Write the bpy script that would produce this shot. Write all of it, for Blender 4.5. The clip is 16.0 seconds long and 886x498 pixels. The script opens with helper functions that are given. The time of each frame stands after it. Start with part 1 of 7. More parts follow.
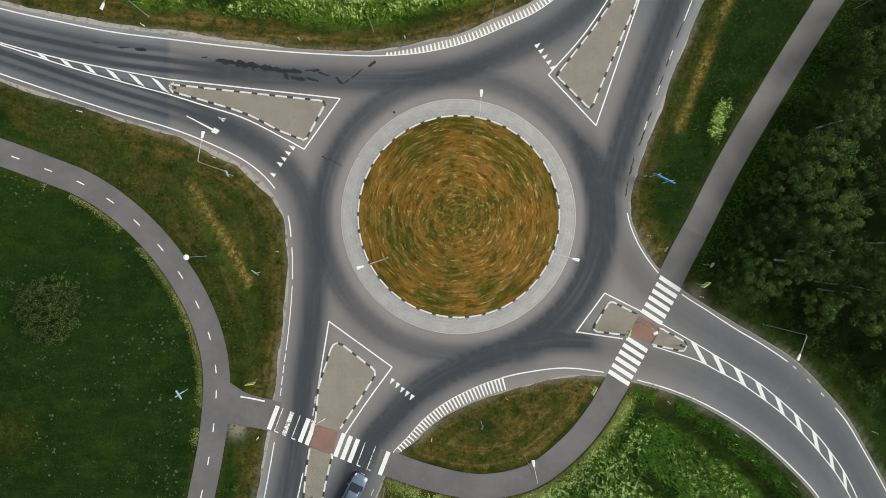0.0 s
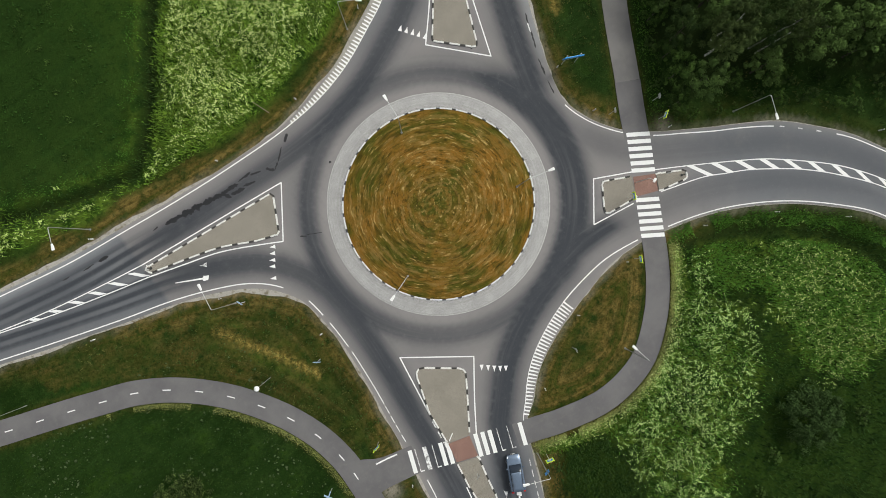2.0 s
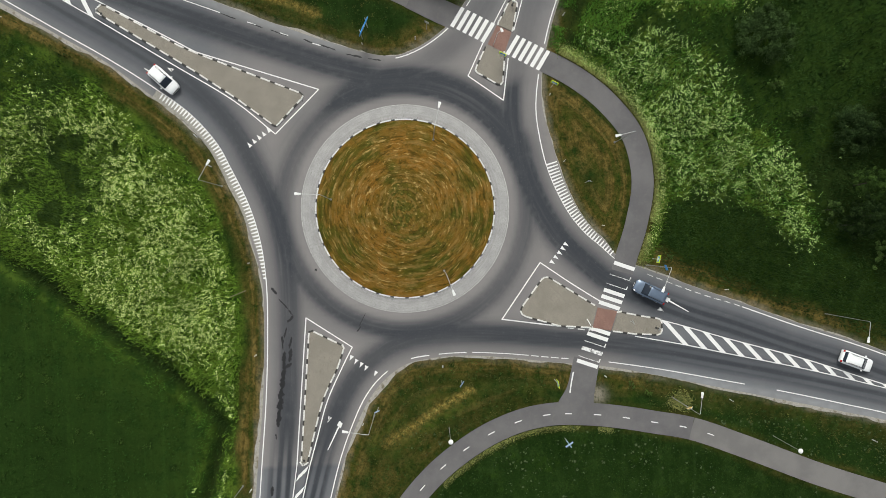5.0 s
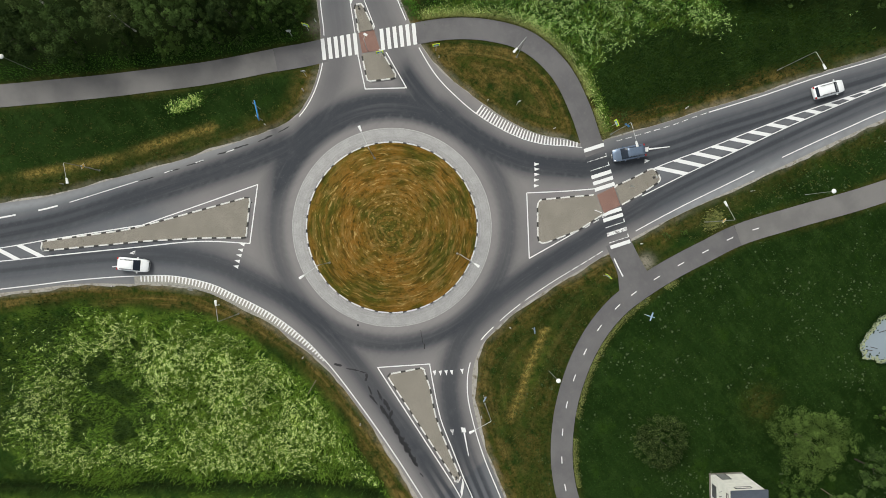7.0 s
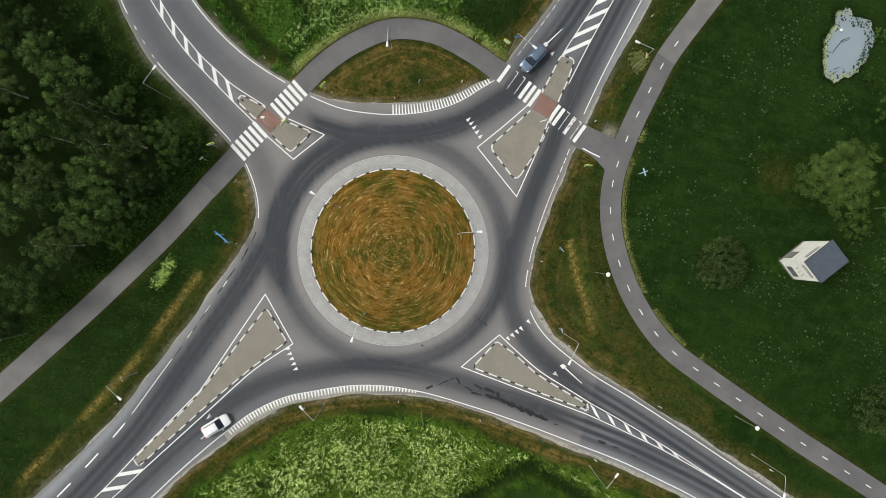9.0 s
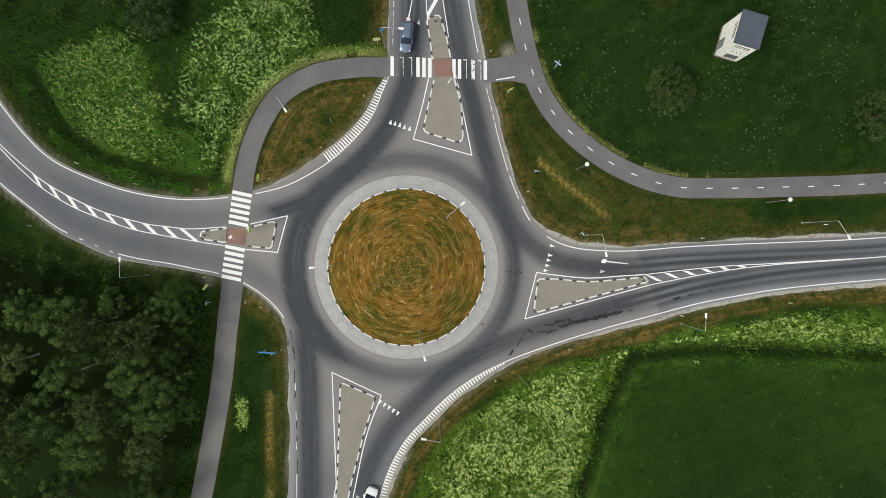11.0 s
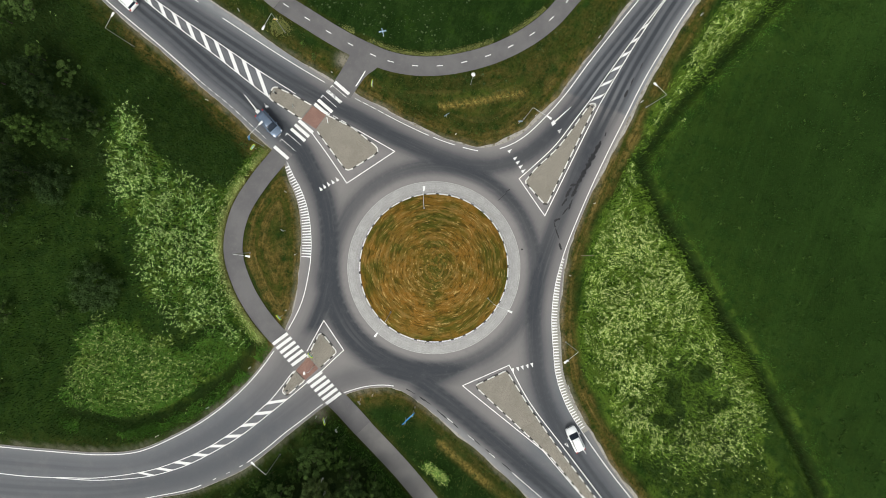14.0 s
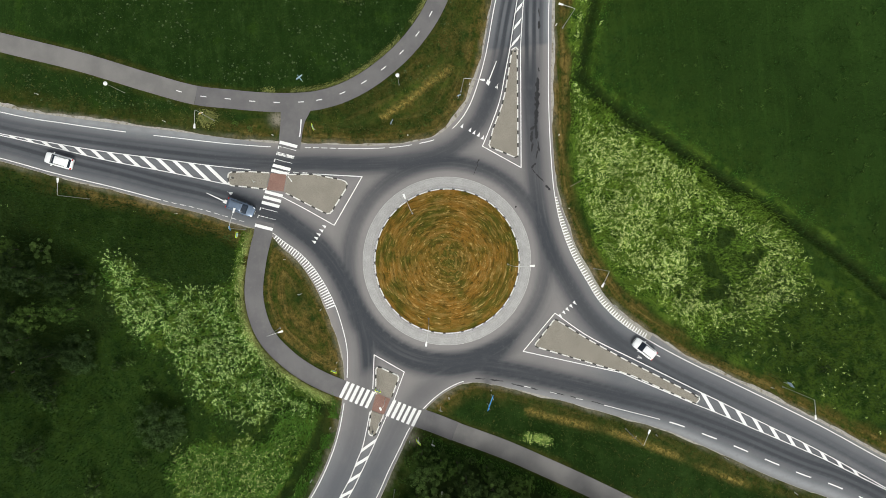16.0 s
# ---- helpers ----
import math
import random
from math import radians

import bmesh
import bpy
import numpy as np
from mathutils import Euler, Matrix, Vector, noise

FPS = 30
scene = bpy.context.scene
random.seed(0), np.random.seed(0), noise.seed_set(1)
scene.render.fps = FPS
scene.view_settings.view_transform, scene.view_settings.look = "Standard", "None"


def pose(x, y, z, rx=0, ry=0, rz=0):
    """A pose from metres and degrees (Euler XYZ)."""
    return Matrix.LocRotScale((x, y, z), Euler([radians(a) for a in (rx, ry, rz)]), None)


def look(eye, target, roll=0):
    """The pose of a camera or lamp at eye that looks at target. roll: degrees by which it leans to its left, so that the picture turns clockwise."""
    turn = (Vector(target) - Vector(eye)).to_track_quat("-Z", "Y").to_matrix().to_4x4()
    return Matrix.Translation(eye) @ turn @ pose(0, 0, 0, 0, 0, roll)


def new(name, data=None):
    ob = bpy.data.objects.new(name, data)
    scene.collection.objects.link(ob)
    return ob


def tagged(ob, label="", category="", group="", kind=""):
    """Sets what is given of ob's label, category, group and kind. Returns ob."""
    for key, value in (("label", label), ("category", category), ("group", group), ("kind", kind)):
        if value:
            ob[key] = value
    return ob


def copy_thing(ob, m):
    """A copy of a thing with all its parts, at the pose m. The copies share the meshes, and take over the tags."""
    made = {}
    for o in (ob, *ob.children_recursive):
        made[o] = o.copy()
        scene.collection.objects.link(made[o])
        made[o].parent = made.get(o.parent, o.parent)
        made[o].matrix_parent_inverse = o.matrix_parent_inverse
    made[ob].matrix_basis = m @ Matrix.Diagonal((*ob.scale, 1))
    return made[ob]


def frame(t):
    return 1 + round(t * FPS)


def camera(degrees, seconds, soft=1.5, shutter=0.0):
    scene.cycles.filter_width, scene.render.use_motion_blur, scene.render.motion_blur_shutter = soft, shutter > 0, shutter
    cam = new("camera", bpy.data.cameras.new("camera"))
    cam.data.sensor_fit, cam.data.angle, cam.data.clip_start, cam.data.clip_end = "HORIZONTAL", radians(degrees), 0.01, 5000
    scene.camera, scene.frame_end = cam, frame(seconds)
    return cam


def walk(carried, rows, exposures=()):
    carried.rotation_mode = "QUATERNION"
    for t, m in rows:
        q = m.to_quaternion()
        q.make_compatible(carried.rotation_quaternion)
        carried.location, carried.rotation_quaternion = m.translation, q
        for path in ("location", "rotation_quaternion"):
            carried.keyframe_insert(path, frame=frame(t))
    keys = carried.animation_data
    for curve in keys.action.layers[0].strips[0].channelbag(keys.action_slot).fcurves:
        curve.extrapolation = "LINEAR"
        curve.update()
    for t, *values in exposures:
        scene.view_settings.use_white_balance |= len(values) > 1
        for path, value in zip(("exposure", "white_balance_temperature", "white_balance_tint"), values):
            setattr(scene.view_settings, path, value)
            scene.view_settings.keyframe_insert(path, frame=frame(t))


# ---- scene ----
# ---------------------------------------------------------------- camera and its way
cam = camera(72.0, 16.0, 0.8)
# seconds, place in metres, turn in degrees: a slow climb that spins over the roundabout
PATH = [
    (0, -3.945, -2.605, 69.231, -0.761, -1.756, 0.241),
    (0.5, -3.978, -3.028, 70.122, -0.383, -1.644, -8.769),
    (1, -4.050, -3.215, 71.031, -0.186, -1.561, -17.997),
    (1.5, -4.136, -3.239, 71.954, -0.120, -1.508, -27.338),
    (2, -4.219, -3.158, 72.885, -0.141, -1.480, -36.717),
    (2.5, -4.289, -3.017, 73.820, -0.216, -1.475, -46.083),
    (3, -4.340, -2.849, 74.754, -0.317, -1.488, -55.404),
    (3.5, -4.370, -2.679, 75.686, -0.425, -1.514, -64.666),
    (4, -4.379, -2.521, 76.613, -0.524, -1.548, -73.865),
    (4.5, -4.372, -2.387, 77.533, -0.605, -1.586, -83.009),
    (5, -4.351, -2.279, 78.445, -0.662, -1.622, -92.107),
    (5.5, -4.323, -2.198, 79.350, -0.695, -1.653, -101.176),
    (6, -4.292, -2.142, 80.247, -0.702, -1.675, -110.231),
    (6.5, -4.263, -2.105, 81.137, -0.688, -1.685, -119.285),
    (7, -4.239, -2.082, 82.021, -0.658, -1.682, -128.350),
    (7.5, -4.225, -2.067, 82.901, -0.616, -1.665, -137.433),
    (8, -4.222, -2.055, 83.777, -0.570, -1.634, -146.533),
    (8.5, -4.230, -2.041, 84.652, -0.525, -1.589, -155.647),
    (9, -4.248, -2.021, 85.525, -0.488, -1.533, -164.761),
    (9.5, -4.273, -1.995, 86.399, -0.465, -1.468, -173.858),
    (10, -4.302, -1.961, 87.274, -0.459, -1.397, -182.912),
    (10.5, -4.332, -1.921, 88.150, -0.475, -1.325, -191.893),
    (11, -4.356, -1.880, 89.025, -0.512, -1.256, -200.767),
    (11.5, -4.369, -1.843, 89.898, -0.572, -1.195, -209.493),
    (12, -4.368, -1.815, 90.766, -0.652, -1.146, -218.033),
    (12.5, -4.348, -1.805, 91.623, -0.747, -1.114, -226.346),
    (13, -4.307, -1.820, 92.465, -0.851, -1.103, -234.396),
    (13.5, -4.246, -1.867, 93.282, -0.955, -1.116, -242.149),
    (14, -4.168, -1.954, 94.064, -1.047, -1.156, -249.583),
    (14.5, -4.083, -2.084, 94.799, -1.114, -1.222, -256.687),
    (15, -4.004, -2.261, 95.472, -1.141, -1.315, -263.462),
    (15.5, -3.950, -2.481, 96.063, -1.110, -1.429, -269.934),
    (16, -3.952, -2.737, 96.551, -1.000, -1.559, -276.147),
]
walk(cam, [(t, pose(x, y, z, rx, ry, rz)) for t, x, y, z, rx, ry, rz in PATH], exposures=[(0.0, 0.14, 6640, 5), (9.0, 0.16, 6640, 5), (12.5, 0.24, 6640, 5), (16.0, 0.31, 6640, 5)])

# ---------------------------------------------------------------- world and sun
world = bpy.data.worlds.new("overcast_sky")
scene.world = world
world.use_nodes = True
wn = world.node_tree.nodes
sky = wn.new("ShaderNodeTexSky")
sky.sky_type, sky.sun_disc = "NISHITA", False
sky.sun_elevation, sky.sun_rotation = radians(48), radians(84)
sky.air_density, sky.dust_density = 1.0, 3.0
soft = wn.new("ShaderNodeHueSaturation")
soft.inputs["Saturation"].default_value = 0.22
world.node_tree.links.new(sky.outputs["Color"], soft.inputs["Color"])
world.node_tree.links.new(soft.outputs["Color"], wn["Background"].inputs["Color"])
wn["Background"].inputs["Strength"].default_value = 0.15

sun_data = bpy.data.lights.new("sun", "SUN")
sun_data.energy, sun_data.angle, sun_data.color = 1.5, radians(20), (1.0, 0.97, 0.92)
sun = new("sun", sun_data)
sun.matrix_world = look((80, 8, 88), (0, 0, 0))


# ---------------------------------------------------------------- material helpers
def material(name, rough=0.85, metal=0.0, spec=0.3):
    m = bpy.data.materials.new(name)
    m.use_nodes = True
    b = m.node_tree.nodes["Principled BSDF"]
    b.inputs["Roughness"].default_value, b.inputs["Metallic"].default_value = rough, metal
    b.inputs["Specular IOR Level"].default_value = spec
    return m


def put_in(m, socket, value):
    if isinstance(value, bpy.types.NodeSocket):
        m.node_tree.links.new(value, socket)
    else:
        socket.default_value = (*value, 1.0) if isinstance(value, tuple) and len(value) == 3 and len(socket.default_value) == 4 else value


def n_noise(m, scale, detail=3.0, vec=None, rough=0.55):
    n = m.node_tree.nodes.new("ShaderNodeTexNoise")
    n.inputs["Scale"].default_value, n.inputs["Detail"].default_value, n.inputs["Roughness"].default_value = scale, detail, rough
    if vec is None:
        vec = m.node_tree.nodes.new("ShaderNodeTexCoord").outputs["Object"]
    m.node_tree.links.new(vec, n.inputs["Vector"])
    return n.outputs["Fac"]


def n_cells(m, scale, feature="F1"):
    n = m.node_tree.nodes.new("ShaderNodeTexVoronoi")
    n.feature = feature
    n.inputs["Scale"].default_value = scale
    m.node_tree.links.new(m.node_tree.nodes.new("ShaderNodeTexCoord").outputs["Object"], n.inputs["Vector"])
    return n.outputs["Distance"]


def n_span(m, fac, lo, hi):
    n = m.node_tree.nodes.new("ShaderNodeMapRange")
    n.interpolation_type = "SMOOTHSTEP"
    m.node_tree.links.new(fac, n.inputs["Value"])
    n.inputs["From Min"].default_value, n.inputs["From Max"].default_value = lo, hi
    return n.outputs["Result"]


def n_math(m, op, a, b=0.0):
    n = m.node_tree.nodes.new("ShaderNodeMath")
    n.operation = op
    n.use_clamp = op in ("ADD", "MULTIPLY", "SUBTRACT")
    put_in(m, n.inputs[0], a), put_in(m, n.inputs[1], b)
    return n.outputs[0]


def n_mix(m, fac, a, b):
    n = m.node_tree.nodes.new("ShaderNodeMix")
    n.data_type = "RGBA"
    put_in(m, n.inputs[0], fac), put_in(m, n.inputs[6], a), put_in(m, n.inputs[7], b)
    return n.outputs[2]


def n_attr(m, name):
    n = m.node_tree.nodes.new("ShaderNodeAttribute")
    n.attribute_name = name
    return n.outputs["Fac"]


def n_stripes(m, name, across, drift, detail=4.0):
    """Noise drawn out along lines of equal attribute value, such as wheel tracks or swaths."""
    nt = m.node_tree
    sep, comb = nt.nodes.new("ShaderNodeSeparateXYZ"), nt.nodes.new("ShaderNodeCombineXYZ")
    nt.links.new(nt.nodes.new("ShaderNodeTexCoord").outputs["Object"], sep.inputs[0])
    for i, (src, k) in enumerate(((n_attr(m, name), across), (sep.outputs[0], drift), (sep.outputs[1], drift))):
        mu = nt.nodes.new("ShaderNodeMath")
        mu.operation = "MULTIPLY"
        nt.links.new(src, mu.inputs[0])
        mu.inputs[1].default_value = k
        nt.links.new(mu.outputs[0], comb.inputs[i])
    return n_noise(m, 1.0, detail, comb.outputs[0], 0.6)


def n_drawn(m, turn, long, short, detail=4.0):
    """Noise drawn out in one direction of the plan."""
    mp = m.node_tree.nodes.new("ShaderNodeMapping")
    mp.inputs["Rotation"].default_value = (0, 0, radians(turn))
    mp.inputs["Scale"].default_value = (1 / long, 1 / short, 1)
    m.node_tree.links.new(m.node_tree.nodes.new("ShaderNodeTexCoord").outputs["Object"], mp.inputs["Vector"])
    return n_noise(m, 1.0, detail, mp.outputs["Vector"], 0.6)


def n_island(m):
    return m.node_tree.nodes.new("ShaderNodeNewGeometry").outputs["Random Per Island"]


def n_object(m):
    return m.node_tree.nodes.new("ShaderNodeObjectInfo").outputs["Random"]


def finish(m, colour, height=None, strength=0.4, distance=0.02):
    b = m.node_tree.nodes["Principled BSDF"]
    put_in(m, b.inputs["Base Color"], colour)
    if height is not None:
        n = m.node_tree.nodes.new("ShaderNodeBump")
        n.inputs["Strength"].default_value, n.inputs["Distance"].default_value = strength, distance
        m.node_tree.links.new(height, n.inputs["Height"])
        m.node_tree.links.new(n.outputs["Normal"], b.inputs["Normal"])
    return m


def plain(name, colour, rough=0.6, metal=0.0, vary=0.15, scale=3.0, spec=0.4):
    m = material(name, rough, metal, spec)
    dark = tuple(c * (1 - vary) for c in colour)
    return finish(m, n_mix(m, n_span(m, n_noise(m, scale, 5), 0.35, 0.65), dark, colour))


R_APRON, R_GREEN = 13.28, 11.42


# ---------------------------------------------------------------- materials
def asphalt_road():
    m = material("road_asphalt", 0.8)
    big, mid, fine = n_noise(m, 0.09, 3), n_noise(m, 0.6, 4), n_noise(m, 22, 3)
    track = n_stripes(m, "across", 1.7, 0.06, 4)
    c = n_mix(m, n_span(m, big, 0.35, 0.65), (0.226, 0.208, 0.204), (0.272, 0.250, 0.244))
    c = n_mix(m, n_math(m, "MULTIPLY", n_attr(m, "bluish"), 0.85), c, (0.132, 0.142, 0.160))
    c = n_mix(m, n_math(m, "MULTIPLY", n_attr(m, "dust"), 0.7), c, (0.30, 0.28, 0.26))
    c = n_mix(m, n_math(m, "MULTIPLY", n_span(m, n_noise(m, 0.25, 6, None, 0.7), 0.48, 0.75), 0.25), c, (0.27, 0.255, 0.245))
    c = n_mix(m, n_math(m, "MULTIPLY", n_attr(m, "pale"), 0.85), c, (0.305, 0.318, 0.335))
    worn = n_math(m, "MULTIPLY", n_attr(m, "wear"), n_span(m, mid, -0.9, 0.50))
    worn = n_math(m, "MULTIPLY", worn, n_span(m, track, -0.60, 0.60))
    turn, wave = m.node_tree.nodes.new("ShaderNodeMath"), m.node_tree.nodes.new("ShaderNodeMath")
    turn.operation, wave.operation = "MULTIPLY_ADD", "COSINE"
    m.node_tree.links.new(n_attr(m, "across"), turn.inputs[0])
    turn.inputs[1].default_value, turn.inputs[2].default_value = 2 * math.pi / 1.15, 0.3
    m.node_tree.links.new(turn.outputs[0], wave.inputs[0])
    ridge = n_math(m, "MULTIPLY", n_span(m, wave.outputs[0], -0.7, 1.0), n_attr(m, "rut"))
    worn = n_math(m, "SUBTRACT", worn, n_math(m, "MULTIPLY", ridge, worn))
    c = n_mix(m, worn, c, (0.031, 0.036, 0.045))
    c = n_mix(m, n_math(m, "MULTIPLY", n_span(m, track, 0.55, 0.75), 0.10), c, (0.08, 0.085, 0.095))
    c = n_mix(m, n_math(m, "MULTIPLY", n_span(m, n_noise(m, 0.35, 6, None, 0.7), 0.55, 0.75), 0.22), c, (0.10, 0.10, 0.105))
    c = n_mix(m, n_math(m, "MULTIPLY", n_span(m, n_noise(m, 3.5, 6, None, 0.75), 0.56, 0.72), 0.16), c, (0.30, 0.295, 0.29))
    c = n_mix(m, n_math(m, "MULTIPLY", fine, 0.28), c, (0.06, 0.06, 0.062))
    return finish(m, c, fine, 0.35, 0.01)


def asphalt_path(name, a, b):
    m = material(name, 0.85)
    fine = n_noise(m, 25, 3)
    c = n_mix(m, n_span(m, n_noise(m, 0.25, 4), 0.35, 0.65), a, b)
    c = n_mix(m, n_math(m, "MULTIPLY", n_span(m, n_noise(m, 1.7, 5), 0.5, 0.8), 0.35), c, (0.20, 0.19, 0.17))
    c = n_mix(m, n_math(m, "MULTIPLY", fine, 0.3), c, (0.05, 0.05, 0.05))
    return finish(m, c, fine, 0.3, 0.01)


def road_paint(name, low, high):
    """White marking paint, rubbed off where the noise is high."""
    m = material(name, 0.6)
    rub = n_span(m, n_noise(m, 2.6, 6, None, 0.75), low, high)
    c = n_mix(m, n_noise(m, 9, 3), (0.66, 0.66, 0.655), (0.81, 0.81, 0.80))
    return finish(m, n_mix(m, rub, c, (0.17, 0.168, 0.168)))


def gravel():
    m = material("gravel", 0.95)
    cell = n_cells(m, 14)
    c = n_mix(m, n_noise(m, 0.8, 5), (0.27, 0.255, 0.23), (0.44, 0.415, 0.37))
    c = n_mix(m, n_span(m, n_noise(m, 1.6, 6), 0.46, 0.72), c, (0.15, 0.13, 0.085))
    return finish(m, n_mix(m, n_span(m, cell, 0.0, 0.5), (0.15, 0.14, 0.13), c), cell, 0.5, 0.02)


def grassland():
    m = material("grass", 1.0, 0.0, 0.0)
    big, mid, fine = n_noise(m, 0.05, 3), n_noise(m, 0.45, 5, None, 0.65), n_noise(m, 5.5, 5, None, 0.7)
    c = n_mix(m, n_span(m, big, 0.35, 0.65), (0.0102, 0.024, 0.0052), (0.0162, 0.036, 0.008))
    c = n_mix(m, n_span(m, mid, 0.42, 0.72), c, (0.0235, 0.047, 0.011))
    mown = n_drawn(m, 97, 9.0, 0.9, 4)
    c = n_mix(m, n_math(m, "MULTIPLY", n_span(m, mown, 0.50, 0.68), 0.26), c, (0.030, 0.060, 0.015))
    c = n_mix(m, n_math(m, "MULTIPLY", n_span(m, n_drawn(m, 101, 7.0, 1.3, 4), 0.55, 0.70), 0.35), c, (0.006, 0.015, 0.003))
    c = n_mix(m, n_math(m, "MULTIPLY", n_span(m, n_noise(m, 1.1, 6, None, 0.75), 0.60, 0.72), 0.30), c, (0.075, 0.10, 0.040))
    c = n_mix(m, n_math(m, "MULTIPLY", n_span(m, n_noise(m, 0.22, 4, None, 0.6), 0.56, 0.7), 0.5), c, (0.026, 0.056, 0.008))
    field = n_mix(m, n_span(m, n_noise(m, 0.035, 3), 0.35, 0.65), (0.0155, 0.035, 0.0075), (0.0225, 0.049, 0.0105))
    field = n_mix(m, n_math(m, "MULTIPLY", n_span(m, n_drawn(m, -52, 30.0, 1.1, 3), 0.50, 0.66), 0.30), field, (0.030, 0.068, 0.013))
    field = n_mix(m, n_math(m, "MULTIPLY", n_span(m, n_noise(m, 0.9, 6, None, 0.75), 0.6, 0.68), 0.4), field, (0.012, 0.033, 0.007))
    field = n_mix(m, n_math(m, "MULTIPLY", n_span(m, n_noise(m, 0.11, 5, None, 0.6), 0.48, 0.66), 0.55), field, (0.011, 0.024, 0.006))
    c = n_mix(m, n_attr(m, "crop"), c, field)
    lush = n_mix(m, n_span(m, fine, 0.3, 0.7), (0.040, 0.080, 0.011), (0.135, 0.205, 0.028))
    c = n_mix(m, n_attr(m, "meadow"), c, n_mix(m, n_span(m, n_noise(m, 0.5, 5, None, 0.65), 0.46, 0.60), lush, (0.025, 0.060, 0.009)))
    swath = n_stripes(m, "from_edge", 1.25, 0.10, 5)
    dry = n_math(m, "MULTIPLY", n_attr(m, "dry"), n_span(m, n_noise(m, 0.7, 6, None, 0.7), 0.28, 0.60))
    straw = n_mix(m, n_span(m, n_noise(m, 2.4, 6, None, 0.7), 0.35, 0.7), (0.080, 0.058, 0.015), (0.165, 0.115, 0.034))
    straw = n_mix(m, n_math(m, "MULTIPLY", n_span(m, swath, 0.50, 0.64), 0.75), straw, (0.215, 0.150, 0.048))
    c = n_mix(m, n_math(m, "MULTIPLY", dry, 0.9), c, straw)
    c = n_mix(m, n_math(m, "MULTIPLY", n_math(m, "MULTIPLY", n_attr(m, "dry"), n_span(m, swath, 0.52, 0.40)), 0.50), c, (0.024, 0.050, 0.007))
    hay = n_math(m, "MULTIPLY", n_attr(m, "hay"), n_span(m, n_noise(m, 1.3, 6, None, 0.7), 0.22, 0.52))
    c = n_mix(m, n_math(m, "MULTIPLY", hay, 0.95), c, n_mix(m, n_span(m, n_noise(m, 3.0, 5, None, 0.7), 0.4, 0.62), (0.170, 0.120, 0.028), (0.400, 0.290, 0.085)))
    # darker ground colour where the mask of woods, ditches and south-eastern trees is set
    c = n_mix(m, n_attr(m, "dark_floor"), c, n_mix(m, fine, (0.011, 0.020, 0.006), (0.023, 0.035, 0.011)))
    c = n_mix(m, n_attr(m, "sand"), c, (0.30, 0.265, 0.215))
    c = n_mix(m, n_math(m, "MULTIPLY", n_span(m, n_noise(m, 2.1, 4, None, 0.7), 0.50, 0.66), 0.45), c, (0.008, 0.016, 0.004))
    c = n_mix(m, n_math(m, "MULTIPLY", n_span(m, n_noise(m, 3.1, 4, None, 0.7), 0.56, 0.70), 0.28), c, (0.075, 0.110, 0.028))
    c = n_mix(m, n_math(m, "MULTIPLY", n_span(m, fine, 0.4, 0.75), 0.45), c, (0.006, 0.012, 0.003))
    return finish(m, c, fine, 1.0, 0.12)


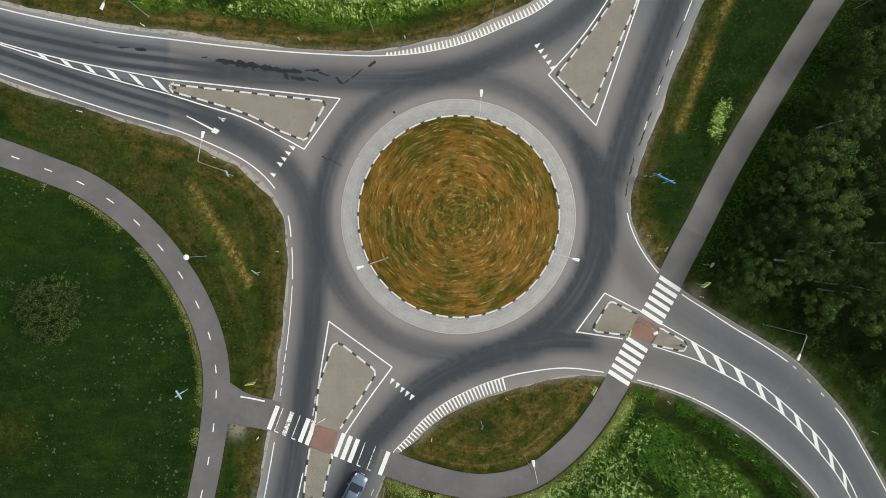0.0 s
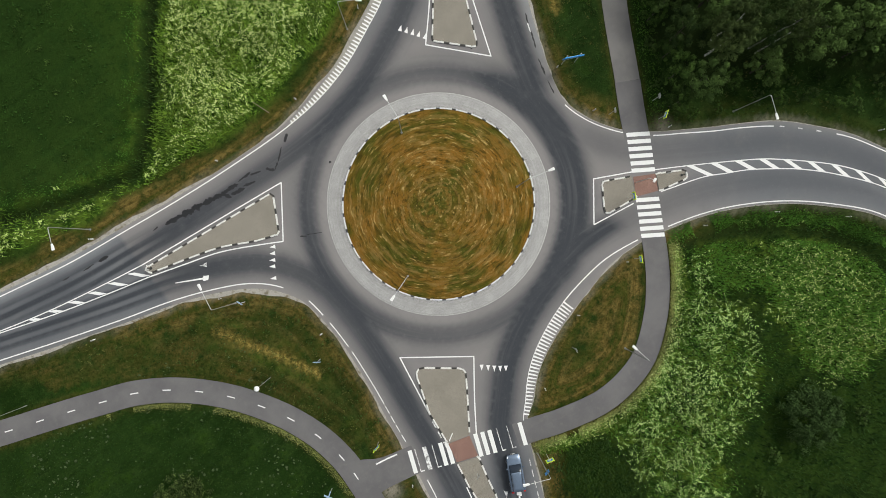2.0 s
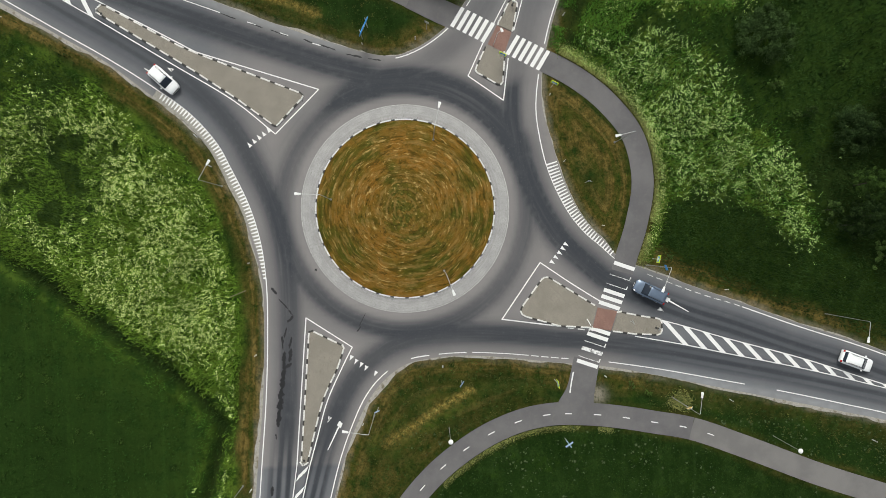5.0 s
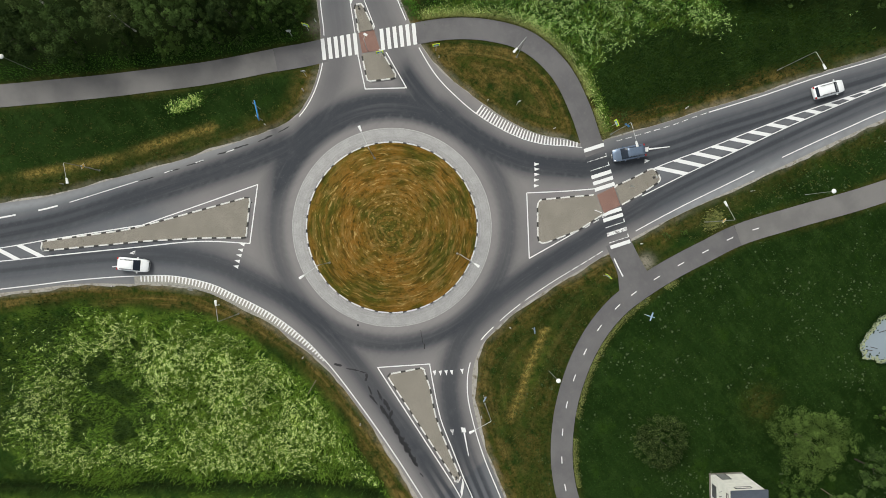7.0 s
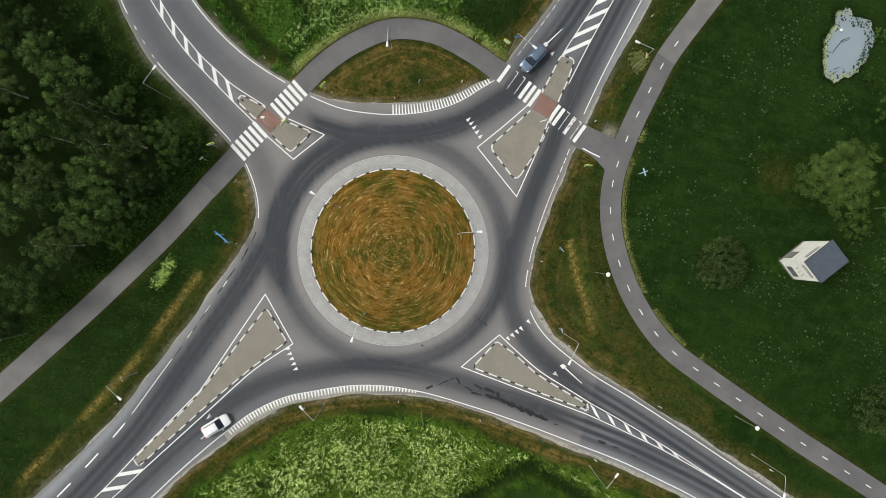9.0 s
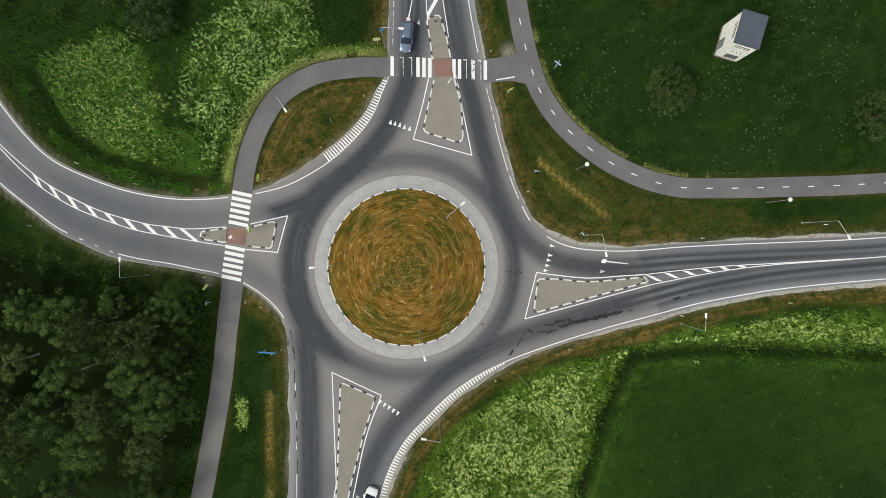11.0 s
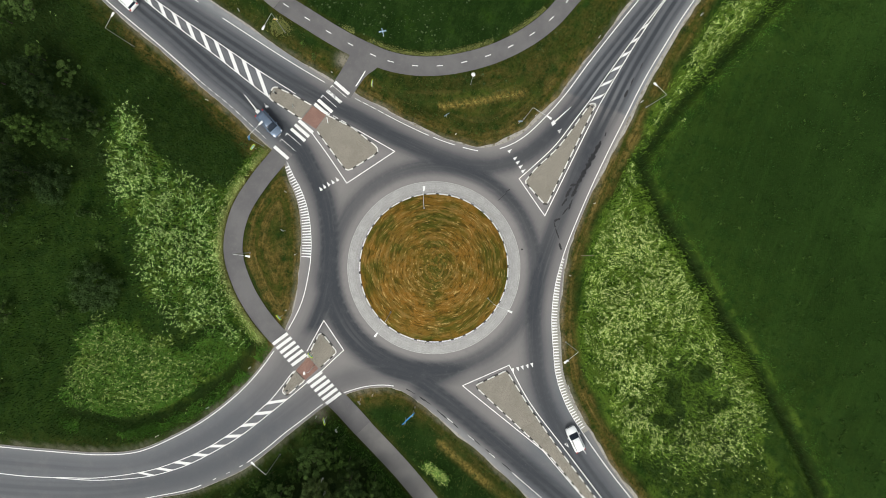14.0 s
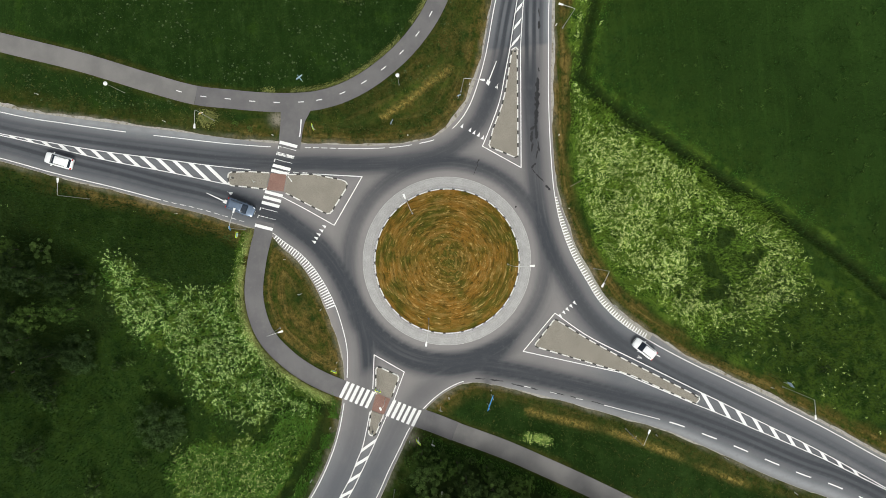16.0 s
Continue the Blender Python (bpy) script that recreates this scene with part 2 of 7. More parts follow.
def mown_rings():
    """Grass mown in circles: streaks of hay that run round the centre."""
    m = material("mown_grass", 1.0, 0.0, 0.0)
    nt = m.node_tree
    co = nt.nodes.new("ShaderNodeTexCoord").outputs["Object"]
    ln = nt.nodes.new("ShaderNodeVectorMath")
    ln.operation = "LENGTH"
    nt.links.new(co, ln.inputs[0])
    nrm = nt.nodes.new("ShaderNodeVectorMath")
    nrm.operation = "NORMALIZE"
    nt.links.new(co, nrm.inputs[0])
    warp = n_noise(m, 0.35, 2)
    rad = nt.nodes.new("ShaderNodeMath")
    rad.operation = "MULTIPLY_ADD"
    nt.links.new(warp, rad.inputs[0])
    rad.inputs[1].default_value = 1.0
    nt.links.new(ln.outputs["Value"], rad.inputs[2])

    def polar(around, out):
        sc = nt.nodes.new("ShaderNodeVectorMath")
        sc.operation = "SCALE"
        nt.links.new(nrm.outputs[0], sc.inputs[0])
        sc.inputs["Scale"].default_value = around
        sp = nt.nodes.new("ShaderNodeSeparateXYZ")
        nt.links.new(sc.outputs[0], sp.inputs[0])
        cb = nt.nodes.new("ShaderNodeCombineXYZ")
        nt.links.new(sp.outputs[0], cb.inputs[0]), nt.links.new(sp.outputs[1], cb.inputs[1])
        mu = nt.nodes.new("ShaderNodeMath")
        mu.operation = "MULTIPLY"
        nt.links.new(rad.outputs[0], mu.inputs[0])
        mu.inputs[1].default_value = out
        nt.links.new(mu.outputs[0], cb.inputs[2])
        return cb.outputs[0]

    streak = n_noise(m, 1.0, 5, polar(3.4, 1.5), 0.62)
    thin = n_noise(m, 1.0, 5, polar(5.0, 3.2), 0.72)
    swath = n_noise(m, 1.0, 3, polar(1.5, 1.2), 0.5)
    turn = nt.nodes.new("ShaderNodeMath")
    turn.operation = "MULTIPLY"
    nt.links.new(rad.outputs[0], turn.inputs[0])
    turn.inputs[1].default_value = 2 * math.pi / 0.98
    row = nt.nodes.new("ShaderNodeMath")
    row.operation = "SINE"
    nt.links.new(turn.outputs[0], row.inputs[0])
    rows_ = n_math(m, "MULTIPLY", n_span(m, row.outputs[0], 0.35, 1.0), n_span(m, n_noise(m, 0.5, 4), 0.40, 0.60))
    patch, fine = n_noise(m, 0.20, 3), n_noise(m, 7, 5, None, 0.72)
    c = n_mix(m, n_span(m, patch, 0.38, 0.60), (0.062, 0.066, 0.011), (0.195, 0.098, 0.019))
    c = n_mix(m, n_math(m, "MULTIPLY", n_span(m, rad.outputs[0], 5.0, 2.2), 0.70), c, (0.052, 0.066, 0.011))
    c = n_mix(m, n_math(m, "MULTIPLY", n_span(m, swath, 0.48, 0.62), 0.65), c, (0.185, 0.098, 0.022))
    c = n_mix(m, n_math(m, "MULTIPLY", n_span(m, n_noise(m, 0.36, 6, None, 0.68), 0.50, 0.62), 0.55), c, (0.056, 0.056, 0.010))
    c = n_mix(m, n_math(m, "MULTIPLY", n_span(m, n_noise(m, 0.30, 6, None, 0.68), 0.46, 0.34), 0.75), c, (0.190, 0.108, 0.026))
    c = n_mix(m, n_math(m, "MULTIPLY", n_span(m, streak, 0.52, 0.66), 0.60), c, (0.210, 0.142, 0.044))
    c = n_mix(m, n_math(m, "MULTIPLY", n_span(m, streak, 0.47, 0.36), 0.65), c, (0.046, 0.036, 0.008))
    c = n_mix(m, n_math(m, "MULTIPLY", rows_, 0.5), c, (0.25, 0.155, 0.048))
    c = n_mix(m, n_math(m, "MULTIPLY", n_span(m, thin, 0.56, 0.68), 0.80), c, (0.44, 0.31, 0.115))
    c = n_mix(m, n_math(m, "MULTIPLY", n_span(m, thin, 0.46, 0.34), 0.70), c, (0.028, 0.026, 0.007))
    c = n_mix(m, n_math(m, "MULTIPLY", n_span(m, n_noise(m, 2.6, 6, None, 0.75), 0.5, 0.7), 0.45), c, (0.026, 0.036, 0.007))
    c = n_mix(m, n_math(m, "MULTIPLY", n_span(m, fine, 0.45, 0.8), 0.45), c, (0.020, 0.020, 0.006))
    return finish(m, c, thin, 0.9, 0.08)


def setts():
    """Small granite setts laid in rings round the centre."""
    m = material("granite_setts", 0.8)
    nt = m.node_tree
    ln = nt.nodes.new("ShaderNodeVectorMath")
    ln.operation = "LENGTH"
    nt.links.new(nt.nodes.new("ShaderNodeTexCoord").outputs["Object"], ln.inputs[0])
    ring = nt.nodes.new("ShaderNodeTexNoise")
    ring.noise_dimensions = "1D"
    nt.links.new(ln.outputs["Value"], ring.inputs["W"])
    ring.inputs["Scale"].default_value, ring.inputs["Detail"].default_value = 3.2, 4
    cell, edge = n_cells(m, 9.0), n_cells(m, 9.0, "DISTANCE_TO_EDGE")
    c = n_mix(m, n_span(m, n_noise(m, 0.7, 4), 0.3, 0.7), (0.330, 0.324, 0.322), (0.405, 0.397, 0.392))
    c = n_mix(m, n_math(m, "MULTIPLY", n_span(m, ring.outputs["Fac"], 0.45, 0.65), 0.45), c, (0.285, 0.277, 0.268))
    c = n_mix(m, n_math(m, "MULTIPLY", n_span(m, n_noise(m, 5.0, 4), 0.45, 0.8), 0.7), c, (0.305, 0.297, 0.290))
    grime = n_math(m, "MULTIPLY", n_span(m, ln.outputs["Value"], R_GREEN + 0.75, R_GREEN + 0.1), n_span(m, n_noise(m, 6.0, 5, None, 0.7), 0.50, 0.64))
    c = n_mix(m, n_math(m, "MULTIPLY", grime, 0.75), c, (0.09, 0.085, 0.07))
    c = n_mix(m, n_math(m, "MULTIPLY", n_span(m, edge, 0.08, 0.0), 0.6), c, (0.17, 0.165, 0.155))
    return finish(m, c, edge, 0.5, 0.02)


def island_paving(name, a, b):
    m = material(name, 0.9)
    br = m.node_tree.nodes.new("ShaderNodeTexBrick")
    m.node_tree.links.new(m.node_tree.nodes.new("ShaderNodeTexCoord").outputs["Object"], br.inputs["Vector"])
    br.inputs["Scale"].default_value, br.inputs["Mortar Size"].default_value = 4.0, 0.025
    br.inputs["Color1"].default_value, br.inputs["Color2"].default_value = (*a, 1), (*b, 1)
    br.inputs["Mortar"].default_value = (*(c * 0.55 for c in a), 1)
    c = n_mix(m, n_math(m, "MULTIPLY", n_span(m, n_noise(m, 0.5, 5), 0.35, 0.7), 0.5), br.outputs["Color"], tuple(x * 0.7 for x in a))
    c = n_mix(m, n_math(m, "MULTIPLY", n_span(m, n_noise(m, 3.0, 5), 0.6, 0.75), 0.5), c, (0.09, 0.085, 0.05))
    return finish(m, c, n_noise(m, 9, 4), 0.3, 0.01)


def leafage(name, dark, light, tip, gain=1.0, tufts=False):
    """Leaves or blades that differ one by one, in broad drifts of lighter and darker growth."""
    m = material(name, 0.85, 0.0, 0.06)
    r = n_math(m, "POWER", n_island(m), gain)
    if tufts:
        r = n_math(m, "ADD", n_math(m, "MULTIPLY", r, 0.3), n_math(m, "MULTIPLY", n_attr(m, "tuft"), 0.7))
    drift = n_span(m, n_noise(m, 0.16, 4, None, 0.65), 0.36, 0.64)
    low = n_mix(m, drift, tuple(v * 0.62 for v in dark), dark)
    high = n_mix(m, drift, tuple(v * 0.62 for v in light), light)
    c = n_mix(m, r, low, high)
    c = n_mix(m, n_math(m, "MULTIPLY", n_span(m, n_noise(m, 0.55, 3), 0.52, 0.72), 0.6), c, tip)
    own = n_object(m)
    c = n_mix(m, n_math(m, "MULTIPLY", n_span(m, own, 0.5, 0.0), 0.45), c, tuple(v * 0.45 for v in dark))
    c = n_mix(m, n_math(m, "MULTIPLY", n_span(m, own, 0.5, 1.0), 0.35), c, tuple(v * 1.25 for v in tip))
    return finish(m, c)


def bark(name, pale, dark):
    m = material(name, 0.9)
    return finish(m, n_mix(m, n_span(m, n_noise(m, 4.0, 6), 0.45, 0.62), pale, dark), n_noise(m, 12, 4), 0.5, 0.02)


M_ROAD = asphalt_road()
M_PATH = asphalt_path("path_asphalt", (0.124, 0.119, 0.124), (0.158, 0.151, 0.154))
M_PATH_OLD = asphalt_path("old_path_asphalt", (0.165, 0.158, 0.155), (0.205, 0.196, 0.190))
M_PAINT = road_paint("road_paint", 0.66, 0.80)
M_PAINT_WORN = road_paint("worn_road_paint", 0.46, 0.60)
M_TAR = plain("tar", (0.013, 0.013, 0.015), 0.5)
M_GRAVEL = gravel()
M_GRASS = grassland()
M_MOWN = mown_rings()
M_SETTS = setts()
M_PAVING = island_paving("concrete_paving", (0.262, 0.238, 0.200), (0.295, 0.270, 0.228))
M_RED = island_paving("red_paving", (0.25, 0.142, 0.115), (0.29, 0.175, 0.145))
M_KERB_WHITE = plain("white_kerb_paint", (0.78, 0.77, 0.74), 0.7, 0.0, 0.3, 6)
M_RIM_STONE = plain("pale_rim_stone", (0.46, 0.455, 0.44), 0.8, 0.0, 0.3, 3)
M_KERB_BLACK = plain("black_kerb_paint", (0.055, 0.052, 0.048), 0.7, 0.0, 0.4, 6)
M_HATCH_BED = plain("pale_concrete_strip", (0.33, 0.315, 0.28), 0.85, 0.0, 0.25, 2.5)
M_STEEL = plain("galvanised_steel", (0.50, 0.51, 0.50), 0.5, 0.25)
M_POLE = plain("weathered_pole_steel", (0.26, 0.27, 0.25), 0.6, 0.2)
M_LAMP = plain("lamp_housing", (0.86, 0.86, 0.85), 0.4)
M_GLOBE = plain("opal_globe", (0.90, 0.90, 0.89), 0.25)
M_BLUE = plain("sign_blue", (0.045, 0.30, 0.70), 0.4)
M_PALE_BLUE = plain("pale_blue_metal", (0.33, 0.45, 0.62), 0.4)
M_LIME = plain("fluorescent_lime", (0.74, 0.95, 0.05), 0.45)
M_YELLOW = plain("sign_yellow", (0.78, 0.50, 0.05), 0.45)
M_SIGN_WHITE = plain("sign_white", (0.82, 0.82, 0.81), 0.45)
M_SIGN_BLACK = plain("sign_black", (0.03, 0.03, 0.03), 0.5)
M_RED_FACE = plain("sign_red", (0.55, 0.05, 0.04), 0.45)
M_LEAF = leafage("broad_leaves", (0.013, 0.030, 0.009), (0.115, 0.185, 0.048), (0.100, 0.165, 0.040), 1.3, True)
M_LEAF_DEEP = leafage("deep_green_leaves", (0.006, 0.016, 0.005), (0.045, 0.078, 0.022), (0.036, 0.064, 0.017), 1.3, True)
M_LEAF_DARK = leafage("round_tree_leaves", (0.007, 0.018, 0.004), (0.170, 0.230, 0.070), (0.045, 0.080, 0.020), 2.2)
M_LEAF_LIME = leafage("big_tree_leaves", (0.015, 0.036, 0.008), (0.135, 0.210, 0.050), (0.125, 0.190, 0.042), 1.0, True)
M_LEAF_BUSH = leafage("dark_bush_leaves", (0.011, 0.028, 0.008), (0.052, 0.090, 0.028), (0.050, 0.086, 0.025))
M_DULL = leafage("dull_grass", (0.022, 0.036, 0.008), (0.115, 0.125, 0.034), (0.135, 0.120, 0.035))
M_LEAF_BIRCH = leafage("birch_leaves", (0.036, 0.062, 0.018), (0.150, 0.205, 0.062), (0.150, 0.200, 0.062), 1.0, True)
M_LEAF_SHRUB = leafage("shrub_leaves", (0.014, 0.036, 0.007), (0.090, 0.160, 0.032), (0.095, 0.155, 0.032), 1.0, True)
M_BLADE = leafage("tall_grass", (0.044, 0.115, 0.011), (0.190, 0.320, 0.038), (0.225, 0.36, 0.046))
M_BLADE_DARK = leafage("dark_herbs", (0.009, 0.026, 0.006), (0.038, 0.080, 0.017), (0.050, 0.094, 0.02))
M_BLADE_FRESH = leafage("fresh_herbs", (0.019, 0.070, 0.008), (0.095, 0.220, 0.029), (0.120, 0.25, 0.034))
M_BLADE_MID = leafage("dull_herbs", (0.016, 0.042, 0.009), (0.075, 0.130, 0.028), (0.085, 0.140, 0.030))
M_CROP = leafage("crop_leaves", (0.008, 0.026, 0.005), (0.024, 0.060, 0.011), (0.03, 0.07, 0.012))
M_CLOVER = plain("clover_patch", (0.075, 0.105, 0.048), 0.9, 0.0, 0.4, 2.0, 0.05)
M_STRAW = leafage("dry_grass", (0.10, 0.125, 0.028), (0.46, 0.48, 0.17), (0.34, 0.37, 0.10))
M_UMBEL = leafage("white_umbels", (0.26, 0.41, 0.07), (0.74, 0.87, 0.35), (0.50, 0.67, 0.16))
M_UMBEL_PALE = leafage("pale_umbels", (0.20, 0.38, 0.075), (0.64, 0.82, 0.32), (0.38, 0.58, 0.14))
M_BARK = bark("bark", (0.055, 0.045, 0.035), (0.025, 0.020, 0.016))
M_BIRCH_BARK = bark("birch_bark", (0.68, 0.66, 0.62), (0.08, 0.07, 0.065))
M_RENDER_WALL = plain("white_render", (0.80, 0.79, 0.72), 0.85, 0.0, 0.12, 1.2)
M_ROOF = plain("grey_roofing_felt", (0.078, 0.092, 0.116), 0.85, 0.0, 0.12, 1.5, 0.2)
M_LOUVRE = plain("dark_louvre", (0.07, 0.075, 0.075), 0.6)
M_DOOR = plain("grey_steel_door", (0.22, 0.23, 0.22), 0.5)
# pale blue-grey base colour puts part of the sky's reflection into the water
M_WATER = material("pond_water", 0.04, 0.0, 0.9)
finish(M_WATER, (0.25, 0.30, 0.34), n_noise(M_WATER, 2.5, 3), 0.03, 0.02)
M_DUCKWEED = plain("duckweed", (0.36, 0.40, 0.24), 0.8, 0.0, 0.45, 2.5, 0.1)
M_PAD = plain("water_plant_leaves", (0.022, 0.045, 0.018), 0.6, 0.0, 0.4, 3.0, 0.2)
M_WOOD = plain("weathered_wood", (0.20, 0.16, 0.12), 0.85)
M_CAR_WHITE = plain("white_car_paint", (0.84, 0.85, 0.86), 0.25, 0.0, 0.04)
M_CAR_GREY = plain("grey_blue_car_paint", (0.17, 0.22, 0.30), 0.25, 0.5, 0.06)
M_CAR_GLASS = plain("tinted_car_glass", (0.020, 0.028, 0.042), 0.12, 0.0, 0.1, 3, 0.25)
M_TYRE = plain("tyre_rubber", (0.022, 0.022, 0.023), 0.85)
M_RIM = plain("alloy_rim", (0.5, 0.5, 0.51), 0.35, 0.8)
M_TAIL = plain("red_tail_lamp", (0.45, 0.02, 0.02), 0.25)
M_HEAD = plain("clear_head_lamp", (0.75, 0.77, 0.80), 0.12)
M_TRIM = plain("black_car_trim", (0.03, 0.03, 0.032), 0.5)


# ---------------------------------------------------------------- mesh helpers
def mesh_of(name, verts, faces, mat=None, smooth=False):
    me = bpy.data.meshes.new(name)
    me.from_pydata([tuple(map(float, v)) for v in verts], [], faces)
    me.update()
    if mat:
        me.materials.append(mat)
    if smooth:
        me.shade_smooth()
    return me


def part(name, data, mat, parent=None, label="", at=None):
    """Links a bmesh or mesh as one object, under a thing or a part if one is given."""
    if isinstance(data, bmesh.types.BMesh):
        me = bpy.data.meshes.new(name)
        data.normal_update()
        data.to_mesh(me)
        data.free()
    else:
        me = data
    if mat and not me.materials:
        me.materials.append(mat)
    ob = new(name, me)
    ob.parent = parent
    if at is not None:
        ob.matrix_basis = at
    return tagged(ob, label) if label else ob


def thing(name, label, category, group="", at=None):
    ob = new(name)
    ob.empty_display_size = 0.2
    if at is not None:
        ob.matrix_basis = at
    return tagged(ob, label, category, group)


def box(bm, x0, x1, y0, y1, z0, z1, bevel=0.0):
    r = bmesh.ops.create_cube(bm, size=1, matrix=Matrix.LocRotScale(((x0 + x1) / 2, (y0 + y1) / 2, (z0 + z1) / 2), None, (x1 - x0, y1 - y0, z1 - z0)))
    if bevel:
        es = list({e for v in r["verts"] for e in v.link_edges})
        bmesh.ops.bevel(bm, geom=es, offset=bevel, segments=1, affect="EDGES")
    return bm


def rod(bm, a, b, r0, r1=None, sides=8):
    """A tapered round bar from a to b."""
    a, b = Vector(a), Vector(b)
    turn = (b - a).to_track_quat("Z", "Y").to_matrix().to_4x4()
    bmesh.ops.create_cone(bm, cap_ends=True, segments=sides, radius1=r0, radius2=r0 if r1 is None else r1, depth=(b - a).length,
                          matrix=Matrix.Translation((a + b) / 2) @ turn)
    return bm


def curve(points, step=0.7):
    """A smooth line through a few plan points, in even steps near the middle and long ones far off."""
    p = np.array(points, float)
    ext = np.vstack([2 * p[0] - p[1], p, 2 * p[-1] - p[-2]])
    out = []
    for i in range(1, len(ext) - 2):
        p0, p1, p2, p3 = ext[i - 1:i + 3]
        t = [0.0]
        for a, b in ((p0, p1), (p1, p2), (p2, p3)):
            t.append(t[-1] + max(np.hypot(*(b - a)[:2]) ** 0.5, 1e-6))
        n = max(2, min(400, int(np.hypot(*(p2 - p1)[:2]) / step)))
        for s in np.linspace(t[1], t[2], n, endpoint=False):
            a1 = (t[1] - s) / (t[1] - t[0]) * p0 + (s - t[0]) / (t[1] - t[0]) * p1
            a2 = (t[2] - s) / (t[2] - t[1]) * p1 + (s - t[1]) / (t[2] - t[1]) * p2
            a3 = (t[3] - s) / (t[3] - t[2]) * p2 + (s - t[2]) / (t[3] - t[2]) * p3
            b1 = (t[2] - s) / (t[2] - t[0]) * a1 + (s - t[0]) / (t[2] - t[0]) * a2
            b2 = (t[3] - s) / (t[3] - t[1]) * a2 + (s - t[1]) / (t[3] - t[1]) * a3
            out.append((t[2] - s) / (t[2] - t[1]) * b1 + (s - t[1]) / (t[2] - t[1]) * b2)
    out.append(p[-1])
    return np.array(out)


def lefts(p):
    d = np.gradient(p[:, :2], axis=0)
    d /= np.maximum(np.hypot(*d.T), 1e-9)[:, None]
    return np.c_[-d[:, 1], d[:, 0]]


def shifted(p, d):
    """The line moved to its left by d (one number, or one a point)."""
    return p[:, :2] + lefts(p) * np.broadcast_to(np.asarray(d, float), (len(p),))[:, None]


def between(p, a, b):
    """The stretch of a line from the point nearest to a to the point nearest to b."""
    i, j = (int(np.argmin(np.hypot(*(p[:, :2] - np.array(q)).T))) for q in (a, b))
    return p[min(i, j):max(i, j) + 1]


def along(p):
    return np.r_[0, np.cumsum(np.hypot(*np.diff(p[:, :2], axis=0).T))]


def at_length(p, s):
    d = along(p)
    return np.c_[np.interp(s, d, p[:, 0]), np.interp(s, d, p[:, 1])]


def ribbon(name, p, d0, d1, z, mat, drop=0.0):
    """A flat band along a line, from d0 to d1 left of it; drop adds a skirt below its two sides."""
    a, b = shifted(p, d0), shifted(p, d1)
    n = len(a)
    v = [(*q, z) for q in a] + [(*q, z) for q in b]
    f = [(i, i + 1, n + i + 1, n + i) for i in range(n - 1)]
    if np.mean(np.broadcast_to(d1, n)) < np.mean(np.broadcast_to(d0, n)):
        f = [q[::-1] for q in f]
    if drop:
        v += [(*q, z - drop) for q in a] + [(*q, z - drop) for q in b]
        f += [(i, 2 * n + i, 2 * n + i + 1, i + 1) for i in range(n - 1)] + [(n + i, n + i + 1, 3 * n + i + 1, 3 * n + i) for i in range(n - 1)]
    return mesh_of(name, v, f, mat)


def slab(name, outline, z0, z1, mat):
    """A flat plate over an outline that turns to the left."""
    bm = bmesh.new()
    vs = [bm.verts.new((x, y, z1)) for x, y in outline]
    f = bm.faces.new(vs)
    if f.normal.z < 0 or sum(a.co.x * b.co.y - b.co.x * a.co.y for a, b in zip(vs, vs[1:] + vs[:1])) < 0:
        f.normal_flip()
    low = [bm.verts.new((x, y, z0)) for x, y in outline]
    n = len(vs)
    for i in range(n):
        bm.faces.new((vs[i], low[i], low[(i + 1) % n], vs[(i + 1) % n]))
    bmesh.ops.recalc_face_normals(bm, faces=[g for g in bm.faces if g is not f])
    me = bpy.data.meshes.new(name)
    bm.to_mesh(me)
    bm.free()
    me.materials.append(mat)
    return me


def rounded(corners, radius, steps=5):
    """A closed outline with its corners rounded."""
    c = [np.array(q[:2], float) for q in corners]
    wish = [q[2] if len(q) > 2 else radius for q in corners]
    out = []
    for i, p in enumerate(c):
        radius = wish[i]
        a, b = c[i - 1], c[(i + 1) % len(c)]
        u, v = (a - p) / np.hypot(*(a - p)), (b - p) / np.hypot(*(b - p))
        half = math.acos(max(-1, min(1, float(u @ v)))) / 2
        cut = min(radius / math.tan(half), 0.42 * np.hypot(*(a - p)), 0.42 * np.hypot(*(b - p))) if half < 1.45 else 0.0
        if cut < 0.05:
            out.append(p)
            continue
        for k in range(steps + 1):
            s = k / steps
            out.append((1 - s) ** 2 * (p + u * cut) + 2 * s * (1 - s) * p + s * s * (p + v * cut))
    return np.array(out)


def inside(poly, q):
    """Which of the points q lie in a polygon."""
    poly = np.asarray(poly, float)[:, :2]
    x, y = q[:, 0], q[:, 1]
    hit = np.zeros(len(q), bool)
    for (x0, y0), (x1, y1) in zip(poly, np.roll(poly, -1, 0)):
        if y0 != y1:
            hit ^= ((y0 > y) != (y1 > y)) & (x < (x1 - x0) * (y - y0) / (y1 - y0) + x0)
    return hit


def far_from(q, line):
    """The distance of each point q to a line."""
    out = np.full(len(q), 1e9)
    line = np.asarray(line, float)[:, :2]
    if len(line) > 60:
        line = np.vstack([line[:-1:3], line[-1:]])
    for a, b in zip(line[:-1], line[1:]):
        ab = b - a
        s = np.clip(((q - a) @ ab) / max(ab @ ab, 1e-9), 0, 1)
        out = np.minimum(out, np.hypot(*(q - a - s[:, None] * ab).T))
    return out


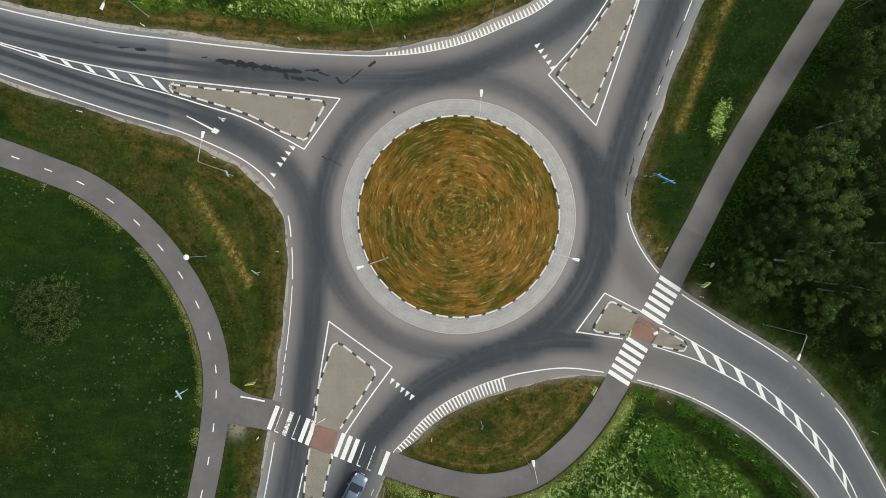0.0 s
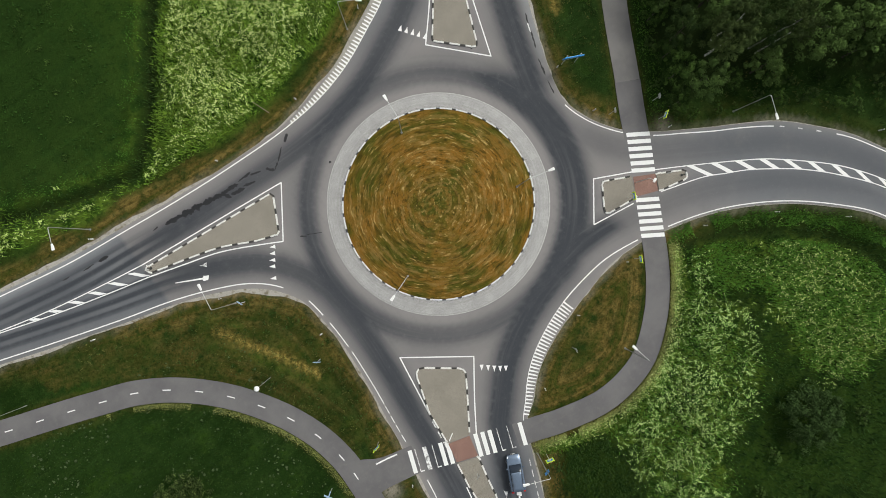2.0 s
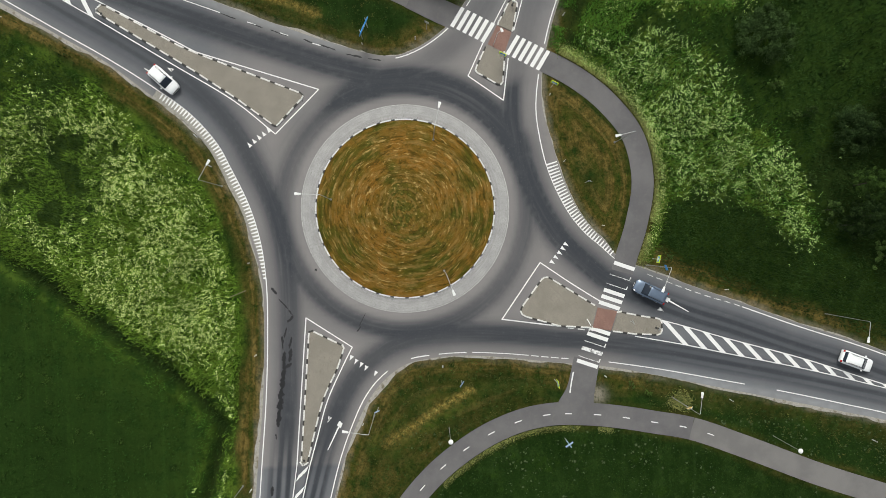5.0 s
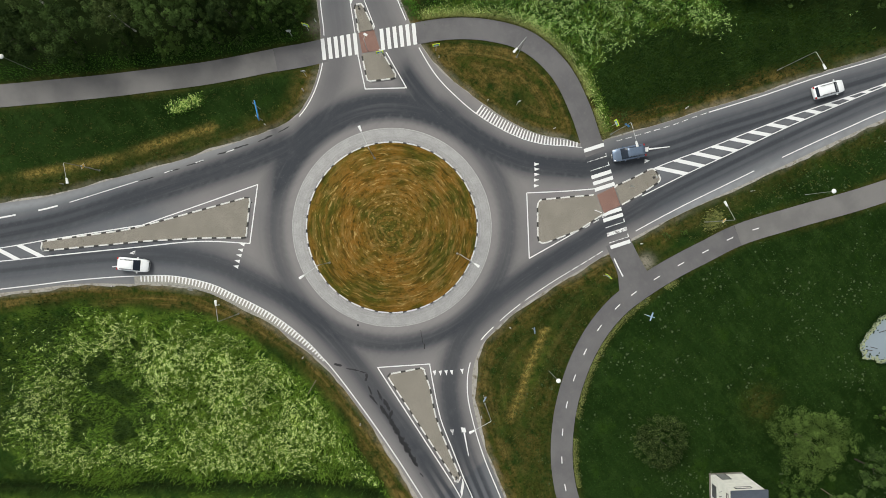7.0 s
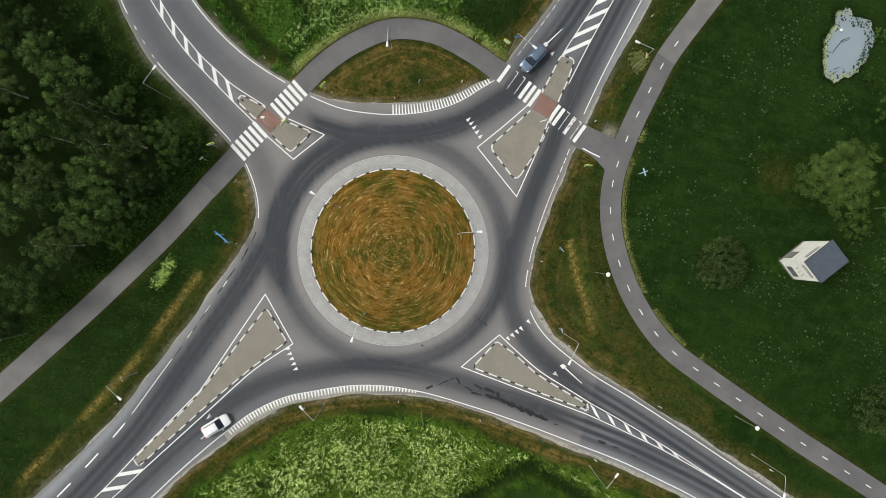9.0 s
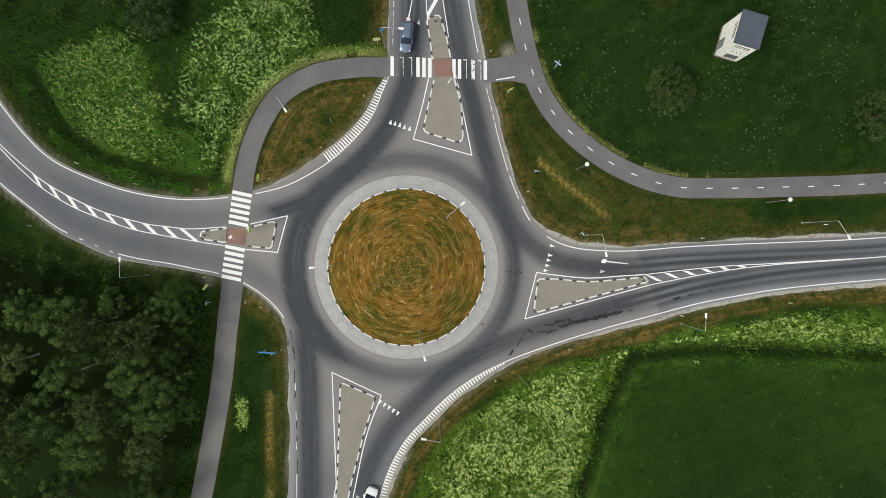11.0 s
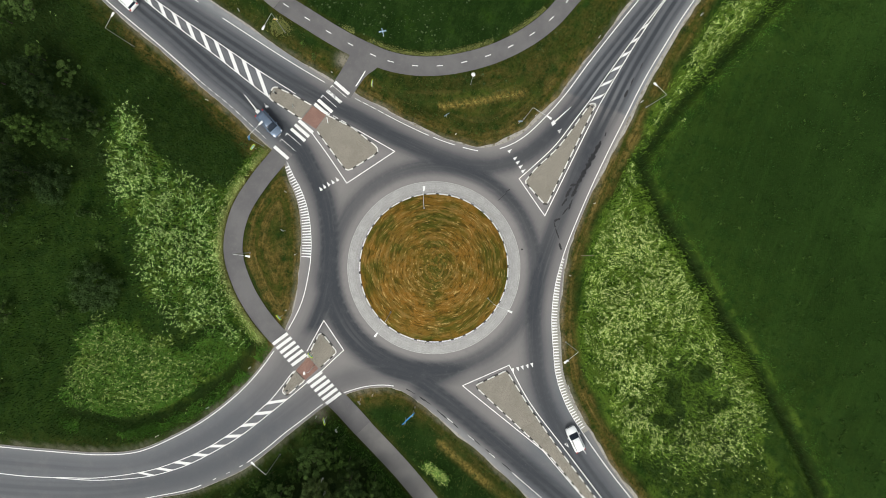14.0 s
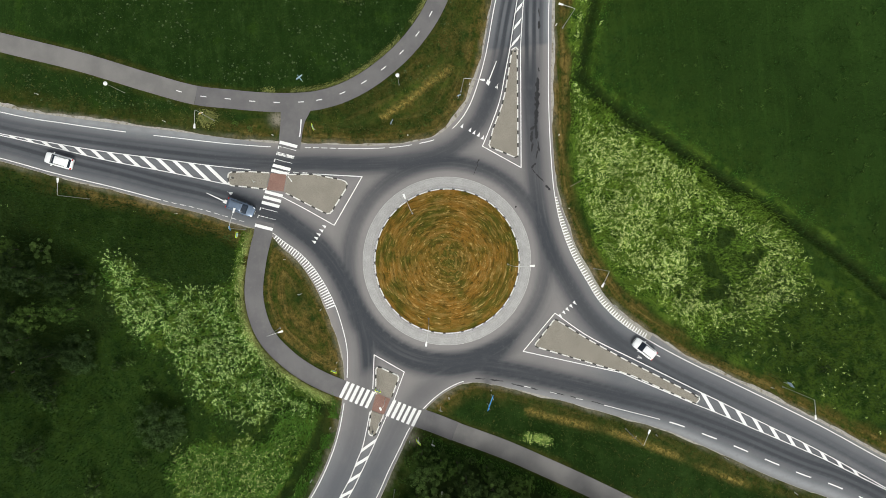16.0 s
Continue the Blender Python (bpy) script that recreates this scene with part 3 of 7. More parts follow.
def value_noise(q, size, seed=0):
    g = np.random.default_rng(seed).random((128, 128))
    u = q / size + 40.0
    i = np.floor(u).astype(int)
    f = u - i
    f = f * f * (3 - 2 * f)
    x0, y0, x1, y1 = i[:, 0] % 128, i[:, 1] % 128, (i[:, 0] + 1) % 128, (i[:, 1] + 1) % 128
    return (g[x0, y0] * (1 - f[:, 0]) + g[x1, y0] * f[:, 0]) * (1 - f[:, 1]) + (g[x0, y1] * (1 - f[:, 0]) + g[x1, y1] * f[:, 0]) * f[:, 1]


def smooth(v, lo, hi):
    s = np.clip((v - lo) / (hi - lo), 0, 1)
    return s * s * (3 - 2 * s)


def give(me, name, values):
    me.attributes.new(name, "FLOAT", "POINT").data.foreach_set("value", np.asarray(values, np.float32))


# ---------------------------------------------------------------- the plan
CENTRE = np.array((0.0, 0.15))
# edge lines of the four corners, clockwise, outside on the left: x, y, asphalt beyond the line, gravel beyond that
NW = curve([(-400, 121.5, .4, .8), (-90, 34.0, .4, .9), (-50.9, 22.9, .4, .9), (-44.8, 21.6, .4, .9), (-38.8, 20.5, .5, .9), (-31.7, 19.7, .5, .8),
            (-24, 18.9, .4, .7), (-16.5, 18.4, .4, .6), (-9, 18.25, .5, .3), (-3.8, 18.75, 1.1, .3), (1, 20.0, 1.1, .3), (5.8, 22.1, 1.2, .3),
            (9, 23.7, 1.2, .3), (12.9, 26.9, 1.2, .3), (16.6, 31.6, 1.0, .5), (20.4, 37.2, .5, .7), (24.05, 43.15, .5, .8), (32.7, 56.9, .5, .8), (39.9, 67.3, .5, .8),
            (91.3, 143.2, .5, .8), (251, 383, .5, .8)])
NE = curve([(258, 381, 1.5, .5), (96, 138, 1.5, .5), (43.7, 60.0, 2.2, .4), (40.6, 53.7, 2.2, .4), (37.6, 48.2, 2.2, .4), (34.7, 43.1, 2.0, .4), (32.4, 38.7, 1.8, .4), (30, 33.9, 1.5, .4),
            (26.7, 25.4, 1.2, .3), (23.4, 16.6, 0.9, .3), (20.4, 7.8, .7, .3), (19.3, 3.4, .5, .3), (19.3, .7, .3, .3), (20.4, -2.5, .3, .3), (22.8, -6.0, .3, .2),
            (25.7, -8.6, .4, .3), (28.7, -10.5, .4, .3), (32, -12.6, .5, .3), (35.3, -14.5, .5, .4), (38.8, -16.9, .6, .5), (42.7, -20.6, .5, .4), (45, -23.1, .4, .3),
            (47.5, -27.1, .3, .3), (50.2, -31.8, .3, .3), (52.4, -36.6, .3, .3), (55.2, -45, .3, .3), (58, -55, .3, .3), (75, -110, .3, .3), (140, -320, .3, .3)])
SE = curve([(132, -322, .3, .3), (67, -112, .3, .3), (50, -57, .3, .3), (47.2, -46.5, .3, .3), (44.6, -37.5, .3, .3), (42.3, -32.6, .3, .3), (38.7, -28.6, .3, .3), (34, -24.6, .3, .3), (28.7, -21.4, .3, .3),
            (24.7, -19.7, .3, .2), (20.6, -18.5, .3, .1), (16.7, -17.6, .4, .2), (12.2, -17.1, .9, .3), (8.3, -17.5, 1.4, .3), (5, -18.2, 1.55, .3), (1.9, -19.3, 1.5, .3),
            (-1.6, -21.1, 1.3, .2), (-4, -23, 1.1, .2), (-5.8, -25, .9, .1), (-7.4, -26.7, .4, .1), (-9, -29.6, .5, .1), (-10.7, -33.5, .6, .4), (-12.7, -38.5, .6, .4), (-13.9, -42.1, .5, .4),
            (-17.1, -50.4, .4, .4), (-20.1, -58.8, .4, .4), (-23.4, -67.1, .4, .4), (-58.4, -160.8, .4, .4), (-93, -254, .4, .4)])
SW = curve([(-99.5, -251.2, .6, .8), (-64.5, -157.7, .6, .8), (-29.7, -63.9, .9, .8), (-27.7, -56.6, 1.0, .7), (-25.6, -48.2, 1.1, .6), (-23.7, -39.8, 1.0, .5), (-21.9, -31.5, .8, .4), (-20.6, -24, .6, .3),
            (-19.9, -18, .6, .4), (-19.2, -12.5, .5, .4), (-18.8, -7, .4, .4), (-18.9, -3, .4, .5), (-19.5, .9, .5, .7), (-21.3, 3.9, .6, 1.0), (-23.8, 6.1, .6, .9), (-27.5, 8.0, .5, .7),
            (-32, 9.75, .5, .6), (-38.2, 11.55, .5, .7), (-45.4, 13.85, .5, .7), (-52.4, 16.2, .5, .7), (-62.6, 19.6, .5, .7), (-72.6, 22.6, .5, .7), (-100, 30.6, .5, .7), (-400, 115.5, .5, .7)])
CORNERS = {"north_west": NW, "north_east": NE, "south_east": SE, "south_west": SW}

# paths for walking and cycling, by their middle
PATH_SW = curve([(-400, 118), (-110, 26.4), (-70.5, 13.6), (-63.4, 11.35), (-56.5, 8.95), (-49.35, 6.45), (-45.9, 5.15), (-42.45, 3.8), (-39.15, 1.85), (-36.2, -0.57), (-33.5, -3.43), (-31.2, -6.64), (-29.3, -10.08),
                 (-27.9, -13.97), (-27.3, -17.7), (-27.33, -20.27), (-27.65, -24.0), (-28.22, -27.65), (-28.92, -31.1), (-30.0, -36.1), (-32.9, -43.6), (-36.8, -52.9), (-41.1, -64.9), (-52, -95), (-110, -255)])
PATH_SE = curve([(-9.2, -27.6), (-7.6, -28.1), (-3.3, -29.6), (2.6, -30.7), (8.4, -29.6), (12.9, -26.3), (15.8, -22.9), (17.7, -19.8), (18.6, -18.0)])
PATH_NE = curve([(24.0, -7.6), (25.35, -4.8), (27.1, -1.5), (31.0, 6.2), (34.9, 12.9), (38.2, 18.4), (42.7, 25.5), (70, 68), (250, 350)])
PATH_LINK = curve([(-27.2, -20.4), (-24.3, -21.6), (-20.3, -22.6)])

edge_of = {k: shifted(c, c[:, 2]) for k, c in CORNERS.items()}
ROAD_OUTLINE = np.vstack(list(edge_of.values()))

DITCH_FIELD = curve([(-400, 185), (-66, 39.2), (-50.8, 32.9), (-41.4, 28.9), (-33, 26.0), (-27.2, 24.6), (-24.2, 26.2), (-20.4, 30.6), (-16.4, 35.8), (-8.7, 45.3), (-3.5, 52.0), (7, 64.6), (18, 75), (300, 345)], 2.0)
DITCH_ARC = curve([(19.6, -21.7), (23.1, -22.2), (26.5, -24.0), (31.8, -27.8), (36.3, -31.9), (38.6, -35.5), (39.6, -39.6), (40.4, -45)], 1.0)
DITCH_VERGE = curve([(-22.3, -10.5), (-23.6, -6.7), (-26.9, -1.2), (-29.8, 3.0), (-33.5, 5.2)], 1.0)
FIELD = [(-400, 187), (-66, 41), (-50.8, 34.7), (-41.4, 30.6), (-33, 27.7), (-27.2, 26.4), (-25.2, 27.6), (-21.6, 31.8), (-17.6, 36.9), (-9.9, 46.4), (-4.7, 53.1), (5.8, 65.6), (17, 76), (299, 346), (-400, 700)]
HERBS_NW = [(3.5, 58.5), (-1.5, 52.2), (-7.2, 44.8), (-15.0, 35.2), (-19.2, 29.9), (-22.8, 25.6), (-26.0, 23.6), (-29.1, 23.2), (-19.1, 21.4), (-11.5, 22.0), (-3.6, 22.3), (2.6, 24.9), (8.5, 28.8),
            (13, 34), (17, 42), (12, 56)]
RANK_N = [(15.5, 36), (19.5, 40), (28, 55), (38, 74), (16, 68), (7, 56), (15, 42)]
HERBS_W = [(-75, 42.2), (-66, 38.2), (-50.8, 31.9), (-41.4, 27.9), (-33, 25.1), (-29, 23.9), (-33, 23.2), (-42, 24.6), (-51, 27.6), (-66, 33), (-75, 36.2)]
HERBS_SE = [(21.0, -23.2), (20.3, -27.4), (21.2, -32), (20.4, -38), (15.9, -42.4), (10.9, -44.5), (6.5, -48.3), (2.6, -51.9), (-5.1, -53), (-6.4, -50.8), (-1.7, -45.7), (1, -39.9), (0.8, -34.9), (4.3, -32.5), (11, -30.2), (16.7, -26.9)]
LOBE_SE = [(22.5, -23.0), (27.1, -25.4), (31, -28.2), (35.1, -31.8), (37.4, -35.5), (38.4, -41), (36.6, -45.5), (30, -46.8), (25.6, -44.5), (24.6, -39.5), (24.4, -35.5), (23.8, -30.5), (21.6, -27)]
RANK_SE = [(24, -21.5), (16, -25), (10.5, -30.8), (3, -33.2), (-4, -32.4), (-10, -34.8), (-14, -44.5), (-22, -67), (10, -95), (60, -95), (48, -50), (43.8, -37.5), (38, -29.5)]
CLUMP = curve([(29.2, 9.4), (29.6, 11.2), (30.3, 13.4)], 0.3)
LENS = [(13.5, -18.4), (6, -19.8), (0, -22.3), (-6, -26.8), (2, -29.1), (8, -28.0), (12, -24.6), (15, -20.5)]
HAY_STREAK = curve([(41.5, 44.8), (38.9, 40.0), (36.8, 36.4), (33.5, 30.2), (30.1, 23.4), (27.4, 16.0), (25.3, 10.6)], 1.0)
HAY_VERGE = curve([(-30.4, 4.1), (-27.7, -0.4), (-26.2, -2.8), (-24.8, -5.3), (-23.7, -7.5)], 1.0)
POND = (-54.6, -45.1)


def pond_reach(q):
    """Under 1 inside the pond, an uneven oval."""
    dx, dy = q[:, 0] - POND[0], q[:, 1] - POND[1]
    ang = np.arctan2(dy, dx)
    turn = np.radians((-159, -137, -119, -94, -77, -60, -43, -5, 14, 47, 63, 76, 91, 116, 143, 169))
    r = np.interp(ang, turn, (3.8, 4.6, 4.7, 4.3, 4.9, 5.0, 3.0, 3.0, 3.1, 3.5, 4.9, 5.2, 5.0, 4.2, 3.6, 3.4), period=2 * math.pi)
    r = r * (1 + 0.04 * np.sin(9 * ang + 1.0) + 0.03 * np.sin(17 * ang))
    return np.hypot(dx, dy) / r


# ---------------------------------------------------------------- ground
def build_ground():
    fine = np.arange(-92, 92.01, 0.62)
    reach = 92 + np.cumsum(np.geomspace(0.8, 260, 26))
    xs = np.r_[-reach[::-1], fine, reach]
    gx, gy = np.meshgrid(xs, xs)
    q = np.c_[gx.ravel(), gy.ravel()]
    near = (np.abs(q) < 95).all(1)
    d_road, d_path = np.full(len(q), 60.0), np.full(len(q), 60.0)
    qn = q[near]
    d = np.full(len(qn), 60.0)
    for e in edge_of.values():
        k = e[(np.abs(e) < 130).all(1)]
        d = np.minimum(d, far_from(qn, k))
    d_road[near] = np.where(inside(ROAD_OUTLINE, qn), 0.0, d)
    d = np.full(len(qn), 60.0)
    for e in (PATH_SW, PATH_SE, PATH_NE, PATH_LINK):
        k = e[(np.abs(e[:, :2]) < 130).all(1)]
        d = np.minimum(d, far_from(qn, k) - 1.5)
    d_path[near] = d
    d_any = np.minimum(d_road, d_path)
    ditch = np.exp(-(far_from(q, DITCH_FIELD) / 0.85) ** 2) * 1.15 + np.exp(-(far_from(q, DITCH_ARC) / 0.9) ** 2) * 0.6 + np.exp(-(far_from(q, DITCH_VERGE) / 0.8) ** 2) * 0.35
    lumps = value_noise(q, 1.9, 1) * 0.14 + value_noise(q, 6.0, 2) * 0.22 - 0.26
    z = -0.07 + smooth(d_any, 0.6, 4.0) * (lumps - ditch)
    water = pond_reach(q)
    z = np.where(water < 1.25, np.minimum(z, -0.25 - 0.9 * smooth(1.2 - water, 0.0, 0.5)), z)
    outer = np.hypot(*q.T)
    z = z * (1 - smooth(outer, 110, 200)) - 0.12 * smooth(outer, 110, 200)
    n = len(xs)
    idx = np.arange(n * n).reshape(n, n)
    faces = np.stack([idx[:-1, :-1], idx[:-1, 1:], idx[1:, 1:], idx[1:, :-1]], -1).reshape(-1, 4).tolist()
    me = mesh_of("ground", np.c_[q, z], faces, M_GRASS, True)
    wob = (value_noise(q, 3.0, 3) - 0.5) * 1.8
    verge = smooth(3.6 + wob - d_road, 0, 2.2)
    on_nw = (q[:, 1] > 17) & (q[:, 0] < 45)
    dry = verge * np.where(on_nw, 1.0, 0.9)
    green_side = np.maximum.reduce([smooth(q[:, 0], 18, 26) * (q[:, 1] > 2) * (q[:, 0] > 0.42 * q[:, 1] + 10), smooth(-q[:, 0], 34, 46) * (q[:, 1] < 0.27 * -q[:, 0] + 6), smooth(-q[:, 1], 26, 36) * (q[:, 0] < -18), smooth(q[:, 0], 20, 26) * (q[:, 1] < -6)])
    dry *= (1 - 0.62 * green_side) * (1 - 0.6 * smooth(q[:, 0], 20, 30) * (q[:, 1] < -8))
    dry *= 1 + 0.25 * (q[:, 0] < 14) * (q[:, 1] > 14)
    dry = np.maximum(dry, smooth(0.9 + wob * 0.4 - d_path, 0, 0.8) * 0.3)
    lens = inside(LENS, q).astype(float) * (0.80 + 0.5 * value_noise(q, 4.0, 4)) * (1 - 0.85 * np.exp(-((q[:, 0] - 3.0) ** 2 + (q[:, 1] + 23.6) ** 2) / 3.5))
    bank = inside([(-19.5, 3), (-25, 6), (-40, 10.5), (-50, 13), (-50, 10), (-37, 3.5), (-29, -6), (-25.5, -16), (-22, -20), (-19.4, -14)], q) * (0.25 + 0.75 * value_noise(q, 3.5, 5))
    scuffed = np.exp(-((q[:, 0] + 50.4) ** 2 + (q[:, 1] + 24.4) ** 2) / 5.0) * 0.35
    dry = np.clip(np.maximum.reduce([dry, lens, bank * 0.72, scuffed]), 0, 1)
    hay = np.exp(-(far_from(q, HAY_STREAK) / 0.5) ** 2) * 0.8 * smooth(value_noise(q, 3.6, 6), 0.0, 0.6) + np.exp(-(far_from(q, HAY_VERGE) / 0.36) ** 2) * 1.0
    hay += np.exp(-((far_from(q, shifted(PATH_SE, -1.9)) / 0.4) ** 2)) * 0.25
    soft_in = lambda poly: smooth(np.where(inside(poly, q), 1.0, -1.0) * np.minimum(far_from(q, np.vstack([poly, poly[:1]])), 4) + (value_noise(q, 2.5, 7) - 0.5) * 3, -1.0, 1.0)
    meadow = np.maximum.reduce([soft_in(p) for p in (HERBS_NW, HERBS_W, HERBS_SE, LOBE_SE)])
    meadow *= 1 - 0.45 * smooth(1.1 - np.hypot((q[:, 0] - 5.6) / 7.0, (q[:, 1] - 44.4) / 6.4), 0.0, 0.4)
    meadow = np.maximum.reduce([meadow, soft_in(RANK_SE) * 0.12, 0.55 * np.exp(-((far_from(q, HAY_VERGE) - 1.3) / 0.7) ** 2) * value_noise(q, 2.6, 36), soft_in(RANK_N) * 0.6, np.exp(-((far_from(q, DITCH_FIELD) - 1.5) / 0.6) ** 2) * 0.8 * value_noise(q, 2.8, 38), np.exp(-far_from(q, DITCH_FIELD) / 8.0) * 0.17])
    sand = np.exp(-((q[:, 0] + 25.0) ** 2 + (q[:, 1] + 23.9) ** 2) / 1.0) + 0.5 * smooth(0.6 - np.abs(d_road - 0.3), 0, 0.5) * value_noise(q, 2.0, 8)
    sand = np.maximum(sand, 0.8 * np.exp(-((q[:, 0] - 27.3) ** 2 + (q[:, 1] + 8.4) ** 2) / 0.8))
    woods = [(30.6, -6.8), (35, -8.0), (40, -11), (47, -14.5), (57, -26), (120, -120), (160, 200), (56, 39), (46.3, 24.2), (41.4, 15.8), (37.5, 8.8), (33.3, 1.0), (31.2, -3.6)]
    # dark line along the bottom of the field ditch and the arc ditch
    ditch_dark = np.maximum(np.exp(-(far_from(q, DITCH_FIELD) / 0.65) ** 2), np.exp(-(far_from(q, DITCH_ARC) / 0.8) ** 2) * 0.8)
    give(me, "dark_floor", np.maximum(np.maximum(ditch_dark, soft_in(woods)), 0.7 * soft_in([(-8, -58), (3, -53), (12, -57), (14, -75), (-6, -82), (-24, -78), (-20, -68)])) * 0.92)
    give(me, "from_edge", d_any), give(me, "dry", dry), give(me, "hay", np.clip(hay, 0, 1)), give(me, "meadow", meadow * (1 - verge)), give(me, "crop", soft_in(FIELD)), give(me, "sand", np.clip(sand, 0, 0.85))
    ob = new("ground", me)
    return tagged(ob, "uneven dark green grassland with dry brown verges", "ground", "", "structure"), q, z


ground, ground_q, ground_z = build_ground()
GN = int(round(len(ground_z) ** 0.5))
GX = ground_q[:GN, 0]


def ground_at(p):
    """Height of the ground under points."""
    p = np.atleast_2d(np.asarray(p, float))
    zz = ground_z.reshape(GN, GN)
    i = np.clip(np.searchsorted(GX, p[:, 0]) - 1, 0, GN - 2)
    j = np.clip(np.searchsorted(GX, p[:, 1]) - 1, 0, GN - 2)
    u = (p[:, 0] - GX[i]) / (GX[i + 1] - GX[i])
    v = (p[:, 1] - GX[j]) / (GX[j + 1] - GX[j])
    return (zz[j, i] * (1 - u) + zz[j, i + 1] * u) * (1 - v) + (zz[j + 1, i] * (1 - u) + zz[j + 1, i + 1] * u) * v


def ground_z_at(x, y):
    return float(ground_at((x, y))[0])


# ---------------------------------------------------------------- carriageway
def build_road():
    from_outline = ROAD_OUTLINE
    keep = [0]
    for i in range(1, len(from_outline)):
        if np.hypot(*(from_outline[i] - from_outline[keep[-1]])) > 0.3:
            keep.append(i)
    outline = from_outline[keep]
    g = np.arange(-90, 90, 0.55)
    gx, gy = np.meshgrid(g, g)
    q = np.c_[gx.ravel(), gy.ravel()]
    q[::2] += 0.01
    q = q[inside(outline, q)]
    near = outline[(np.abs(outline) < 100).all(1)]
    d = np.full(len(q), 9.0)
    for e in edge_of.values():
        d = np.minimum(d, far_from(q, e[(np.abs(e) < 110).all(1)]))
    q = q[d > 0.3]
    pts = [Vector(p) for p in np.vstack([outline, q])]
    from mathutils.geometry import delaunay_2d_cdt
    v, _, f, *_ = delaunay_2d_cdt(pts, [], [list(range(len(outline)))], 1, 1e-5)
    v = np.array([(a.x, a.y) for a in v])
    top = np.c_[v, np.zeros(len(v))]
    faces = [tuple(a) for a in f]
    if faces:
        a, b, c = (v[i] for i in faces[0][:3])
        if (b - a)[0] * (c - a)[1] - (b - a)[1] * (c - a)[0] < 0:
            faces = [t[::-1] for t in faces]
    n = len(v)
    m = len(outline)
    low = np.c_[outline, np.full(m, -0.2)]
    faces += [(n + i, n + (i + 1) % m, n + m + (i + 1) % m, n + m + i) for i in range(m)]
    verts = np.vstack([top, np.c_[outline, np.zeros(m)], low])
    me = mesh_of("road", verts, faces, M_ROAD)
    p = verts[:, :2]
    r = np.hypot(*(p - CENTRE).T)
    ang = np.arctan2(p[:, 1] - CENTRE[1], p[:, 0] - CENTRE[0])
    wear = 0.82 * np.exp(-(((r - 15.7) / 1.35) ** 2)) + 0.20 * np.exp(-(((r - 16.4) / 0.5) ** 2)) + 0.16 * np.exp(-(((r - 14.9) / 0.4) ** 2)) + 0.15 * np.exp(-(((r - 18.0) / 0.9) ** 2))
    wear *= 0.86 + 0.14 * np.cos(2 * ang + 0.6)
    east = smooth(ang, -1.5, -1.0) * (1 - smooth(ang, 0.2, 0.8))
    wear += 0.90 * east * np.exp(-(((r - 16.8) / 1.7) ** 2))
    across, nearest = r - 15.75, np.abs(r - 15.75) * 1.3
    for k, c in CORNERS.items():
        k_near = c[(np.abs(c[:, :2]) < 120).all(1)]
        lane = shifted(k_near, {"north_east": -2.0, "south_west": -2.5}.get(k, -2.8))
        d = far_from(p, lane)
        band = {"north_east": 1.3, "south_east": 1.25}.get(k, 0.95) * np.exp(-((d / 1.75) ** 2)) + 0.14 * np.exp(-(((d - 0.9) / 0.4) ** 2))
        on_e = np.maximum(smooth(p[:, 0], 13.5, 17.5) * (1 - smooth(p[:, 1], 0.5, 6.0)), smooth(p[:, 0], 4, 10) * (1 - smooth(p[:, 1], -16.0, -14.0)))
        fade = 0.80 + 0.20 * value_noise(p, 14.0, 31)
        wear = np.maximum(wear, (1 - 0.66 * on_e) * band * fade) + 0.15 * np.minimum(wear, band)
        across = np.where(d < nearest, far_from(p, shifted(k_near, -0.4)) + 40, across)
        nearest = np.minimum(nearest, d)
    # wheel tracks side by side on the straight arms, sharpest on the western one
    rut = np.maximum.reduce([0.80 * smooth(-p[:, 0], 26, 36), 0.50 * smooth(-p[:, 1], 26, 38), 0.28 * smooth(p[:, 1], 24, 34)]) * (across > 30)
    give(me, "rut", rut * (0.55 + 0.45 * value_noise(p, 6.0, 34)))
    wear *= np.where(r < R_APRON + 1.4, smooth(r, R_APRON + 0.2, R_APRON + 1.4), 1.0)
    middle = np.minimum.reduce([far_from(p, curve(line, 1.0)) for line in (
        [(-31.5, 14.2), (-40, 16.3), (-51, 19.2), (-62, 22.3), (-100, 32.4)], [(26.2, 38.5), (36.8, 57.2), (44, 67.8), (93, 141)],
        [(-16.9, -31.5), (-21.8, -49.8), (-27, -66.7), (-61.7, -159)], [(24, -13.5), (30, -16.5), (36.3, -20.6), (41, -25.2), (45, -31.5), (48.6, -39), (54, -56)])])
    wear *= (1 - 0.75 * np.exp(-((middle / 0.8) ** 2))) * 1.08
    give(me, "across", across)
    # lane towards the far west is darker past the old joint
    west = smooth(-p[:, 0], 32.2, 32.6)
    wear = np.clip(wear * (1 + 0.25 * west) + 0.10 * west, 0, 1)
    give(me, "wear", wear)
    south = smooth(-p[:, 1], 24, 34) * (p[:, 0] < 5)
    north = smooth(p[:, 1], 16, 30) * (p[:, 0] > 0)
    give(me, "bluish", np.clip(south + north + 0.8 * west + 0.25 + 0.75 * smooth(p[:, 0], 20, 34) * (p[:, 1] < -8), 0, 1))
    dust = np.zeros(len(p))
    for c in CORNERS.values():
        k_near = c[(np.abs(c[:, :2]) < 120).all(1)]
        dust = np.maximum(dust, 0.55 * np.exp(-((far_from(p, shifted(k_near, k_near[:, 2] * 0.8)) / 0.45) ** 2)))
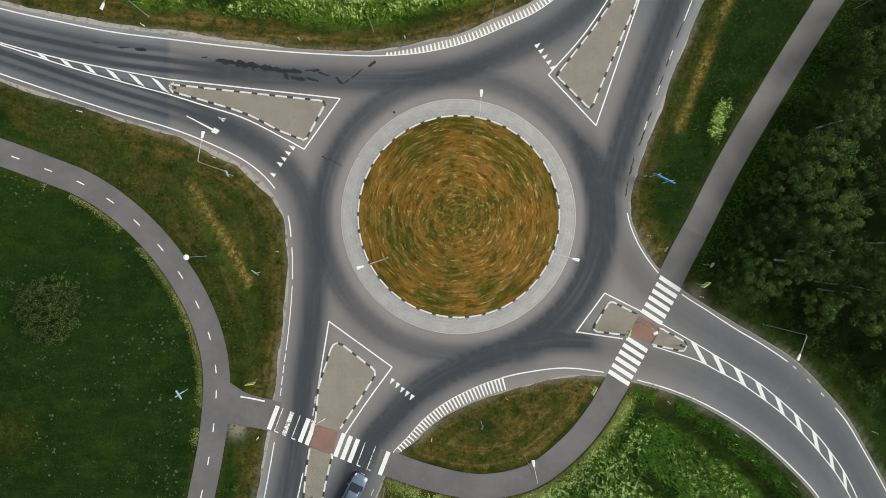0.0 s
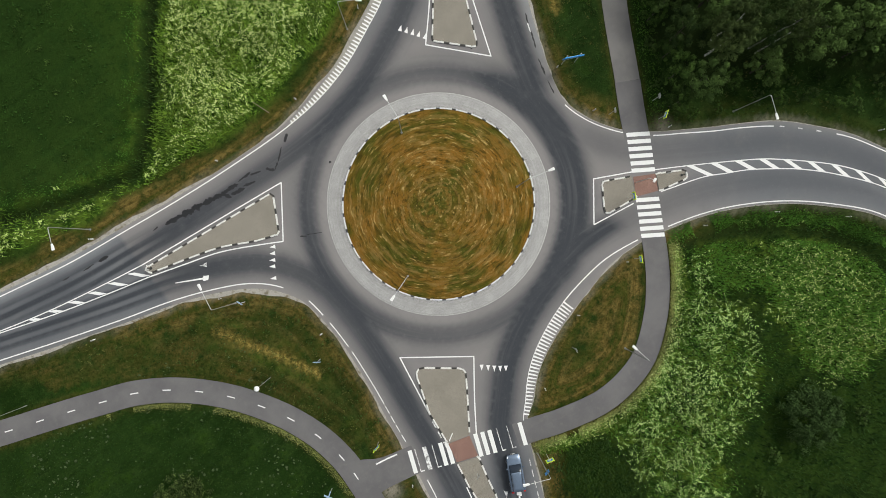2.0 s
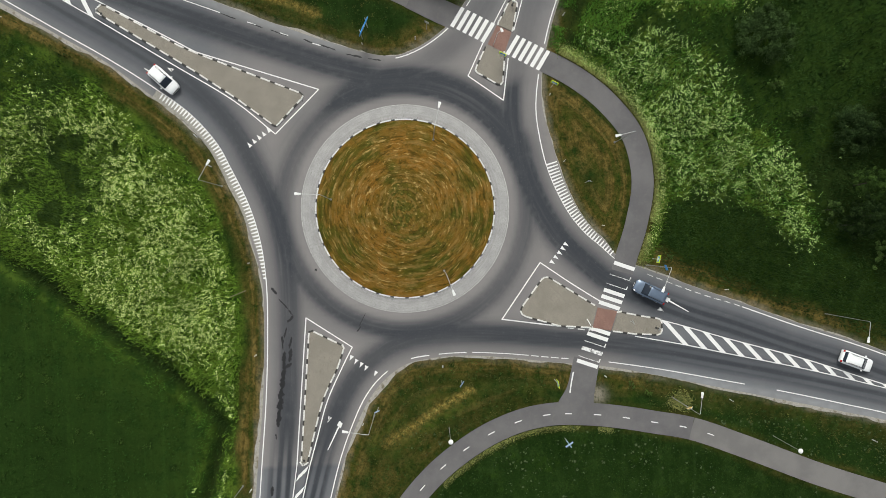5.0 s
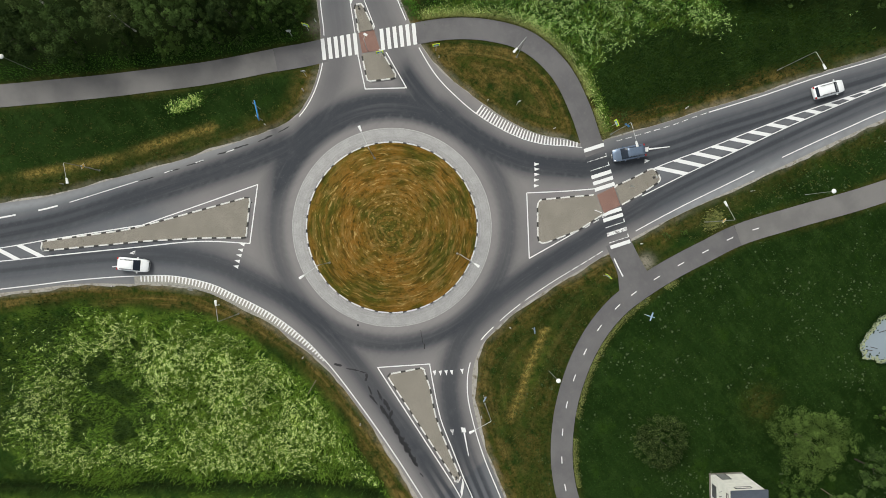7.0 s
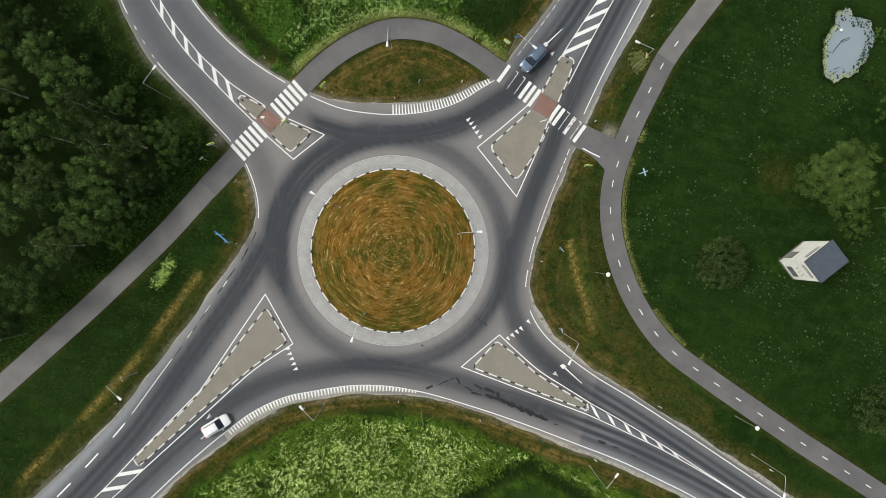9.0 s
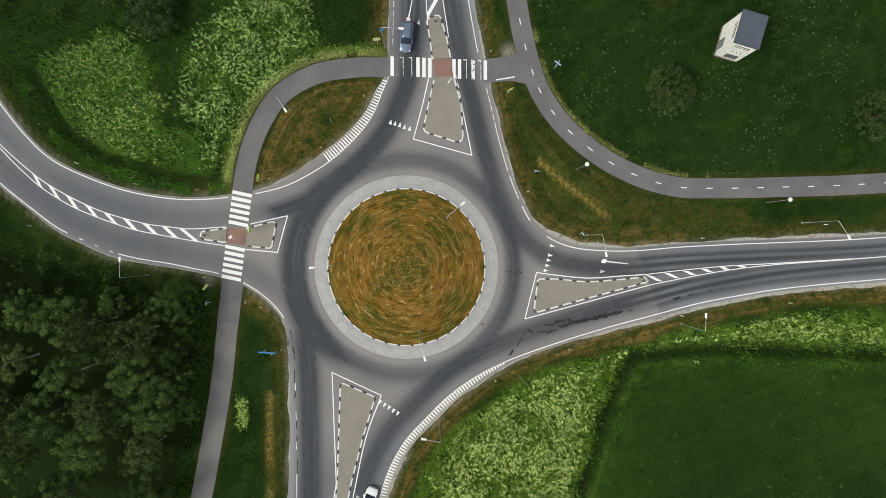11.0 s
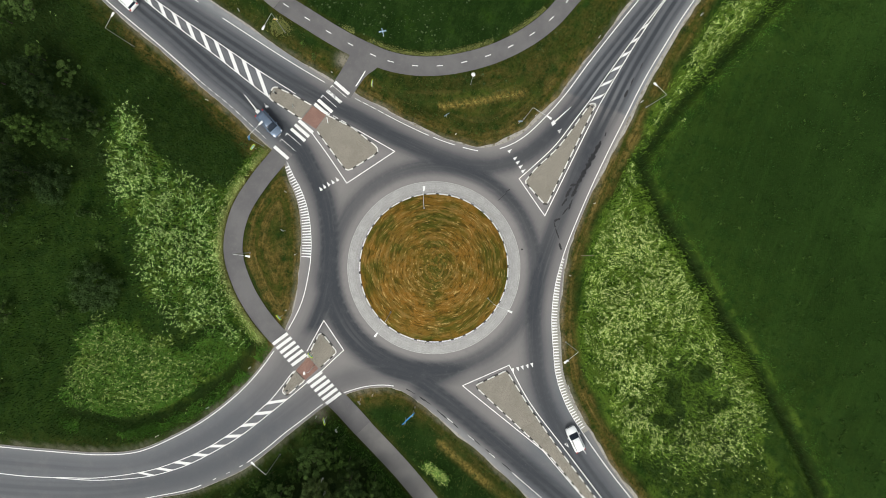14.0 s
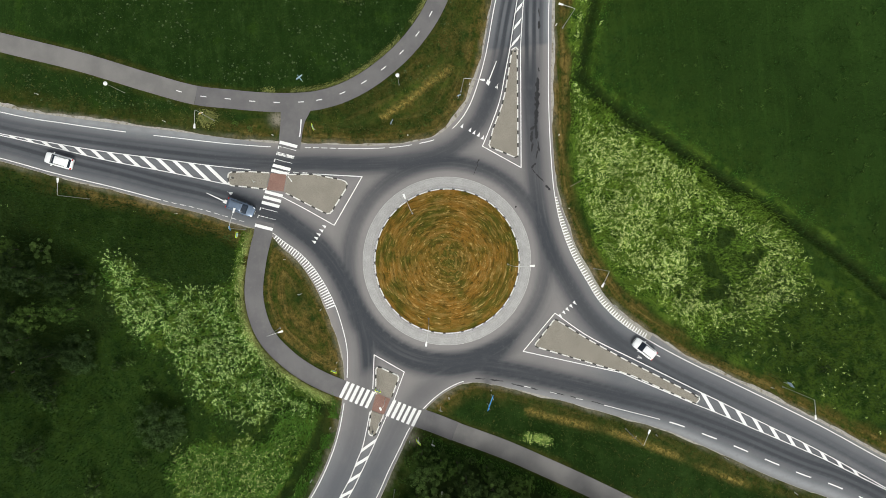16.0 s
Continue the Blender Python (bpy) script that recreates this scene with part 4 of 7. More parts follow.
    for tip in ((-12.6, 14.6), (-18.6, 6.2), (15.8, 9.4), (8.8, 15.6), (-15.2, -10.6), (-6.2, -16.6), (17.4, -7.6), (12.6, -13.2)):
        dust = np.maximum(dust, 0.42 * np.exp(-(np.hypot(*(p - np.array(tip)).T) / 2.4) ** 2))
    dust = np.maximum(dust, 0.25 * np.exp(-(((r - 13.8) / 0.5) ** 2)))
    pale = np.zeros(len(p))
    for k, reach in (("north_east", smooth(p[:, 1], 2, 12)), ("south_west", smooth(-p[:, 1], 24, 34)), ("north_west", smooth(-p[:, 0], 30, 36))):
        c = CORNERS[k][(np.abs(CORNERS[k][:, :2]) < 120).all(1)]
        pale = np.maximum(pale, reach * np.exp(-((far_from(p, shifted(c, c[:, 2] * 0.62)) / 0.62) ** 2)))
    give(me, "pale", pale * (0.6 + 0.4 * value_noise(p, 3.0, 35)))
    give(me, "dust", np.clip(dust * (1 - 0.6 * wear), 0, 1))
    return tagged(new("road", me), "grey asphalt roundabout and four arms, darkened by tyres", "road", "", "structure")


build_road()

for k, c in CORNERS.items():
    k_near = c[(np.abs(c[:, :2]) < 260).all(1)]
    k_even = at_length(k_near, np.arange(0, along(k_near)[-1], 0.8))
    e, w = (np.interp(np.arange(0, along(k_near)[-1], 0.8), along(k_near), k_near[:, i]) for i in (2, 3))
    rag = (value_noise(k_even, 1.3, 11) - 0.5) * 0.35 + (value_noise(k_even, 4.5, 12) - 0.5) * 0.5 - 0.16
    w = np.where((k_even[:, 0] > 24) & (k_even[:, 1] < -8), w * 0.3, w)
    ob = new(f"shoulder_{k}", ribbon("shoulder", k_even, e - 0.1, e + np.maximum(0.05, w * 0.75 + rag * (w > 0.15)), -0.012, M_GRAVEL, 0.25))
    tagged(ob, "pale gravel shoulder along the road", "gravel shoulder", "", "structure")


def lay(name, data, label, category, z=None):
    return tagged(new(name, data), label, category, "", "structure")


lay("path_south_west_old", ribbon("path", between(PATH_SW, (-30.1, -36.3), (-110, -255)), -1.48, 1.48, 0.008, M_PATH_OLD, 0.25), "paler worn asphalt cycle path", "path")
lay("path_south_west", ribbon("path", between(PATH_SW, (-400, 105), (-30.1, -36.3)), -1.48, 1.48, 0.008, M_PATH, 0.25), "smooth grey asphalt cycle path", "path")
lay("path_south_east", ribbon("path", PATH_SE, -1.45, 1.45, 0.008, M_PATH, 0.25), "smooth grey asphalt path round the grass", "path")
lay("path_link", ribbon("path", PATH_LINK, -1.75 - 1.2 * np.exp(-np.maximum(0, along(PATH_LINK) - 1.2) / 1.0), 1.7 + 0.4 * np.exp(-np.maximum(0, along(PATH_LINK) - 1.2) / 1.0), 0.012, M_PATH, 0.25), "short asphalt link to the crossing", "path")
lay("path_north_east_old", ribbon("path", between(PATH_NE, (27.35, -1.55), (250, 350)), -1.5, 1.5, 0.008, M_PATH_OLD, 0.25), "pale old asphalt path beside the woods", "path")
lay("path_north_east", ribbon("path", between(PATH_NE, (24.0, -7.6), (27.35, -1.55)), -1.55, 1.55, 0.012, M_PATH, 0.25), "newer dark asphalt path up to the crossing", "path")


# ---------------------------------------------------------------- road markings
def marking(name, label, category="road marking"):
    ob = thing(name, label, category)
    ob["kind"] = "structure"
    return ob


Z_PAINT = 0.010


def stroke(parent, p, width=0.135, mat=None, name="line", z=Z_PAINT):
    return part(name, ribbon(name, np.asarray(p, float), -width / 2, width / 2, z, mat or M_PAINT), None, parent)


def dashes(parent, p, dash, gap, width=0.16, mat=None, start=0.0, z=Z_PAINT):
    s, end = start, along(p)[-1]
    while s + dash < end:
        stroke(parent, at_length(p, np.linspace(s, s + dash, 4)), width, mat, "dash", z)
        s += dash + gap


def quad(parent, pts, mat=None, name="bar", z=Z_PAINT):
    area = sum(a[0] * b[1] - b[0] * a[1] for a, b in zip(pts, list(pts[1:]) + [pts[0]]))
    pts = pts if area > 0 else pts[::-1]
    return part(name, mesh_of(name, [(x, y, z) for x, y in pts], [tuple(range(len(pts)))], mat or M_PAINT), None, parent)


edges = marking("edge_line", "white painted edge lines, worn in places")
stroke(edges, between(NW, (-200, 65), (-8.6, 18.25)))
stroke(edges, between(NW, (-8.6, 18.25), (16.0, 30.8)), 0.09)
stroke(edges, between(NW, (16.0, 30.8), (150, 234)))
stroke(edges, between(NE, (19.3, 0.9), (23.2, -6.4)))
dashes(edges, between(NE, (90, 130), (29, 31.5)), 2.6, 3.0, 0.2)
stroke(edges, between(NE, (29, 31.5), (25.6, 22.6)), 0.10)
dashes(edges, between(NE, (24.4, 19.5), (20.2, 6.5)), 1.1, 3.2, 0.12, M_PAINT_WORN)
stroke(edges, between(NE, (25.7, -8.6), (38.2, -16.4)))
dashes(edges, between(NE, (39.0, -17.1), (43.9, -21.8)), 0.6, 1.7, 0.13, M_PAINT_WORN)
stroke(edges, between(NE, (44.0, -22), (90, -160)))
stroke(edges, between(SE, (80, -155), (20.6, -18.5)))
stroke(edges, between(SE, (16.7, -17.6), (5.0, -18.2)))
stroke(edges, between(SE, (5.0, -18.2), (-7.4, -26.7)), 0.08)
dashes(edges, between(SE, (-9.6, -31.0), (-14.2, -43)), 0.85, 0.5, 0.11, M_PAINT_WORN)
stroke(edges, between(SE, (-14.3, -43.4), (-60, -165)))
stroke(edges, between(SW, (-62, -150), (-25.4, -47.3)))
stroke(edges, between(SW, (-24.6, -43.6), (-20.9, -25.6)), 0.12)
dashes(edges, between(SW, (-20.1, -20.0), (-19.3, -14.4)), 0.95, 0.35, 0.10)
stroke(edges, between(SW, (-19.3, -14.4), (-18.75, -7.6)), 0.10)
dashes(edges, between(SW, (-18.7, -6.9), (-18.9, -2.4)), 3.6, 0.6, 0.11)
stroke(edges, between(SW, (-18.95, -2.2), (-19.3, 0.2)))
stroke(edges, between(SW, (-20.6, 2.9), (-200, 57)))
stroke(edges, curve([(-24.6, -20.25), (-23.2, -20.5), (-21.9, -20.8)]), 0.18, None, "line", 0.018)


def hatched(name, line, width, pitch, label):
    """A strip of cross bars outside an edge line, past the lorries' inner wheels."""
    ob = marking(name, label)
    n = int(along(line)[-1] / pitch)
    w = np.interp(np.arange(n) * pitch, along(line), np.broadcast_to(width, len(line)))
    p = at_length(line, np.arange(n) * pitch)
    side = lefts(p)
    run = np.c_[side[:, 1], -side[:, 0]] * pitch * 0.27
    for i in range(n):
        a, b = p[i] + side[i] * 0.02, p[i] + side[i] * max(0.25, w[i])
        taper = 0.55
        quad(ob, [a - run[i], a + run[i], b + run[i] * taper, b - run[i] * taper], None, "bar", Z_PAINT + 0.004)
    return ob


h_nw = between(NW, (-8.6, 18.25), (16.0, 30.8))
hatched("hatched_strip", h_nw, np.minimum(0.35 + along(h_nw) * 0.09, np.interp(along(h_nw), (0, 26, 36), (0.85, 0.85, 0.55))), 0.46, "white toothed hatching along the outer curb line")
part("bed", ribbon("bed", h_nw, 0.05, np.minimum(0.3 + along(h_nw) * 0.10, 1.15), 0.006, M_HATCH_BED), None, bpy.data.objects["hatched_strip"])
h_se = between(SE, (5.1, -18.15), (-7.2, -26.4))
hatched("hatched_strip", h_se, np.interp(along(h_se), (0, 9, 15.5), (1.45, 1.15, 0.6)), 0.44, "white barred strip between lane and lens of grass")


def splitter(name, loop, fars, bars, lean, label, reach=1.0, half=0.42):
    """The line round a splitter island and the barred wedge that leads to it."""
    ob = marking(name, label)
    stroke(ob, loop, 0.145)
    a, b = (np.asarray(f, float) for f in fars)
    for line in (a, b):
        stroke(ob, line, 0.125)
    for s in bars:
        p0 = at_length(a, [s])[0]
        wide = far_from(p0[None], b)[0]
        if wide < 0.25 or s + lean * wide < 0:
            continue
        p1 = at_length(b, [s + lean * wide])[0]
        p0, p1 = p0 * reach + p1 * (1 - reach), p1 * reach + p0 * (1 - reach)
        d = (at_length(a, [s + 0.5])[0] - p0)
        d = d / np.hypot(*d) * half
        quad(ob, [p0 - d, p0 + d, p1 + d, p1 - d], None, "bar", Z_PAINT + 0.003)
    return ob


def angular(*pts):
    """Straight runs through the points, finely divided so that corners stay sharp."""
    out = []
    for a, b in zip(pts, pts[1:]):
        a, b = np.array(a, float), np.array(b, float)
        d = (b - a) / np.hypot(*(b - a))
        out += [a, a + 0.02 * d] + [a + (b - a) * s for s in (0.33, 0.66)] + [b - 0.02 * d]
    return np.array(out + [np.array(pts[-1], float)])


w_low = curve([(-17.5, 7.65), (-19.9, 8.95), (-24.3, 11.1), (-28.6, 12.45), (-32.5, 13.65)])
splitter("splitter_marking", np.vstack([angular((-32.4, 15.3), (-13.5, 13.4), (-17.5, 7.65)), w_low[1:]]),
         (curve([(-32.4, 15.3), (-36.65, 16.0), (-44.1, 17.4), (-51, 19.15), (-62, 22.5)]), curve([(-32.5, 13.65), (-38, 15.05), (-44.1, 16.75), (-51, 18.95), (-62, 22.4)])),
         [1.98 + 2.5 * i for i in range(6)], -1.3, "white lines and bars round the western splitter island", 0.86, 0.46)
n_low = curve([(10.1, 16.35), (14.3, 21.2), (19.3, 28.9), (25.6, 38.75)])
splitter("splitter_marking", np.vstack([angular((27.5, 37.9), (22.0, 28.1), (20.8, 26.0), (15.6, 10.65), (10.1, 16.35)), n_low[1:]]),
         (curve([(27.5, 37.9), (28.6, 40.0), (30.2, 42.9), (31.65, 45.4), (38, 56.6), (44.9, 67.5)]), curve([(25.6, 38.75), (27.1, 41.2), (28.64, 43.6), (31.4, 47.9), (37.2, 57), (44.7, 67.6)])), [2.6 + 2.9 * i for i in range(10)], -1.35,
         "white lines and bars round the northern splitter island")
s_low = curve([(-7.55, -16.95), (-10.6, -21.2), (-13.0, -24.8)])
ob = splitter("splitter_marking", np.vstack([angular((-15.95, -19.5), (-14.7, -11.75), (-7.55, -16.95)), s_low[1:]]),
              (curve([(-17.6, -29.0), (-19.05, -35.8), (-20.5, -41.7), (-22.85, -51.5), (-25.55, -61.2), (-28.4, -70.9)]), curve([(-15.0, -29.4), (-15.7, -32.7), (-18.5, -41.5), (-21.5, -51.3), (-25.05, -61.2), (-28.3, -70.9)])),
              [6.85 + 2.53 * i for i in range(14)], -1.4, "white lines and bars round the southern splitter island")
dashes(ob, curve([(-16.15, -20.2), (-16.7, -24.0)]), 0.9, 0.5, 0.15, M_PAINT_WORN)
stroke(ob, curve([(-14.35, -26.9), (-15.1, -29.4)]), 0.16)
ob = splitter("splitter_marking", angular((21.2, -10.7), (16.75, -8.5), (13.5, -12.95), (18.9, -13.75)),
              (curve([(23.4, -12.05), (27.1, -14.15), (31.7, -16.9), (34.7, -18.8), (36.7, -20.35), (39.3, -22.6), (41.55, -24.75), (43.35, -26.9), (45.4, -29.9), (48.6, -37), (50.4, -43)]),
               curve([(22.4, -14.6), (27.8, -16.35), (30.1, -17.55), (32.5, -18.8), (35, -20.5), (37.35, -22.25), (39.7, -24.4), (41.65, -26.5), (43.5, -28.7), (44.9, -30.7), (48.3, -37.2), (50.3, -43)])), [4.2 + 2.97 * i for i in range(9)], 1.22,
              "white lines and bars round the eastern splitter island")

mids = marking("centre_line", "white centre lines of the arms going off")
stroke(mids, curve([(-62, 22.45), (-100, 33.8), (-200, 62)]))
stroke(mids, curve([(44.8, 67.5), (93.8, 140.6), (151, 226)]))
stroke(mids, curve([(-28.35, -70.9), (-61.4, -159)]))
stroke(mids, curve([(50.35, -43), (51.6, -47), (54, -56.5), (71, -111)]))


def zebra(name, a, b, along_road, places, label, worn=(), outlined=()):
    ob = marking(name, label, "zebra crossing")
    a, b = np.array(a), np.array(b)
    u = (b - a) / np.hypot(*(b - a))
    v = np.array(along_road) / np.hypot(*along_road) * 1.42
    for i, s in enumerate(places):
        c = a + u * s
        h = u * 0.25
        if i in outlined:
            quad(ob, [c - h - v, c - h * 0.6 - v, c - h * 0.6 + v, c - h + v], M_PAINT_WORN, "stripe", Z_PAINT + 0.006)
            quad(ob, [c - h + v * 0.9, c + h + v * 0.9, c + h + v, c - h + v], M_PAINT_WORN, "stripe", Z_PAINT + 0.009)
        else:
            quad(ob, [c - h - v, c + h - v, c + h + v, c - h + v], M_PAINT_WORN if i in worn else None, "stripe", Z_PAINT + 0.006)
    return ob


zebra("zebra_crossing", (24.3, -7.4), (18.5, -18.2), (2.5, -1.6), [0.87 * i for i in range(6)] + [7.95 + 0.87 * i for i in range(6)], "white zebra stripes over the eastern arm")
zebra("zebra_crossing", (-20.95, -22.65), (-8.35, -27.95), (-0.35, -0.93), [0.03, 0.87, 1.81, 2.98, 3.79, 4.60, 8.12, 8.98, 9.85, 10.95, 12.2, 13.6],
      "partly worn zebra stripes over the southern arm", (2,), (1, 3, 9, 10))


def teeth(name, pts, towards, label):
    ob = marking(name, label)
    v = np.array(towards, float)
    v = v / np.hypot(*v)
    for p in pts:
        p = np.array(p)
        s = np.array((-v[1], v[0])) * 0.24
        quad(ob, [p - s, p + s, p + v * 0.72], None, "tooth", Z_PAINT + 0.006)
    return ob


teeth("give_way_teeth", [(10.4, 17.0), (9.95, 17.65), (9.5, 18.25), (9.05, 18.9), (8.6, 19.5)], (0.75, 0.6), "white give-way triangles at the northern entry")
teeth("give_way_teeth", [(-18.6, 7.7), (-19.1, 7.1), (-19.55, 6.45), (-20.0, 5.85), (-20.75, 4.65)], (-0.85, 0.5), "white give-way triangles at the western entry")
teeth("give_way_teeth", [(-7.4, -18.3), (-6.8, -18.8), (-6.25, -19.3), (-5.7, -19.75), (-5.15, -20.15)], (-0.55, -0.8), "white give-way triangles at the southern entry")


def arrow(tail, tip, side, label):
    """A lane arrow, its side head half rubbed off."""
    ob = marking("lane_arrow", label)
    tail, tip = np.array(tail), np.array(tip)
    d = (tip - tail) / np.hypot(*(tip - tail))
    n = np.array((-d[1], d[0])) * side
    quad(ob, [tail - n * 0.03, tail + n * 0.07, tip - d * 0.9 + n * 0.11, tip - d * 0.9 - n * 0.10], None, "shaft", Z_PAINT + 0.006)
    quad(ob, [tip - d * 0.95 - n * 0.30, tip - d * 0.8 + n * 0.32, tip - d * 0.12 + n * 0.26, tip - d * 0.3 - n * 0.26], None, "head", Z_PAINT + 0.009)
    c = tip + n * 1.55 - d * 0.5
    quad(ob, [c - d * 0.5, c + d * 0.4 + n * 0.28, c + d * 0.3 - n * 0.25], M_PAINT_WORN, "head", Z_PAINT + 0.009)
    return ob


arrow((-30.6, 11.25), (-26.9, 9.35), 1, "worn white lane arrow on the western arm")
arrow((-14.7, -36.2), (-12.7, -32.9), 1, "worn white lane arrow on the southern arm")
arrow((18.9, 32.5), (17.1, 29.6), 1, "nearly rubbed off white lane arrow")

path_dashes = marking("path_centre_dash", "short white dashes down the cycle path")
for ends in ((-110, 26.4), (-27.3, -17.9)), ((-27.3, -19.7), (-31.9, -41.2)):
    run = between(PATH_SW, *ends)
    dashes(path_dashes, run if ends[1][1] < -20 else run[::-1], 0.95, 2.85, 0.13, None, 0.1, 0.016)


def blotches(name, spots, label, seed, slim=0.9):
    """Tar poured over cracks: ragged flat patches."""
    ob = marking(name, label, "tar patch")
    rng = random.Random(seed)
    for k, (x, y, l, w, turn) in enumerate(spots):
        c, s = math.cos(radians(turn)), math.sin(radians(turn))
        up, dn, hi, lo = [], [], 0.3 * w, 0.3 * w
        n = max(7, int(l / 0.14))
        for i in range(n + 1):
            u = -l / 2 + l * i / n
            hi = 0.55 * hi + 0.45 * w * slim / 2 * (0.1 + 2.1 * rng.random() ** 1.5)
            lo = 0.55 * lo + 0.45 * w * slim / 2 * (0.1 + 2.1 * rng.random() ** 1.5)
            taper = min(1, 0.2 + 3 * (1 - abs(2 * i / n - 1)))
            up.append((x + c * u - s * hi * taper, y + s * u + c * hi * taper))
            dn.append((x + c * u + s * lo * taper, y + s * u - c * lo * taper))
        m = len(up)
        verts = [(a, b, 0.004 + 0.0012 * (k % 5)) for a, b in dn + up]
        part("patch", mesh_of("patch", verts, [(i, i + 1, m + i + 1, m + i) for i in range(m - 1)], M_TAR), None, ob)
    return ob


blotches("tar_patch", [(-28.6, 17.8, 0.7, 0.22, 0), (-26.2, 17.35, 2.4, 0.5, -8), (-23.8, 17.0, 3.0, 0.7, -6), (-21.2, 16.6, 2.6, 0.7, -8), (-19.0, 16.35, 2.6, 0.6, -3), (-16.6, 16.5, 1.8, 0.25, 2),
                       (-19.6, 15.9, 1.2, 0.35, -50), (-18.2, 15.6, 1.8, 0.45, -12), (-16.6, 15.5, 1.6, 0.4, -14), (-15.3, 16.1, 1.4, 0.25, -15), (-13.6, 15.4, 1.1, 0.3, -45), (-12.8, 15.3, 0.9, 0.22, 40),
                       (-11.6, 16.2, 1.8, 0.22, 42), (-9.9, 17.3, 1.1, 0.34, 38), (-37.6, 18.8, 1.5, 0.2, -3), (-35.6, 18.6, 1.3, 0.35, -8), (-40.5, 19.3, 1.0, 0.15, -5)], "black tar poured over cracks in the asphalt", 3)
blotches("tar_patch", [(19.2, 3.4, 1.7, 0.2, 80), (19.75, 6.0, 2.2, 0.3, 76), (20.9, 9.3, 2.2, 0.26, 70), (21.7, 11.6, 1.6, 0.3, 68), (22.9, 15.4, 2.4, 0.2, 68), (23.9, 18.2, 1.8, 0.22, 68), (25.2, 21.7, 2.2, 0.18, 68)],
         "ragged black tar along the frayed road edge", 5, 0.6)
blotches("tar_patch", [(-15.2, 6.7, 0.8, 0.28, -30), (-14.0, 6.2, 1.9, 0.12, -28), (-7.4, 11.9, 0.3, 0.28, 0), (14.3, 12.8, 0.4, 0.14, 20)], "small black repairs in the ring road", 7)


# ---------------------------------------------------------------- kerbs and islands
def kerb_stone(name, length, width, top, mat):
    bm = bmesh.new()
    box(bm, -length / 2, length / 2, -width / 2, width / 2, -0.12, top, 0.02)
    me = bpy.data.meshes.new(name)
    bm.to_mesh(me)
    bm.free()
    me.materials.append(mat)
    return me


# where the islands meet the level refuges there is no kerb
LEVEL_EDGES = [((-16.1, -23.5), (-13.75, -24.1)), ((-16.6, -26.1), (-14.5, -26.8)), ((20.5, -11.3), (19.7, -13.1)), ((23.1, -12.7), (22.35, -14.2))]


def kerb_ring(parent, outline, height, pitch=1.0, white_share=0.5, width=0.2):
    """Kerb stones end to end round an outline, by turns painted white and black."""
    loop = np.vstack([outline, outline[:1]])
    total = along(loop)[-1]
    n = max(6, int(round(total / (pitch / 2) / 2)) * 2)
    step = total / n
    pale, dark = (kerb_stone("kerb_stone", step * 0.985, width, height, mm) for mm in (M_KERB_WHITE, M_KERB_BLACK))
    mids_ = (np.arange(n) + 0.5) * step
    p = at_length(loop, mids_)
    a, b = at_length(loop, np.maximum(mids_ - step / 2, 0)), at_length(loop, np.minimum(mids_ + step / 2, total))
    flush = np.minimum.reduce([far_from(p, np.linspace(e, f, 9)) for e, f in LEVEL_EDGES])
    for i in range(n):
        d = b[i] - a[i]
        if flush[i] < 0.3:
            continue
        st = part("kerb_stone", dark if i % (4 if white_share > 0.7 else 3) == 2 else pale, None, parent)
        st.matrix_basis = pose(p[i][0], p[i][1], 0, 0, 0, math.degrees(math.atan2(d[1], d[0])))


def island(name, corners, label, radius=0.7, mat=None):
    """A raised paved island with its painted kerb."""
    ob = tagged(thing(name, label, "traffic island"), kind="structure")
    out = rounded(corners, radius)
    part("paving", slab("paving", out, -0.1, 0.10, mat or M_PAVING), None, ob)
    kerb_ring(ob, out, 0.135, 1.3, 0.66)
    return ob


def bowed(a, b, via):
    return [tuple(q) for q in curve([a, *via, b], 1.2)[1:-1]]


island("traffic_island", [(-32.4, 14.75), (-15.0, 13.05), (-17.35, 8.65)] + bowed((-17.35, 8.65), (-31.9, 13.85), [(-19.9, 9.55), (-23.7, 11.45), (-27.5, 12.65)]) + [(-32.2, 13.95)],
       "beige paved splitter island with black and white curb", 0.5)
island("traffic_island", [(26.2, 38.3), (18.7, 26.7), (14.7, 21.0), (11.0, 16.25), (14.95, 12.4), (20.4, 25.4), (21.6, 28.0), (27.15, 37.5)], "long beige paved splitter island with black and white curb", 0.5)
island("traffic_island", [(-14.1, -13.7), (-9.2, -17.5), (-11.2, -20.6), (-13.55, -24.15, 0.12), (-16.25, -23.4, 0.12), (-15.85, -19.2)], "beige paved splitter island beside the red refuge", 1.0)
island("traffic_island", [(-16.8, -26.0, 0.12), (-14.3, -26.9, 0.12), (-15.05, -30.2), (-15.5, -32.55), (-17.55, -32.55), (-17.3, -29)], "narrow beige paved island end with rounded tip", 0.7)
island("traffic_island", [(17.35, -9.35), (20.65, -11.0, 0.12), (19.55, -13.35, 0.12), (15.2, -12.85)], "small triangular paved island beside the zebra stripes", 0.6)
island("traffic_island", [(23.2, -12.5, 0.12), (26.35, -14.25), (26.0, -15.2), (22.25, -14.4, 0.12)], "small paved island tip with curb", 0.5)
lay("refuge_south", slab("refuge", [(-16.25, -23.5), (-16.75, -25.9), (-14.25, -26.8), (-13.65, -24.25)], -0.1, 0.03, M_RED), "red paved refuge between the crossings", "refuge")
lay("refuge_east", slab("refuge", [(20.75, -11.15), (19.6, -13.3), (22.2, -14.3), (23.15, -12.45)], -0.1, 0.03, M_RED), "red paved refuge on the eastern arm", "refuge")


